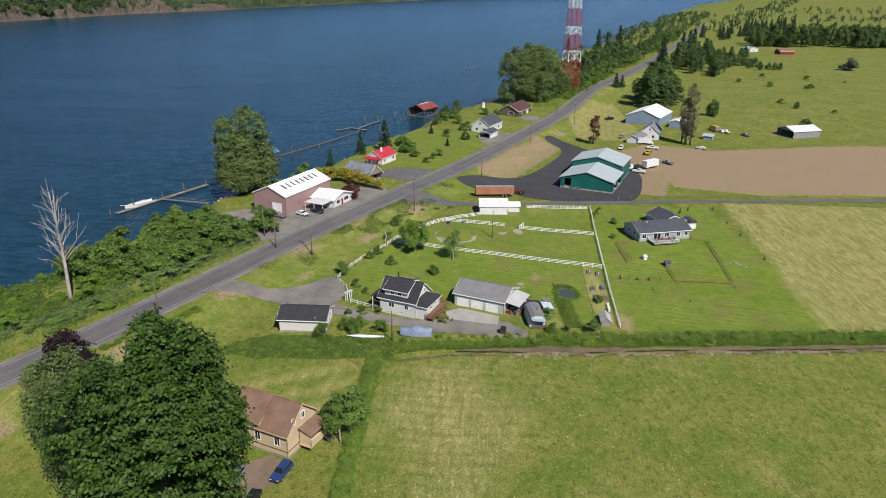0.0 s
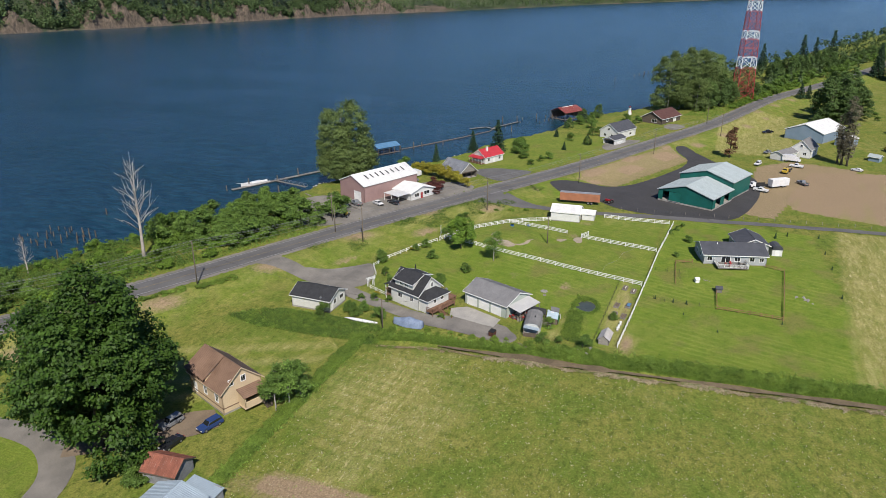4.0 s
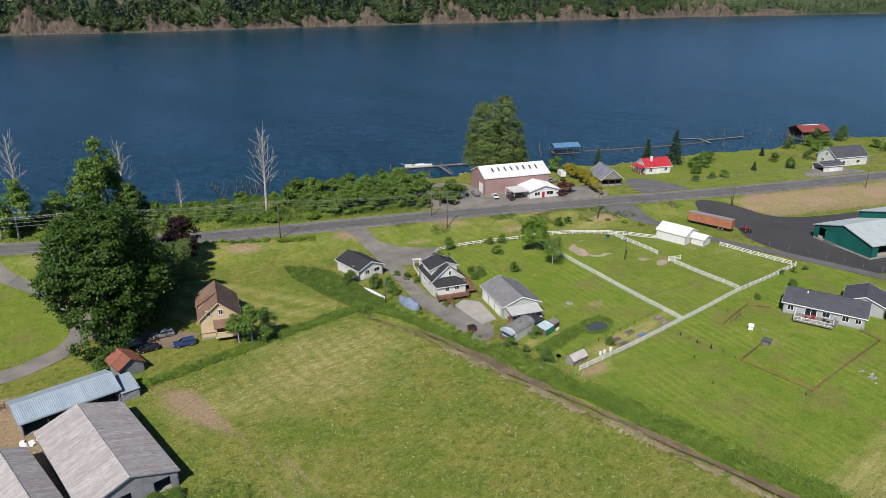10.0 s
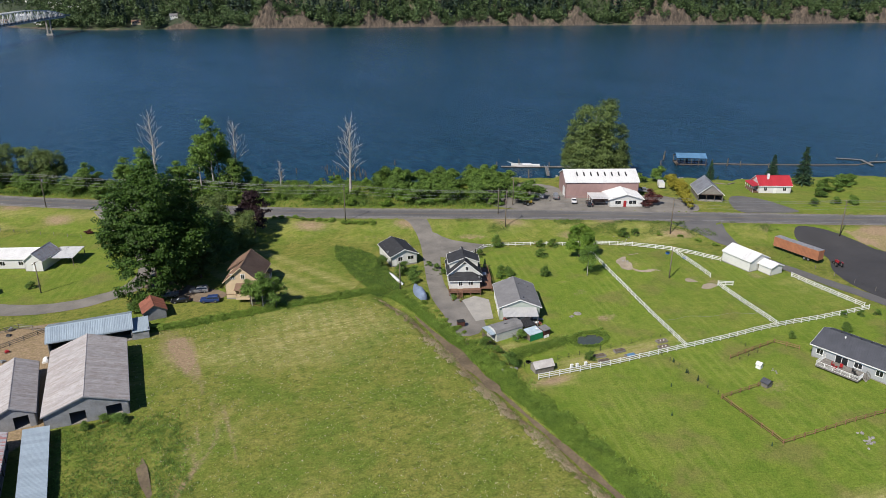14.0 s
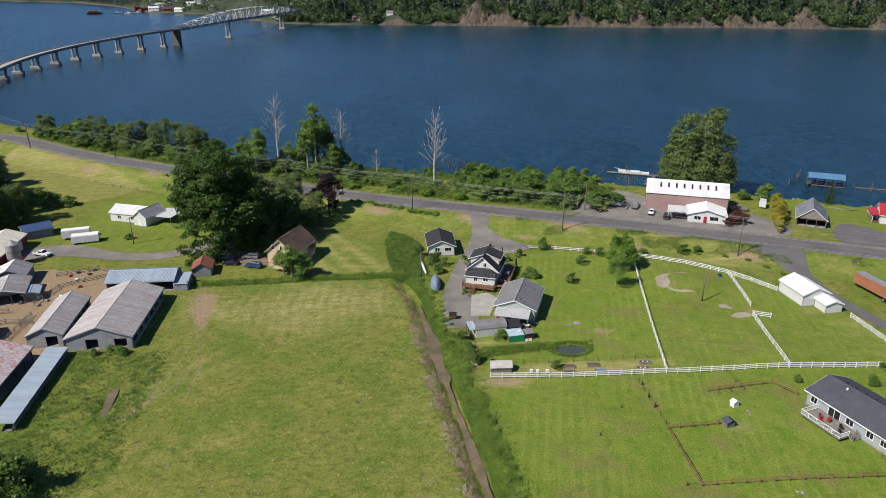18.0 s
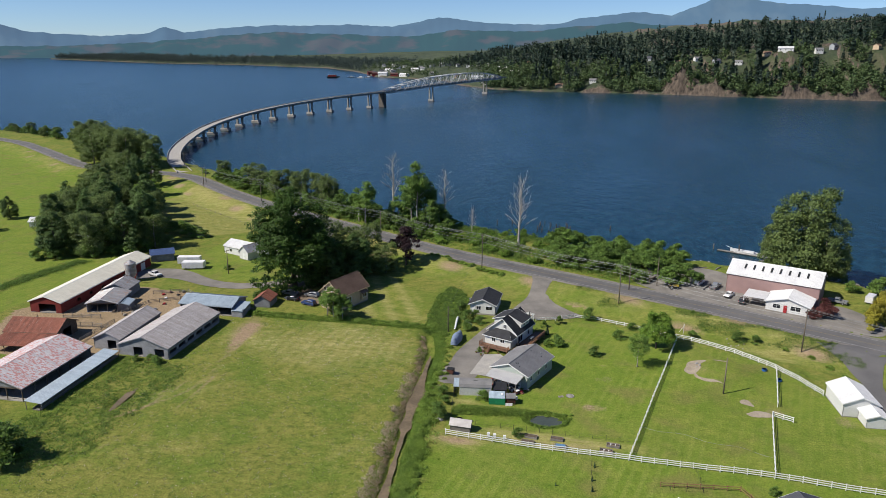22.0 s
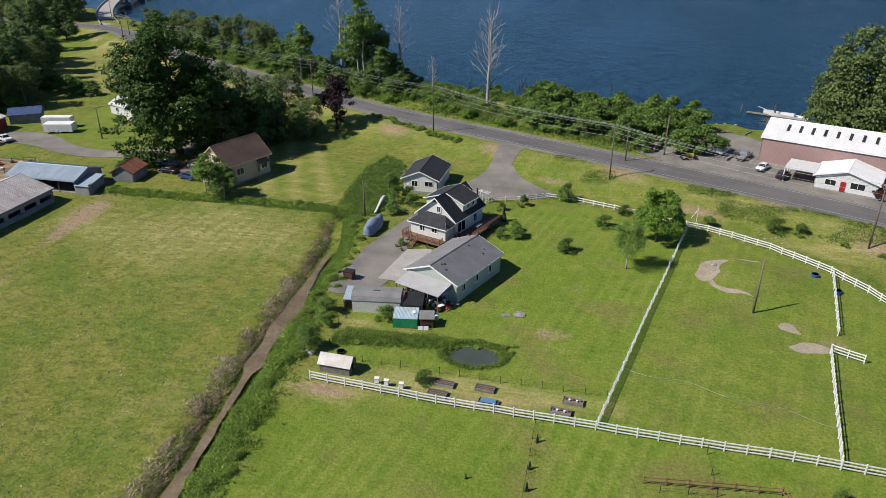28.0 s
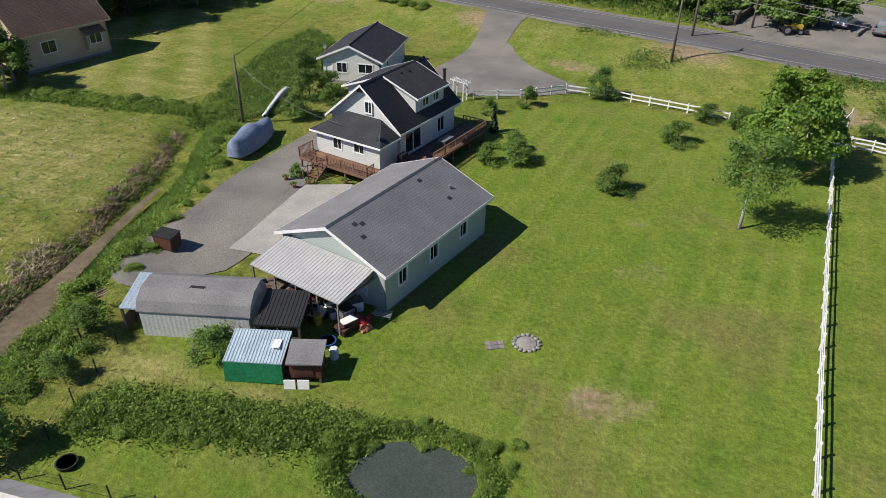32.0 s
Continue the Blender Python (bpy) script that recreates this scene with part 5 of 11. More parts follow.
d = part("side_deck", Shape().box(-4.6, 6.2, -7.0, -4.3, 0.86, 0.96), DECK, h, "red-brown timber deck")
deck_floor(d, -7.3, 6.3, -7.1, -4.2, 1.2, DECK)
for a, b in (((-3.6, -7.1), (6.3, -7.1)), ((6.3, -7.1), (6.3, -4.3))):
    rail_run(d, a, b, 1.2, DECK, step=2.0)
posts_under(d, [(-3.5, -7.0), (0, -7.0), (3, -7.0), (6.2, -7.0), (-7.2, -7.0)], 0.95, DECK)
s = part("rear_porch", Shape().box(4.9, 7.0, -1.5, 4.0, 2.55, 2.7), DECK, h, "two-level rear porch")
part("porch_floor", Shape().box(4.9, 7.0, -1.5, 4.0, 0.9, 1.05), DECK, s)
slab_roof("porch_roof", 4.85, 7.3, -1.8, 4.3, 4.6, 3.9, SHINGLE_DARK, s, "x")
posts_under(s, [(6.9, 3.9), (6.9, 1.2), (6.9, -1.4)], 3.9, WHITE)
rail_run(s, (6.9, -1.4), (6.9, 3.9), 1.05, DECK)

gable_house("cottage_garage", "small pale grey outbuilding with a dark shingle roof", "outbuilding", 145.3, 41.6, 90, 10.8, 7.7, 2.85, 4.5, SIDING_PALE, SHINGLE_DARK, over=0.45, base=0.35,
            openings=(("W", 1.9, 1.2, 1.8, 1.1, "window"), ("W", -1.2, 1.1, 1.3, 1.2, "window"), ("W", -2.9, 0.05, 0.9, 2.05, "door"), ("S", -2.6, 1.1, 0.8, 1.1, "window")))
c = thing("dish_mast", "grey satellite dish on a short mast at the cottage eave", "satellite dish", pose(141.2, 38.6, 3.0))
part("mast", Shape().tube([(0, 0, 0), (0, 0, 0.75)], 0.03, 6), STEEL, c)
dish(c, pose(0, 0, 0.9, 0, 0, -25))

g = gable_house("long_garage", "long grey-green garage with a grey shingle roof and carport", "garage", 161.25, -0.2, 69, 13.1, 9.5, 3.3, 5.2, SIDING_GREEN, SHINGLE_GREY, over=0.42, base=0.05,
                openings=(("S", -4.6, 1.3, 0.95, 1.2, "window"), ("S", -0.8, 1.3, 0.95, 1.2, "window"), ("S", 3.2, 1.3, 0.95, 1.2, "window"), ("N", -4.2, 0.0, 3.0, 2.4, "garage"), ("N", -0.4, 0.0, 3.0, 2.4, "garage"), ("N", 3.4, 0.0, 3.0, 2.4, "garage"), ("W", 2.6, 0.05, 0.95, 2.05, "door")))
part("roof_vent", Shape().tube([(4.5, -2.6, 3.9), (4.5, -2.6, 4.55)], 0.12, 8), STEEL, g)
for k, (px, py) in enumerate(((-5.2, -1.1), (-4.7, -1.35), (-5.6, -2.2), (2.8, -0.9), (3.3, -3.4))):
    zz = 5.2 - 1.9 * abs(py) / 4.75 + 0.15
    part("shingle_patch", Shape().slab([(px, py, zz + 0.01), (px + 0.4, py, zz + 0.01), (px + 0.4, py + 0.3, zz + 0.13), (px, py + 0.3, zz + 0.13)], 0.02), SHINGLE_DARK, g)
cp = part("carport", Shape().box(-10.1, -6.6, -3.85, -3.75, 2.35, 2.5), WOOD_GREY, g, "lean-to carport with a ribbed pale metal roof")
c2 = part("carport_roof", Shape().slab([(-10.3, -3.9, 2.5), (-6.62, -3.9, 3.15), (-6.62, 4.3, 3.15), (-10.3, 4.3, 2.5)], 0.05), GALV, cp)
_pm = panel_mesh(3.72, 0.82, CLEAR_SHEET)
for i in range(10):
    ob = new("panel", _pm)
    ob.parent = c2
    ob.matrix_basis = pose(-6.62, -3.9 + 0.82 * (i + 0.5), 3.155, 0, 0, -90) @ pose(0, 0, 0, 10, 0, 0)
posts_under(cp, [(-10.2, -3.7), (-10.2, -1.9), (-10.2, 0.0), (-10.2, 2.0), (-10.2, 4.1)], 2.42, WOOD_GREY, 0.05)

# -- riverside buildings --
p = gable_house("pink_barn", "large dusty pink metal barn with a white roof", "barn", 231.4, 67.8, -21.5, 25.8, 13.2, 6.1, 8.9, SIDING_PINK, WHITE_METAL, over=0.3, base=2.75, sheets=1.5,
                openings=(("W", 3.0, 0, 3.6, 3.6, "garage"), ("S", 9.0, 0.0, 1.0, 2.1, "door")))
for i in range(8):
    px = -8.8 + 2.5 * i
    part("roof_light", Shape().slab([(px, -3.9, 7.55), (px + 0.55, -3.9, 7.55), (px + 0.55, -1.7, 8.46), (px, -1.7, 8.46)], 0.03), DARK_METAL, p, "grey translucent roof light")
a = gable_house("barn_annex", "low white-roofed annex with a red door beside the barn", "annex", 232.8, 54.6, 68.5, 9.0, 11.5, 2.7, 4.4, SIDING_WHITE, WHITE_METAL, over=0.5, base=2.75, sheets=1.0,
                openings=(("W", 2.2, 0.9, 2.6, 1.3, "window"), ("W", -2.8, 0.9, 2.0, 1.2, "window")))
part("red_door", Shape().box(-4.66, -4.6, 0.0, 0.95, 0, 2.1), RED_PAINT, a, "red entrance door")
slab_roof("carport_roof", -4.5, 3.0, 5.9, 12.0, 2.9, 2.9, WHITE_METAL, a, "y")
posts_under(a, [(-4.3, 11.8), (2.8, 11.8), (-0.8, 11.8)], 2.8, WHITE)
gable_house("grey_boat_garage", "open-fronted grey board garage with a weathered shingle roof", "garage", 265.3, 49.4, 60, 12.5, 8.4, 2.6, 6.0, WOOD_GREY, SHINGLE_WORN, over=0.4, base=2.8, open_sides="W", posts=2.8)
r = gable_house("red_roof_house", "white cottage with a bright red metal roof and a pillared porch", "house", 292.5, 46.2, -24, 11.5, 7.5, 3.0, 5.6, SIDING_WHITE, RED_ROOF, over=0.4, base=2.8, sheets=0.9,
                openings=(("S", -3.5, 0.9, 1.2, 1.3, "window"), ("S", 0.0, 0.05, 0.95, 2.05, "door"), ("S", 3.4, 0.9, 1.2, 1.3, "window"), ("E", 0, 0.9, 1.6, 1.3, "window"), ("W", 1.8, 0.9, 1.1, 1.3, "window"), ("W", -1.8, 0.9, 1.1, 1.3, "window")))
slab_roof("porch_roof", -8.2, -5.7, -3.9, 3.9, 2.6, 3.2, RED_ROOF, r, "x")
part("porch_floor", Shape().box(-8.0, -5.8, -3.7, 3.7, 0.2, 0.4), DECK, r)
posts_under(r, [(-7.9, y) for y in (-3.6, -1.8, 0, 1.8, 3.6)], 2.6, WHITE)
rail_run(r, (-7.95, -3.6), (-7.95, 3.6), 0.4, DECK)
part("chimney", Shape().box(-2.4, -1.7, -1.6, -0.9, 4.2, 6.6), WHITE, r, "white brick chimney")
gable_house("grey_river_house", "light grey river house with a slate shingle roof", "house", 366, 2.0, -24, 16.5, 10, 3.9, 7.2, SIDING_PALE, SHINGLE_SLATE, base=2.8,
            openings=(("S", -4, 1.0, 1.8, 1.2, "window"), ("S", 3.5, 1.0, 1.8, 1.2, "window"), ("W", 0, 4.0, 1.2, 1.1, "upper"), ("W", 2, 1.0, 1.4, 1.2, "window"), ("W", -2, 1.0, 1.4, 1.2, "window")))
gable_house("grey_river_garage", "open carport with a grey roof before the river house", "carport", 349.5, 1.0, -24, 10, 6, 2.4, 3.5, SIDING_PALE, SHINGLE_SLATE, base=2.8, open_sides="W", openings=(("S", 0, 0.0, 4.5, 2.1, "garage"),))
gable_house("brown_river_house", "brown river house with a maroon shingle roof", "house", 416, -14.0, -24, 20, 12, 3.2, 6.4, WOOD_OLD, SHINGLE_MAROON, over=0.7, base=2.8,
            openings=(("S", -4, 1.0, 1.8, 1.2, "window"), ("W", 1.5, 0.8, 3.0, 1.6, "window"), ("S", 4, 0, 3.0, 2.2, "garage")))
gable_house("grey_shore_cottage", "small grey cottage among the shore trees with a green roof", "cottage", 513, -44, -22, 9, 6, 2.6, 4.4, SIDING_WHITE, SEA_ROOF, base=2.8, openings=(("W", 0, 0.9, 1.2, 1.2, "window"),))
# -- paddock barn --
w = gable_house("white_paddock_barn", "white metal horse barn with a white roof at the paddock corner", "barn", 233.1, -1.7, -86, 9.6, 7.2, 2.9, 4.5, SIDING_WHITE, WHITE_METAL, over=0.25, base=0.95, sheets=0.9, openings=(("E", 2.2, 0.0, 1.6, 2.2, "open"),))
part("barn_door", Shape().box(4.82, 4.9, 0.2, 2.6, 0.05, 2.4), SIDING_WHITE, w, "white sliding barn door")
gable_house("white_lean_shed", "low open white run-in shed against the horse barn", "shed", 235.2, -8.7, -86, 4.2, 4.4, 2.1, 2.9, SIDING_WHITE, WHITE_METAL, over=0.25, base=0.95, sheets=0.9, open_sides="W", openings=(("N", 0, 0, 2.4, 1.9, "open"),))
# -- ranch house --
q = gable_house("ranch_house", "grey ranch house with a slate shingle roof and white deck", "house", 214.5, -53.5, -73.5, 17.2, 10.4, 2.75, 4.6, SIDING_GREY, SHINGLE_SLATE, over=0.45, base=1.0,
                openings=(("S", -7.0, 0.9, 1.3, 1.2, "window"), ("S", -2.6, 0.1, 2.4, 2.05, "slider"), ("S", 0.6, 0.9, 1.5, 1.2, "window"), ("S", 4.6, 0.9, 1.3, 1.2, "window"), ("S", 7.2, 0.9, 1.1, 1.1, "window"), ("W", 1.5, 0.9, 1.3, 1.2, "window"), ("W", -2, 0.9, 1.3, 1.2, "window")))
for i in range(7):
    part("roof_vent", Shape().box(-6.0 + 2.0 * i, -5.65 + 2.0 * i, 0.9, 1.25, 4.2, 4.55), DARK_METAL, q)
part("vent_pipe", Shape().tube([(-4.2, -0.9, 4.3), (-4.2, -0.9, 4.75)], 0.16, 8), WHITE, q)
d = part("deck", Shape().box(-5.6, 2.4, -9.0, -5.25, 0.2, 0.35), WOOD_GREY, q, "grey timber deck with white rails")
deck_floor(d, -5.7, 2.5, -9.6, -5.25, 0.55, WOOD_GREY)
for a, b in (((-5.7, -5.3), (-5.7, -9.6)), ((-5.7, -9.6), (2.5, -9.6)), ((2.5, -9.6), (2.5, -7.4))):
    rail_run(d, a, b, 0.55, WHITE, top=WHITE)
stairs(d, pose(2.5, -7.3, 0.55, 0, 0, 90), 1.6, 0.18, 3, WOOD_GREY)
gable_house("ranch_wing", "grey garage wing with a slate roof beside the ranch house", "garage", 224.7, -58.5, 16.5, 9.5, 8.6, 2.7, 4.45, SIDING_GREY, SHINGLE_SLATE, over=0.4, base=1.0, openings=(("E", 0, 0, 4.8, 2.2, "garage"), ("N", 0, 0.9, 1.2, 1.2, "window")))
# -- green barn and the yard beyond --
gb = gable_house("green_barn", "dark green metal barn with a pale grey-green roof and open bays", "barn", 273.5, -40.5, -21, 17.5, 20.5, 3.7, 6.6, SIDING_BARN, SEA_ROOF, trim=SEA_ROOF, over=0.4, base=0.75, sheets=1.5,
            openings=(("S", -4, 0, 4.5, 3.3, "open"), ("S", 3.5, 0, 4.5, 3.3, "open"), ("W", -6.0, 0, 5.0, 3.4, "open")))
part("sliding_door", Shape().box(-8.86, -8.78, 1.6, 6.0, 0.12, 3.3), SIDING_BARN, gb, "dark green sliding barn door")
part("door_sill", Shape().box(-8.95, -8.77, 1.5, 6.1, 0.0, 0.12), CONCRETE, gb, "pale concrete door sill")
gable_house("tall_green_barn", "taller dark green metal barn with a pale roof behind the first", "barn", 290.5, -46.5, -21, 17.0, 20.5, 6.0, 8.8, SIDING_BARN, SEA_ROOF, trim=SEA_ROOF, over=0.4, base=0.75, sheets=1.5)
gable_house("blue_grey_barn", "wide blue-grey metal barn with a white roof", "barn", 414, -91, 152, 26, 19, 4.6, 8.2, SIDING_BLUE, WHITE_METAL, over=0.3, base=0.3, sheets=1.6)
gable_house("lean_shed", "low blue-grey shed with a white roof beside the barn", "shed", 400, -104, 152, 10, 7, 3.0, 4.2, SIDING_BLUE, WHITE_METAL, over=0.2, base=0.3, sheets=1.6)
gable_house("white_gable_house", "white gabled farmhouse with a grey shingle roof", "house", 368, -83, 160, 11, 8.5, 4.0, 7.6, SIDING_WHITE, SHINGLE_GREY, base=0.2, openings=(("E", 0, 4.6, 1.0, 1.1, "upper"), ("E", 1.8, 1.0, 1.2, 1.3, "window"), ("E", -1.8, 1.0, 1.2, 1.3, "window"), ("N", 2, 1.0, 1.2, 1.3, "window")))
gable_house("white_house_wing", "low white wing with a grey roof before the farmhouse", "house wing", 358.5, -74, 150, 12, 6.5, 2.5, 3.9, SIDING_WHITE, SHINGLE_GREY, base=0.2, openings=(("N", 0, 0.9, 1.4, 1.2, "window"),))
gable_house("hay_shed", "open hay shed with a white roof and grey walls", "shed", 383, -163, -70, 17, 12, 3.4, 5.2, BARN_GREY, WHITE_METAL, base=0.1, open_sides="W")
gable_house("teal_far_house", "far pale house with a sea-green metal roof", "house", 876, -300, 10, 17, 10, 3.4, 5.4, SIDING_WHITE, SEA_ROOF, base=0.0, openings=(("W", 0, 1, 1.6, 1.3, "window"),))
gable_house("brown_far_barn", "far brown barn with a dark roof", "barn", 846, -328, 100, 17, 11, 3.6, 6.0, BARN_RED, SHINGLE_BROWN, base=0.0)
gable_house("white_far_house", "far white house with a pale pink roof among trees", "house", 780, -226, 20, 14, 10, 3.6, 6.0, SIDING_WHITE, WHITE_METAL, base=0.0, openings=(("W", 0, 1, 1.6, 1.3, "window"),))
gable_house("small_garden_shed", "small blue-grey shed with a pale roof beside the ploughed field", "shed", 367.5, -112, 60, 4.5, 3.5, 2.2, 3.0, SIDING_BLUE, SEA_ROOF, base=0.0)
# -- western farmstead --
y = gable_house("yellow_house", "yellow clapboard house with a tan-brown shingle roof", "house", 102.3, 36.3, 68.5, 12.0, 8.4, 4.6, 8.2, SIDING_YELLOW, SHINGLE_BROWN, trim=SIDING_YELLOW, over=0.5, base=0.4,
                openings=(("W", -2.2, 5.2, 0.9, 1.2, "upper"), ("W", 0.4, 5.2, 0.9, 1.2, "upper"), ("W", 1.8, 1.6, 1.2, 1.4, "window"), ("S", -2.5, 1.6, 1.9, 1.5, "window"), ("N", 3.9, 1.7, 1.1, 1.7, "window"), ("N", -0.2, 1.7, 1.1, 1.7, "window"), ("N", -4.0, 0.6, 1.0, 2.05, "door"), ("E", 0, 5.2, 1.0, 1.2, "upper")))
bw = part("bay_window", Shape().box(2.4, 4.8, -5.0, -4.22, 0.9, 1.7).box(2.4, 2.55, -5.0, -4.22, 1.7, 3.1).box(4.65, 4.8, -5.0, -4.22, 1.7, 3.1), SIDING_YELLOW, y, "bay window under a small brown roof")
part("bay_roof", Shape().slab([(2.1, -5.4, 3.1), (5.1, -5.4, 3.1), (5.1, -4.2, 3.8), (2.1, -4.2, 3.8)], 0.12), SHINGLE_BROWN, bw)
fit_opening(bw, pose(2.75, -5.05, 1.7), "window", 1.7, 1.3, frame_mat=WHITE)
slab_roof("rear_porch_roof", -8.9, -6.3, -3.6, 1.4, 3.2, 4.1, SHINGLE_BROWN, y, "x")
part("rear_porch", Shape().box(-8.6, -6.26, -3.4, 1.2, 0.6, 0.9).box(-8.6, -6.3, 0.9, 1.1, 0.9, 3.3).box(-8.6, -8.4, -3.4, 1.1, 0.9, 2.0), SIDING_YELLOW, y)
stairs(y, pose(-8.6, -2.6, 0.9, 0, 0, -90), 1.2, 0.18, 5, WOOD_OLD)
d = part("dormer", Shape().add([(-0.4, 0.4, 5.0), (-0.4, 4.28, 4.4), (-0.4, 4.28, 5.35), (-0.4, 0.4, 8.1), (6.0, 0.4, 5.0), (6.0, 4.28, 4.4), (6.0, 4.28, 5.35), (6.0, 0.4, 8.1)],
                              [(0, 1, 2, 3), (7, 6, 5, 4), (1, 5, 6, 2), (0, 4, 5, 1), (3, 2, 6, 7), (0, 3, 7, 4)]), SIDING_YELLOW, y, "long shed dormer with a row of small windows")
part("dormer_roof", Shape().slab([(-0.7, 0.05, 8.5), (-0.7, 4.95, 5.25), (6.5, 4.95, 5.25), (6.5, 0.05, 8.5)], 0.13), SHINGLE_BROWN, d)
for wx in (0.6, 1.6, 2.6):
    fit_opening(d, pose(wx + 0.7, 4.36, 4.55, 0, 0, 180), "window", 0.7, 0.6)
part("base_trim", Shape().box(-6.06, 6.06, 4.21, 4.25, 0.9, 1.08).box(-6.05, -6.01, -4.2, 4.2, 0.9, 1.08), SHINGLE_BROWN, y, "brown trim band along the wall")
b = gable_house("long_grey_barn", "long weathered grey barn with a rust-streaked metal roof", "barn", 66.2, 0.3, 91, 25.4, 14.0, 2.9, 5.4, BARN_GREY, OLD_ROOF, trim=BARN_GREY, over=0.35, base=0.1, sheets=0.8,
                openings=(("W", -1.5, 0.0, 2.6, 2.5, "open"), ("W", 4.5, 0.0, 2.6, 2.4, "open"), *[("S", -10.5 + 4.2 * k, 1.0, 3.2, 0.9, "open") for k in range(6)]))
for k in range(12):
    part("feed_rail", Shape().box(-12.4 + 2.07 * k, -10.4 + 2.07 * k, -7.12, -7.04, 0.75, 0.92), WOOD_GREY, b)
gable_house("narrow_grey_barn", "narrow weathered barn with open sides and a rusty metal roof", "barn", 53.6, -0.6, 94, 19.5, 7.4, 2.9, 4.6, BARN_GREY, OLD_ROOF, trim=BARN_GREY, over=0.3, base=0.1, sheets=0.8,
            openings=(("W", 1.4, 0.0, 2.4, 2.5, "open"), *[("S", -7.5 + 3.0 * k, 1.1, 2.2, 1.0, "open") for k in range(6)]))
l2 = gable_house("blue_roof_barn", "long open-fronted farm shed with a pale blue roof", "barn", 65.8, 22.4, 1, 16.6, 8.8, 2.9, 4.3, BARN_GREY, BLUE_ROOF, trim=BLUE_ROOF, over=0.4, base=0.1, sheets=1.0, open_sides="S", posts=4.0)
slab_roof("lean_roof", 8.4, 12.0, -5.0, 0.6, 2.0, 3.0, BLUE_ROOF, l2)
part("lean_wall", Shape().box(8.4, 11.8, -4.8, -4.65, 0, 2.0).box(11.65, 11.8, -4.65, 0.4, 0, 2.3), BARN_GREY, l2)
ru = gable_house("rusty_barn", "old board barn with a deep red rusty metal roof", "barn", 31.5, -7.0, 8, 14.5, 9.0, 3.2, 5.4, WOOD_OLD, RUST_ROOF, trim=WOOD_OLD, over=0.4, base=0.1, sheets=0.8, openings=(("E", 0, 0, 3.5, 2.8, "open"),))
slab_roof("lean_roof", -7.0, 8.2, -11.0, -4.9, 2.0, 3.0, RUST_ROOF, ru, sheets=0.8)
posts_under(ru, [(-6.8 + 3.6 * k, -10.8) for k in range(5)], 2.0)
gable_house("open_hay_barn", "open-sided barn with a corrugated roof patched red and silver", "barn", 46.6, -28.0, 92, 23.0, 16.0, 3.2, 5.8, BARN_GREY, PATCH_ROOF, trim=WOOD_GREY, over=0.4, base=0.1, sheets=0.8, open_sides="SW", posts=3.8)
fb = thing("feed_bunk", "low roofed cattle feed bunk with a white metal roof", "feed bunk", pose(59.3, -28.0, height(59.3, -28), 0, 0, 93.5))
slab_roof("bunk_roof", -14, 14, -2.1, 2.1, 1.75, 2.15, BLUE_ROOF, fb, sheets=1.0)
posts_under(fb, [(-13.8 + 3.45 * k, yy) for k in range(9) for yy in (-1.9, 1.9)], 1.75, WOOD_GREY, 0.06)
for zz in (0.35, 0.75, 1.15):
    part("rail", Shape().box(-14, 14, -1.86, -1.8, zz, zz + 0.14), WOOD_GREY, fb)
part("trough", Shape().box(-13.9, 13.9, -1.5, -1.42, 0, 0.55).box(-13.9, 13.9, 0.2, 0.28, 0, 0.55).box(-13.9, 13.9, -1.42, 0.2, 0, 0.12), WOOD_GREY, fb)
gable_house("red_dairy_barn", "long barn-red dairy barn with a cream metal roof", "barn", 17.4, 32.4, 94, 48, 10.2, 3.3, 5.0, BARN_RED, CREAM_METAL, over=0.35, base=0.15, sheets=1.2,
            openings=(("W", 0.5, 0.0, 5.5, 2.6, "open"), *[("S", -16 + 6 * k, 1.1, 1.6, 0.9, "open") for k in range(6)], ("S", 19, 0, 2.4, 2.4, "door")))
gable_house("white_roof_shed", "open machine shed with a pale metal roof", "shed", 33.6, 17.6, 106, 10.5, 9.0, 2.8, 4.0, BARN_GREY, GALV, trim=WHITE, over=0.35, base=0.1, sheets=1.0, open_sides="SW", posts=3.0)
gable_house("grey_lean_shed", "grey board shed with a galvanised roof beside the silo", "shed", 30.0, 28.2, 100, 8.0, 8.0, 2.8, 4.6, BARN_GREY, GALV, trim=BARN_GREY, over=0.3, base=0.1, sheets=0.8)
gable_house("small_lean_shed", "small shed with a pale blue roof", "shed", 39.6, 17.0, 106, 4.5, 3.6, 1.9, 2.4, BARN_GREY, BLUE_ROOF, trim=BLUE_ROOF, over=0.3, base=0.1)
gable_house("tarped_shed", "grey shed with a deep blue tarpaulin roof", "shed", 20.0, 65.0, 35, 8, 6.5, 2.6, 3.8, BARN_GREY, TARP_DEEP, trim=BARN_GREY, over=0.3, base=0.1, openings=(("W", 0, 0, 1.4, 2.1, "open"),))
gable_house("red_tool_shed", "small grey board shed with a rusty red metal roof", "shed", 79.0, 29.8, 96, 6.0, 5.0, 2.2, 3.7, BARN_GREY, RUST_ROOF, trim=WOOD_OLD, over=0.35, base=0.1, sheets=0.75)
gable_house("white_farm_cottage", "white cottage with a pale metal roof on the west lawn", "house", 45.5, 79, -20, 13, 7.5, 2.9, 4.6, SIDING_WHITE, WHITE_METAL, over=0.3, base=0.15, sheets=1.2, openings=(("S", -3, 0.9, 1.3, 1.2, "window"), ("S", 2, 0.9, 1.3, 1.2, "window")))
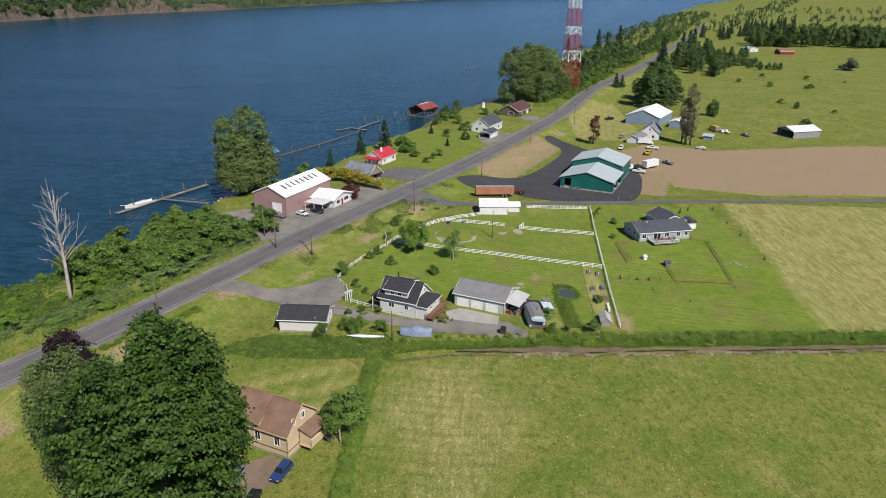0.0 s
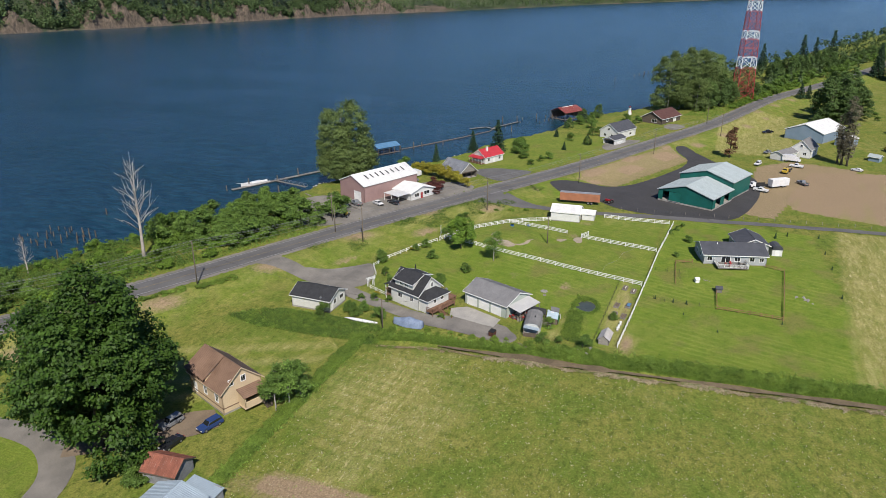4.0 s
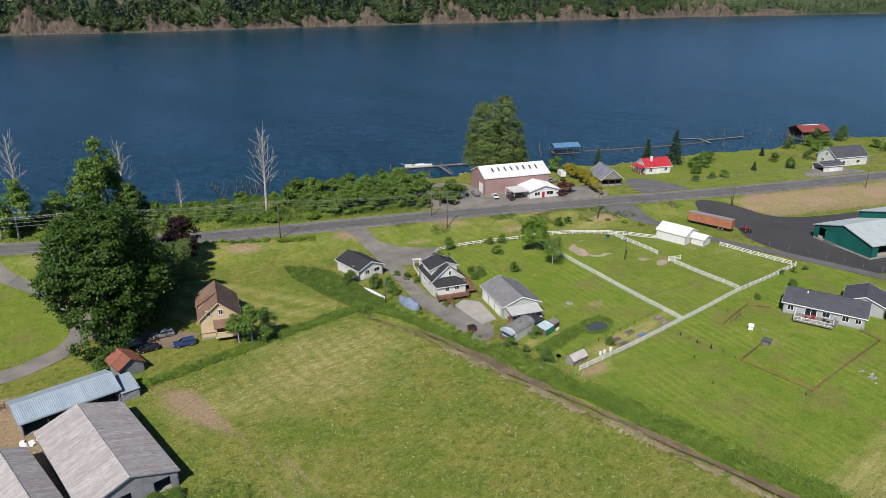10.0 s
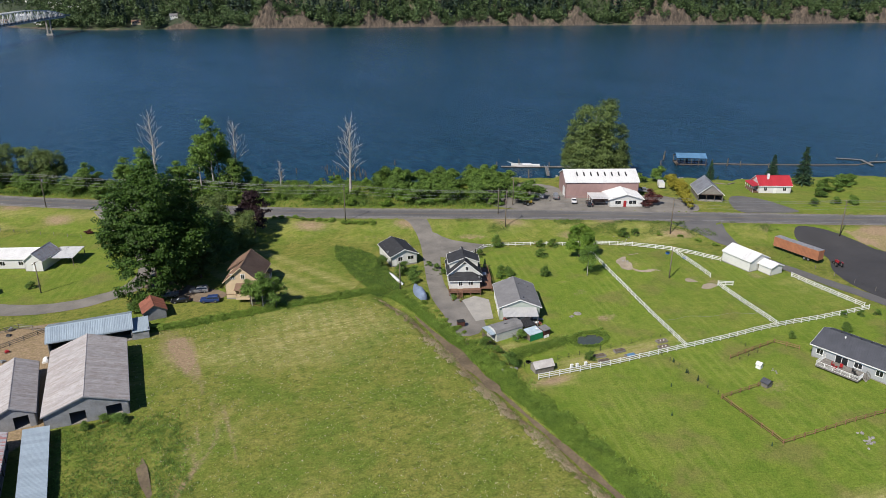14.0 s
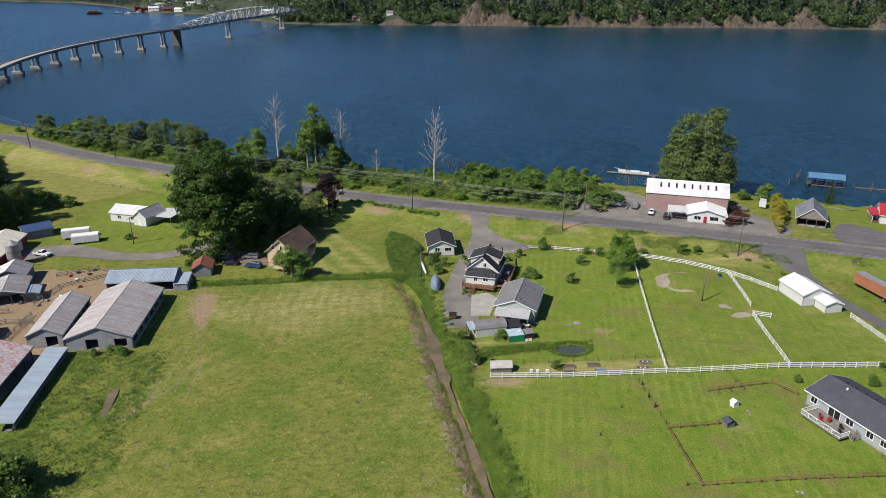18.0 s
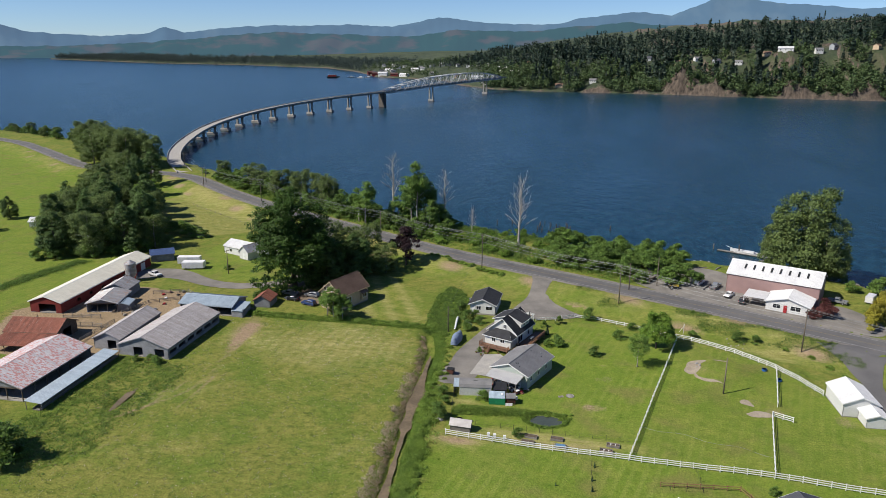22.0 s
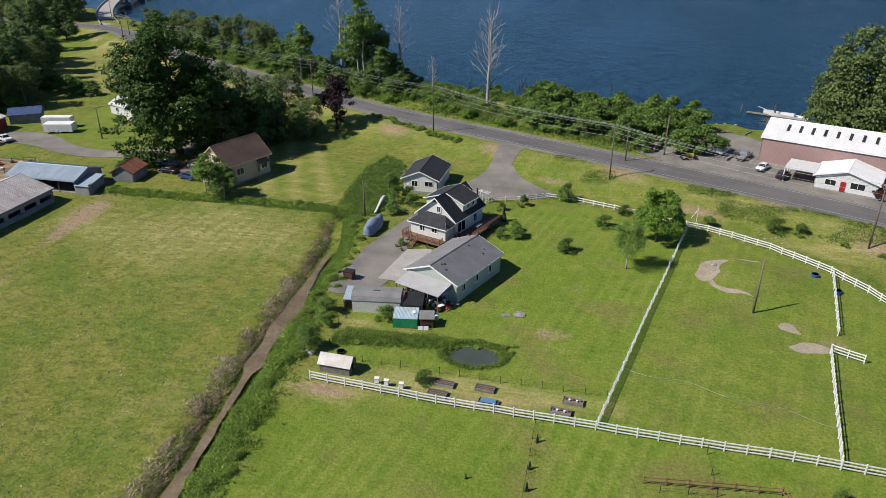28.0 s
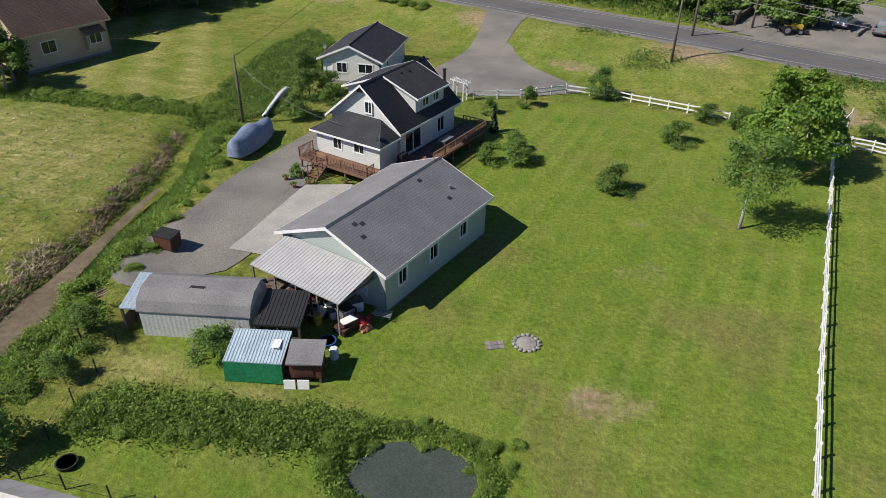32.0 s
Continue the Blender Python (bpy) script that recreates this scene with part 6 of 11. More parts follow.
gable_house("grey_gable_wing", "pale grey gabled wing with a grey roof", "house wing", 51.4, 75.5, 66, 9, 5, 3.0, 5.0, SIDING_WHITE, GALV, over=0.35, base=0.15, openings=(("W", 0, 0.05, 1.0, 2.05, "door"),))
cn = thing("white_canopy", "open carport with a flat white metal roof", "carport", pose(57.5, 76.5, height(57.5, 76.5), 0, 0, -20))
slab_roof("canopy_roof", -3.4, 3.4, -4, 4, 2.6, 3.0, WHITE_METAL, cn, sheets=1.0)
posts_under(cn, [(-3.2, -3.8), (3.2, -3.8), (-3.2, 3.8), (3.2, 3.8)], 2.55)
gable_house("white_field_shed", "small white shed at the edge of the far west field", "shed", -62, 98, 20, 8, 5.5, 2.6, 3.8, SIDING_WHITE, WHITE_METAL, base=0.0)

# ---- the far bank, the hills and the bridge ----
FAR_SHORE = ((-3150, 3640), (-1900, 2880), (-1340, 2690), (-850, 2380), (-600, 2020), (-420, 1660), (-200, 1500), (-120, 1300), (-30, 1180), (50, 1137), (150, 1122), (300, 1098), (400, 1058),
             (700, 1002), (840, 962), (1060, 896), (1340, 834), (1560, 784), (1810, 669), (2520, 418), (3600, -80), (4600, -700))
TOP = ((-3150, 3), (-1900, 4), (-850, 6), (-420, 14), (-200, 26), (50, 36), (300, 56), (600, 82), (1000, 86), (1500, 74), (2500, 55), (4600, 50))


def fbm(x, y, s):
    return (np.sin(x * s + 2.1 * np.sin(y * s * 0.7)) + 0.6 * np.sin(x * s * 2.3 + 1.7 * np.sin(y * s * 1.9 + 1)) + 0.35 * np.sin(x * s * 5.1 + y * s * 3.7)) / 1.95


CRAGS = ((158, 22, 0.3), (232, 16, 0.35), (330, 62, 1.0), (484, 46, 0.85), (556, 24, 0.8), (640, 42, 0.75), (735, 44, 0.6), (810, 34, 0.75), (980, 82, 0.95), (1110, 34, 0.5), (1245, 90, 0.9), (1410, 60, 0.7), (1560, 110, 0.85), (1760, 70, 0.7))


def outcrop(x):
    """Where bare rock stands at the far shore, 0 to 1."""
    rise = sum(k * smooth_step(half + 4, half - 16, np.abs(x - mid)) for mid, half, k in CRAGS)
    return np.clip(rise, 0, 1) * np.clip(0.62 + 0.5 * fbm(x, 0 * x, 0.047), 0, 1)


def far_land(x, w):
    """Height of the far bank at x, w metres inland."""
    cl, top = 2.5 + 27 * outcrop(x), line_at(TOP, x)
    jag = 1 + 0.3 * fbm(x, w, 0.045) + 0.25 * fbm(x + 50, w, 0.16) + 0.16 * fbm(x, w * 2, 0.43)
    z = -3 + (cl * jag + 3) * smooth_step(-1, 9 + 4 * fbm(x, 0 * w, 0.07) + 3 * fbm(x, 0 * w, 0.21), w)
    z = z + (top - cl) * smooth_step(14, 190 + 40 * fbm(x, 0 * w, 0.01), w) * (1 + 0.12 * fbm(x, w, 0.02))
    z = z + outcrop(x) * smooth_step(0, 3, w) * smooth_step(26, 12, w) * (2.2 * np.sin(1.37 * x + 2.2 * np.sin(0.61 * x + w)) + 1.8 * np.sin(2.3 * w + 1.9 * np.sin(0.83 * x)))
    return z + 0.06 * np.clip(w - 260, 0, 900) * smooth_step(-600, 200, x) + 0.02 * np.clip(w - 500, 0, 1e4) * smooth_step(-3000, -600, x)


def far_point(x, w):
    return far_off(x, line_at(FAR_SHORE, x) + w, far_land(x, w))


def bank_material():
    m, n, l = nodes_of("rocky_far_bank")
    b = n["Principled BSDF"]
    b.inputs["Roughness"].default_value = 0.95
    geo = n.new("ShaderNodeNewGeometry")
    sep = n.new("ShaderNodeSeparateXYZ")
    l.new(geo.outputs["True Normal"], sep.inputs[0])
    noises = []
    squash = n.new("ShaderNodeMapping")
    squash.inputs["Scale"].default_value = (1.0, 1.0, 0.45)
    l.new(geo.outputs["Position"], squash.inputs[0])
    for sc in (0.012, 0.24):
        t = n.new("ShaderNodeTexNoise")
        t.inputs["Scale"].default_value, t.inputs["Detail"].default_value, t.inputs["Roughness"].default_value = sc, 8, 0.7
        l.new(squash.outputs[0], t.inputs["Vector"])
        noises.append(t.outputs["Fac"])

    def mixed(f, a, z):
        x = n.new("ShaderNodeMix")
        x.data_type = "RGBA"
        for v, s in ((f, 0), (a, 6), (z, 7)):
            if isinstance(v, tuple):
                x.inputs[s].default_value = (*v, 1)
            else:
                l.new(v, x.inputs[s])
        return x.outputs[2]

    def span(v, a, z):
        r = n.new("ShaderNodeMapRange")
        r.inputs[1].default_value, r.inputs[2].default_value = a, z
        l.new(v, r.inputs[0])
        return r.outputs[0]

    grass = mixed(span(noises[0], 0.42, 0.6), (0.026, 0.042, 0.018), (0.056, 0.072, 0.028))
    rock = mixed(span(noises[1], 0.35, 0.65), (0.04, 0.032, 0.025), (0.16, 0.122, 0.088))
    l.new(mixed(span(sep.outputs["Z"], 0.62, 0.8), rock, grass), b.inputs["Base Color"])
    p = n.new("ShaderNodeBump")
    p.inputs["Strength"].default_value, p.inputs["Distance"].default_value = 1.0, 4.0
    l.new(noises[1], p.inputs["Height"])
    l.new(p.outputs[0], b.inputs["Normal"])
    return m


_xs = np.concatenate([np.arange(-3150, -450, 60), np.arange(-450, 1700, 4.5), np.arange(1700, 4600, 40)])
_ws = np.concatenate([np.arange(-4, 30, 2.2), np.arange(30, 200, 16), np.arange(200, 1000, 80), np.arange(1000, 3000, 400)])
_X, _W = np.meshgrid(_xs, _ws)
_px, _py, _pz = far_point(_X, _W)
_i = (np.arange(len(_ws) - 1)[:, None] * len(_xs) + np.arange(len(_xs) - 1)[None, :]).ravel()
single("far_bank", mesh_np("far_bank", np.stack([_px.ravel(), _py.ravel(), _pz.ravel()], 1), np.stack([_i, _i + 1, _i + 1 + len(_xs), _i + len(_xs)], 1), bank_material()), None,
       "wooded far river bank with brown rock cliffs", "river bank", kind="structure")


def leaf_cards(rng, centres, outward, size, flat=0.35, stray=0.75):
    """Small leaf quads at the centres, turned mostly outwards."""
    n = len(centres)
    nor = outward + rng.normal(0, stray, (n, 3)) + np.array([0, 0, flat])
    nor /= np.linalg.norm(nor, axis=1)[:, None] + 1e-9
    a = np.cross(nor, rng.normal(0, 1, (n, 3)))
    a /= np.linalg.norm(a, axis=1)[:, None] + 1e-9
    b = np.cross(nor, a)
    s = (size * rng.uniform(0.6, 1.3, n))[:, None]
    v = np.stack([centres - a * s, centres - b * s * 0.62, centres + a * s, centres + b * s * 0.62], 1)
    return v


def far_tree(rng, kind, cards):
    """Leaf quads of one distant tree, 1 m high and based at the origin."""
    if kind == "fir":
        z = rng.uniform(0.12, 1.0, cards) ** 0.85
        r = 0.17 * (1.03 - z) * rng.uniform(0.5, 1.15, cards)
        a = rng.uniform(0, 2 * math.pi, cards)
        c = np.stack([r * np.cos(a), r * np.sin(a), z], 1)
        o = np.stack([np.cos(a), np.sin(a), 0 * a + 0.3], 1)
        return leaf_cards(rng, c, o, 0.075)
    lobes = rng.normal(0, 1, (6, 3)) * (0.16, 0.16, 0.17) + (0, 0, 0.62)
    k = rng.integers(0, 6, cards)
    o = rng.normal(0, 1, (cards, 3))
    o /= np.linalg.norm(o, axis=1)[:, None]
    return leaf_cards(rng, lobes[k] + o * (0.17, 0.17, 0.2), o, 0.088)


def woods(name, label, places, kinds, cards, material, seed, low=10, high=22):
    """Many distant trees joined into one mesh."""
    rng = np.random.default_rng(seed)
    protos = [far_tree(rng, k, cards) for k in kinds for _ in range(4)]
    out = []
    for x, y, z in places:
        h = rng.uniform(low, high)
        a = rng.uniform(0, 2 * math.pi)
        c, s = math.cos(a), math.sin(a)
        p = protos[rng.integers(len(protos))]
        w = h * rng.uniform(0.85, 1.25)
        out.append(np.stack([(p[..., 0] * c - p[..., 1] * s) * w + x, (p[..., 0] * s + p[..., 1] * c) * w + y, p[..., 2] * h + z - 0.5], -1))
    v = np.concatenate(out).reshape(-1, 3)
    f = np.arange(len(v)).reshape(-1, 4)
    return single(name, mesh_np(name, v, f, material), None, label, "woods", kind="stuff")


CLEARINGS = ((520, 150), (545, 165), (300, 120), (330, 130), (360, 118), (395, 125), (440, 140), (470, 150), (640, 170), (90, 42), (250, 190), (150, 60), (600, 140), (700, 150), (760, 160))


def scatter_bank(rng, n, x0, x1, w0, w1, dense=0.0, power=1.0):
    out = []
    while len(out) < n:
        x, w = rng.uniform(x0, x1), w0 + (w1 - w0) * rng.uniform(0, 1) ** power
        if float(fbm(x, w, 0.018)) < dense:
            continue
        if w < 24 and rng.uniform(0, 1) < 0.6 * float(outcrop(np.float64(x))):
            continue
        if any(abs(x - a) < 15 and b - 60 < w < b + 12 for a, b in CLEARINGS):
            continue
        px, py, pz = far_point(np.float64(x), np.float64(w))
        out.append((float(px), float(py), float(pz)))
    return out


LEAF_FAR = leaf("far_leaves", (0.1, 0.15, 0.05), (0.058, 0.1, 0.038), trans=0.15)
LEAF_FAR_FIR = leaf("far_fir", (0.05, 0.082, 0.042), (0.034, 0.062, 0.034), trans=0.1)
LEAF_DEEP_FIR = leaf("deep_fir", (0.03, 0.054, 0.033), (0.02, 0.04, 0.026), trans=0.05)
# island leaves: the haze of distance is mixed into this grey-green
LEAF_HAZE_TINT = leaf("haze_tinted_leaves", (0.07, 0.1, 0.082), (0.055, 0.084, 0.072), trans=0.2)
_r = np.random.default_rng(4)
woods("far_woods", "broadleaf woods along the far bank", scatter_bank(_r, 2600, -60, 1550, 4, 160, -0.95, 1.35), ("leaf",), 96, LEAF_FAR, 5, 9, 21)
woods("far_firs", "dark firs on the far bank", scatter_bank(_r, 950, 40, 1500, 20, 260, -0.3), ("fir",), 80, LEAF_DEEP_FIR, 6, 20, 44)
woods("far_woods", "woods over the plateau of the far bank", scatter_bank(_r, 3400, -250, 2000, 130, 900, -0.8), ("fir", "leaf"), 46, LEAF_DEEP_FIR, 7, 14, 30)
woods("far_woods", "woods along the far bank downstream", scatter_bank(_r, 2300, 1400, 3700, 3, 260, -0.9, 1.3), ("leaf", "fir"), 40, LEAF_FAR, 8, 10, 22)
woods("far_woods", "trees between the houses of the far town", scatter_bank(_r, 800, -600, 60, 12, 700, -0.2), ("leaf", "fir", "leaf"), 44, LEAF_FAR, 9, 9, 20)
woods("island_woods", "long low wooded island in the river", scatter_bank(_r, 2600, -3120, -560, 4, 700, -0.95, 1.6), ("leaf", "fir", "leaf"), 40, LEAF_HAZE_TINT, 10, 12, 27)

# hills: layers of ridges, each a slope with folds; distance haze is painted on
for _name, _r0, _r1, _tops, _c1, _c2, _haze, _seed in (
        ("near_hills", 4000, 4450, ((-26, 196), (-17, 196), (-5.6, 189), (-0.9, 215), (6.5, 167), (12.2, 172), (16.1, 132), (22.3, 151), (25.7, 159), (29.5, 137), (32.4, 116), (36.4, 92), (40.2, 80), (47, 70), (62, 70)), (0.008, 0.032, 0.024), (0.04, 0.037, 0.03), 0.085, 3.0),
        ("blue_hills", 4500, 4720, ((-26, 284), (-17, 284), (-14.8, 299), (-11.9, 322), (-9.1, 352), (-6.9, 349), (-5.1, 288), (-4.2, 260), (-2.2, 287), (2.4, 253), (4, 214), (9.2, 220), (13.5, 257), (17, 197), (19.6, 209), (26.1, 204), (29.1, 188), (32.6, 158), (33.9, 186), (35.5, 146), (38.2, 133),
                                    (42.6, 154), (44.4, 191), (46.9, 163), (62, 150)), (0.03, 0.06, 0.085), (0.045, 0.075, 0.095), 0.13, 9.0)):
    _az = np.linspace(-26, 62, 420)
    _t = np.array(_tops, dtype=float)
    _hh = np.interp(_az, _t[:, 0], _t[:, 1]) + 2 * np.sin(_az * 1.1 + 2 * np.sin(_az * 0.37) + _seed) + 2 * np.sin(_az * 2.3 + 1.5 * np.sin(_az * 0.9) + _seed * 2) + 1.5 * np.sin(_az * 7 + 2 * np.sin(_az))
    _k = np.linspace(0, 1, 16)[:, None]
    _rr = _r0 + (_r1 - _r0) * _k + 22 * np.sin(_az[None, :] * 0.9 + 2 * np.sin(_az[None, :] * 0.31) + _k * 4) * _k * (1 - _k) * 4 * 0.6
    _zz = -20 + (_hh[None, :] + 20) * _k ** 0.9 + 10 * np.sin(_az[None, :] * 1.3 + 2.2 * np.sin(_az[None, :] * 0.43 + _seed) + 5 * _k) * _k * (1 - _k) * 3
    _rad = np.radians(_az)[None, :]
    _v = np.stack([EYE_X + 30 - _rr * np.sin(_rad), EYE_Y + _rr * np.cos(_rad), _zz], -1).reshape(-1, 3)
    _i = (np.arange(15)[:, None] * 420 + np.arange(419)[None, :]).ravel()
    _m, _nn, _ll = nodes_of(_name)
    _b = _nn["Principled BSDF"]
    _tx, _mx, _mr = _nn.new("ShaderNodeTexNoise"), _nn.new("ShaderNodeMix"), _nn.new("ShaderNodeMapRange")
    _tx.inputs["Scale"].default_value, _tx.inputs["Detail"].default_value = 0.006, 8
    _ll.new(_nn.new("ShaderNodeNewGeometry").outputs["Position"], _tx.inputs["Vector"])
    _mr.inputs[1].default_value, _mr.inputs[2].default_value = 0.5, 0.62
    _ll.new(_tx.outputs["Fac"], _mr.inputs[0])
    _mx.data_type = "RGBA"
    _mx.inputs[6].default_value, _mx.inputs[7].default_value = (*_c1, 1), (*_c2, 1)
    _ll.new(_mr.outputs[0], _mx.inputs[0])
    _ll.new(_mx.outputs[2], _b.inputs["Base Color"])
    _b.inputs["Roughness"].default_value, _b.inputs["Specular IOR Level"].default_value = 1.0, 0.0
    # faint blue emission stands in for haze; the far ridge's base is blued too
    _b.inputs["Emission Color"].default_value, _b.inputs["Emission Strength"].default_value = (0.3, 0.48, 0.75, 1), _haze * 1.6
    single(_name, mesh_np(_name, _v, np.stack([_i, _i + 1, _i + 421, _i + 420], 1)[:, ::-1], _m, True), None, "distant forested hills with blue-green haze put into their colour", "hills", kind="structure")

# -- bridge --
DECK_LINE = ((-70, 222, 2.5), (-97, 252, 3.0), (-118, 285, 4.0), (-134, 318, 5.0), (-152, 364, 6.3), (-164, 401, 7.3), (-173, 440, 8.3), (-180, 490, 9.6), (-181, 540, 11), (-176, 590, 12.6),
             (-165, 637, 14.2), (-151, 680, 15.7), (-134, 718, 17.0), (-113, 757, 18.3), (-76, 874, 22.0), (-27, 1058, 23.5), (-6, 1140, 23.5))
_p = np.array(DECK_LINE, dtype=float)
_s = np.concatenate([[0], np.cumsum(np.hypot(*np.diff(_p[:, :2], axis=0).T))])
_end = _s[-1]


def deck_at(u):
    """Place and heading on the bridge, u metres from its landward end."""
    f = lambda k, v: sum(np.interp(v + o, _s, _p[:, k]) for o in (-14, -7, 0, 7, 14)) / 5 if 14 < v < _end - 14 else np.interp(v, _s, _p[:, k])
    x, y, z = f(0, u), f(1, u), f(2, u)
    a, b = (max(0.0, u - 4), min(_end, u + 4))
    return x, y, z, math.atan2(f(1, b) - f(1, a), f(0, b) - f(0, a))


STONE_DARK = mat("dark_old_concrete", (0.14, 0.12, 0.1), (0.09, 0.08, 0.07), scale=0.2, rough=0.9, bump=0.1)
bridge = thing("river_bridge", "long curved concrete bridge rising to a silver steel truss span", "bridge", pose(0, 0, 0), kind="structure")
_us = np.linspace(0, _end, 140)
for _name, _prof, _mt in (("deck", ((-4.4, 0.02), (4.4, 0.02), (4.4, -0.7), (3.2, -1.7), (-3.2, -1.7), (-4.4, -0.7)), CONCRETE_OLD), ("carriageway", ((-3.9, 0.03), (-3.9, 0.06), (3.9, 0.06), (3.9, 0.03)), CONCRETE),
                        ("parapet", ((-4.4, 0.0), (-4.4, 0.85), (-4.1, 0.85), (-4.1, 0.0)), CONCRETE), ("parapet", ((4.1, 0.0), (4.1, 0.85), (4.4, 0.85), (4.4, 0.0)), CONCRETE)):
    _sh, _k = Shape(), len(_prof)
    for _u in _us:
        _x, _y, _z, _t = deck_at(_u)
        _sh.v += [(_x - math.sin(_t) * o, _y + math.cos(_t) * o, _z + q) for o, q in _prof]
    _sh.f = [(i * _k + j, i * _k + (j + 1) % _k, (i + 1) * _k + (j + 1) % _k, (i + 1) * _k + j) for i in range(len(_us) - 1) for j in range(_k)]
    part(_name, _sh, _mt, bridge)
_u = 118.0
_piers = []
while _u < _s[-4]:
    _piers.append(_u)
    _u += 36.0
for _u in _piers + [_s[-3], _s[-2]]:
    _x, _y, _z, _t = deck_at(_u)
    _m = pose(_x, _y, 0, 0, 0, math.degrees(_t))
    _big = _u > _s[-4] + 5
    _pr = part("pier", Shape().prism([(-4.0, _z - 2.6), (4.0, _z - 2.6), (4.3, _z - 1.7), (-4.3, _z - 1.7)], -1.0, 1.0, _m @ pose(0, 0, 0, 0, 0, 90)), CONCRETE_OLD, bridge, "concrete bridge pier")
    for _o in (-2.6, 2.6):
        part("column", Shape().prism([(-0.95 if _big else -0.75, -3), (0.95 if _big else 0.75, -3), (0.75, _z - 2.6), (-0.75, _z - 2.6)], _o - 0.9, _o + 0.9, _m), CONCRETE_OLD, _pr)
    part("footing", Shape().prism([(-1.9, -4), (1.9, -4), (1.9, 0.9), (1.4, 1.3), (-1.4, 1.3), (-1.9, 0.9)], -4.6, 4.6, _m), CONCRETE_OLD, _pr)
_x, _y, _z, _t = deck_at(_s[-4] - 1)
part("tower_pier", Shape().prism([(-2.4, -4), (2.4, -4), (2.0, _z - 1.7), (-2.0, _z - 1.7)], -4.8, 4.8, pose(_x, _y, 0, 0, 0, math.degrees(_t))), STONE_DARK, bridge, "solid concrete pier")
# the truss: bottom chord under the deck's edge, top chord above, panels between
_u0, _u1, _n2 = _s[-4], _s[-2] + 60, 34
_st = [_u0 + (_u1 - _u0) * i / _n2 for i in range(_n2 + 1)]


def chord(u):
    f = (u - _u0) / (_u1 - _u0)
    return 1.5 + 11.5 * (1 - abs(2 * min(1, f * 1.0) - 1) ** 2.6) * (0.82 + 0.3 * f)


for _side in (-4.7, 4.7):
    _lo, _hi = [], []
    for _u in _st:
        _x, _y, _z, _t = deck_at(min(_u, _end - 15))
        _bx, _by = _x - math.sin(_t) * _side, _y + math.cos(_t) * _side
        if _u > _end - 15:
            _bx, _by = _bx + math.cos(_t) * (_u - _end + 15), _by + math.sin(_t) * (_u - _end + 15)
        _lo.append((_bx, _by, _z - 2.2))
        _hi.append((_bx, _by, _z - 0.5 + chord(_u)))
    part("bottom_chord", Shape().tube(_lo, 0.7, 4), BRIDGE_STEEL, bridge)
    part("top_chord", Shape().tube(_hi, 0.7, 4), BRIDGE_STEEL, bridge)
    for i in range(_n2):
        a, b = (_lo[i], _hi[i + 1]) if i % 2 == 0 else (_hi[i], _lo[i + 1])
        part("diagonal", Shape().tube([a, b], 0.48, 4), BRIDGE_STEEL, bridge)
        part("upright", Shape().tube([_lo[i], _hi[i]], 0.36, 4), BRIDGE_STEEL, bridge)
for i in range(2, _n2, 2):
    _x, _y, _z, _t = deck_at(min(_st[i], _end - 15))
    _q = [(_x - math.sin(_t) * o, _y + math.cos(_t) * o, _z - 0.5 + chord(_st[i])) for o in (-4.7, 4.7)]
    if _st[i] <= _end - 15:
        part("strut", Shape().tube(_q, 0.42, 4), BRIDGE_STEEL, bridge)

# -- the far town --


def far_house(name, label, wall, roof, L, W, e, r):
    t = thing(name, label, "house", pose(0, 0, -400), group="houses of the far town")
    s = Shape().box(-L / 2, L / 2, -W / 2, W / 2, -3, e)
    s.add([(-L / 2, -W / 2, e), (-L / 2, W / 2, e), (-L / 2, 0, r), (L / 2, -W / 2, e), (L / 2, W / 2, e), (L / 2, 0, r)], [(0, 2, 1), (3, 4, 5)])
    part("wall", s, wall, t)
    for sg in (-1, 1):
        q = [(-L / 2 - 0.5, sg * (W / 2 + 0.5), e - 0.2), (L / 2 + 0.5, sg * (W / 2 + 0.5), e - 0.2), (L / 2 + 0.5, 0, r + 0.2), (-L / 2 - 0.5, 0, r + 0.2)]
        part("roof_slope", Shape().slab(q if sg < 0 else q[::-1], 0.25), roof, t)
    for i in range(3):
        wx = -L / 3 + i * L / 3
        part("window", Shape().box(wx - 0.8, wx + 0.8, -W / 2 - 0.06, -W / 2 + 0.05, e * 0.45, e * 0.45 + 1.4), GLASS, t)
    return t


_kinds = [far_house("town_house", "far white house with a grey roof", SIDING_WHITE, SHINGLE_GREY, 12, 8, 4.5, 7), far_house("town_house", "far tan house with a brown roof", SIDING_YELLOW, SHINGLE_BROWN, 13, 9, 3.5, 6),
          far_house("town_house", "far grey house with a slate roof", SIDING_GREY, SHINGLE_SLATE, 11, 9, 5, 8), far_house("town_hall", "far long white hall with a pale roof", SIDING_WHITE, WHITE_METAL, 24, 12, 6, 9),
          far_house("wharf_shed", "far red wharf shed with a dark roof", BARN_RED, SHINGLE_MAROON, 20, 11, 5, 8)]
_r = np.random.default_rng(12)
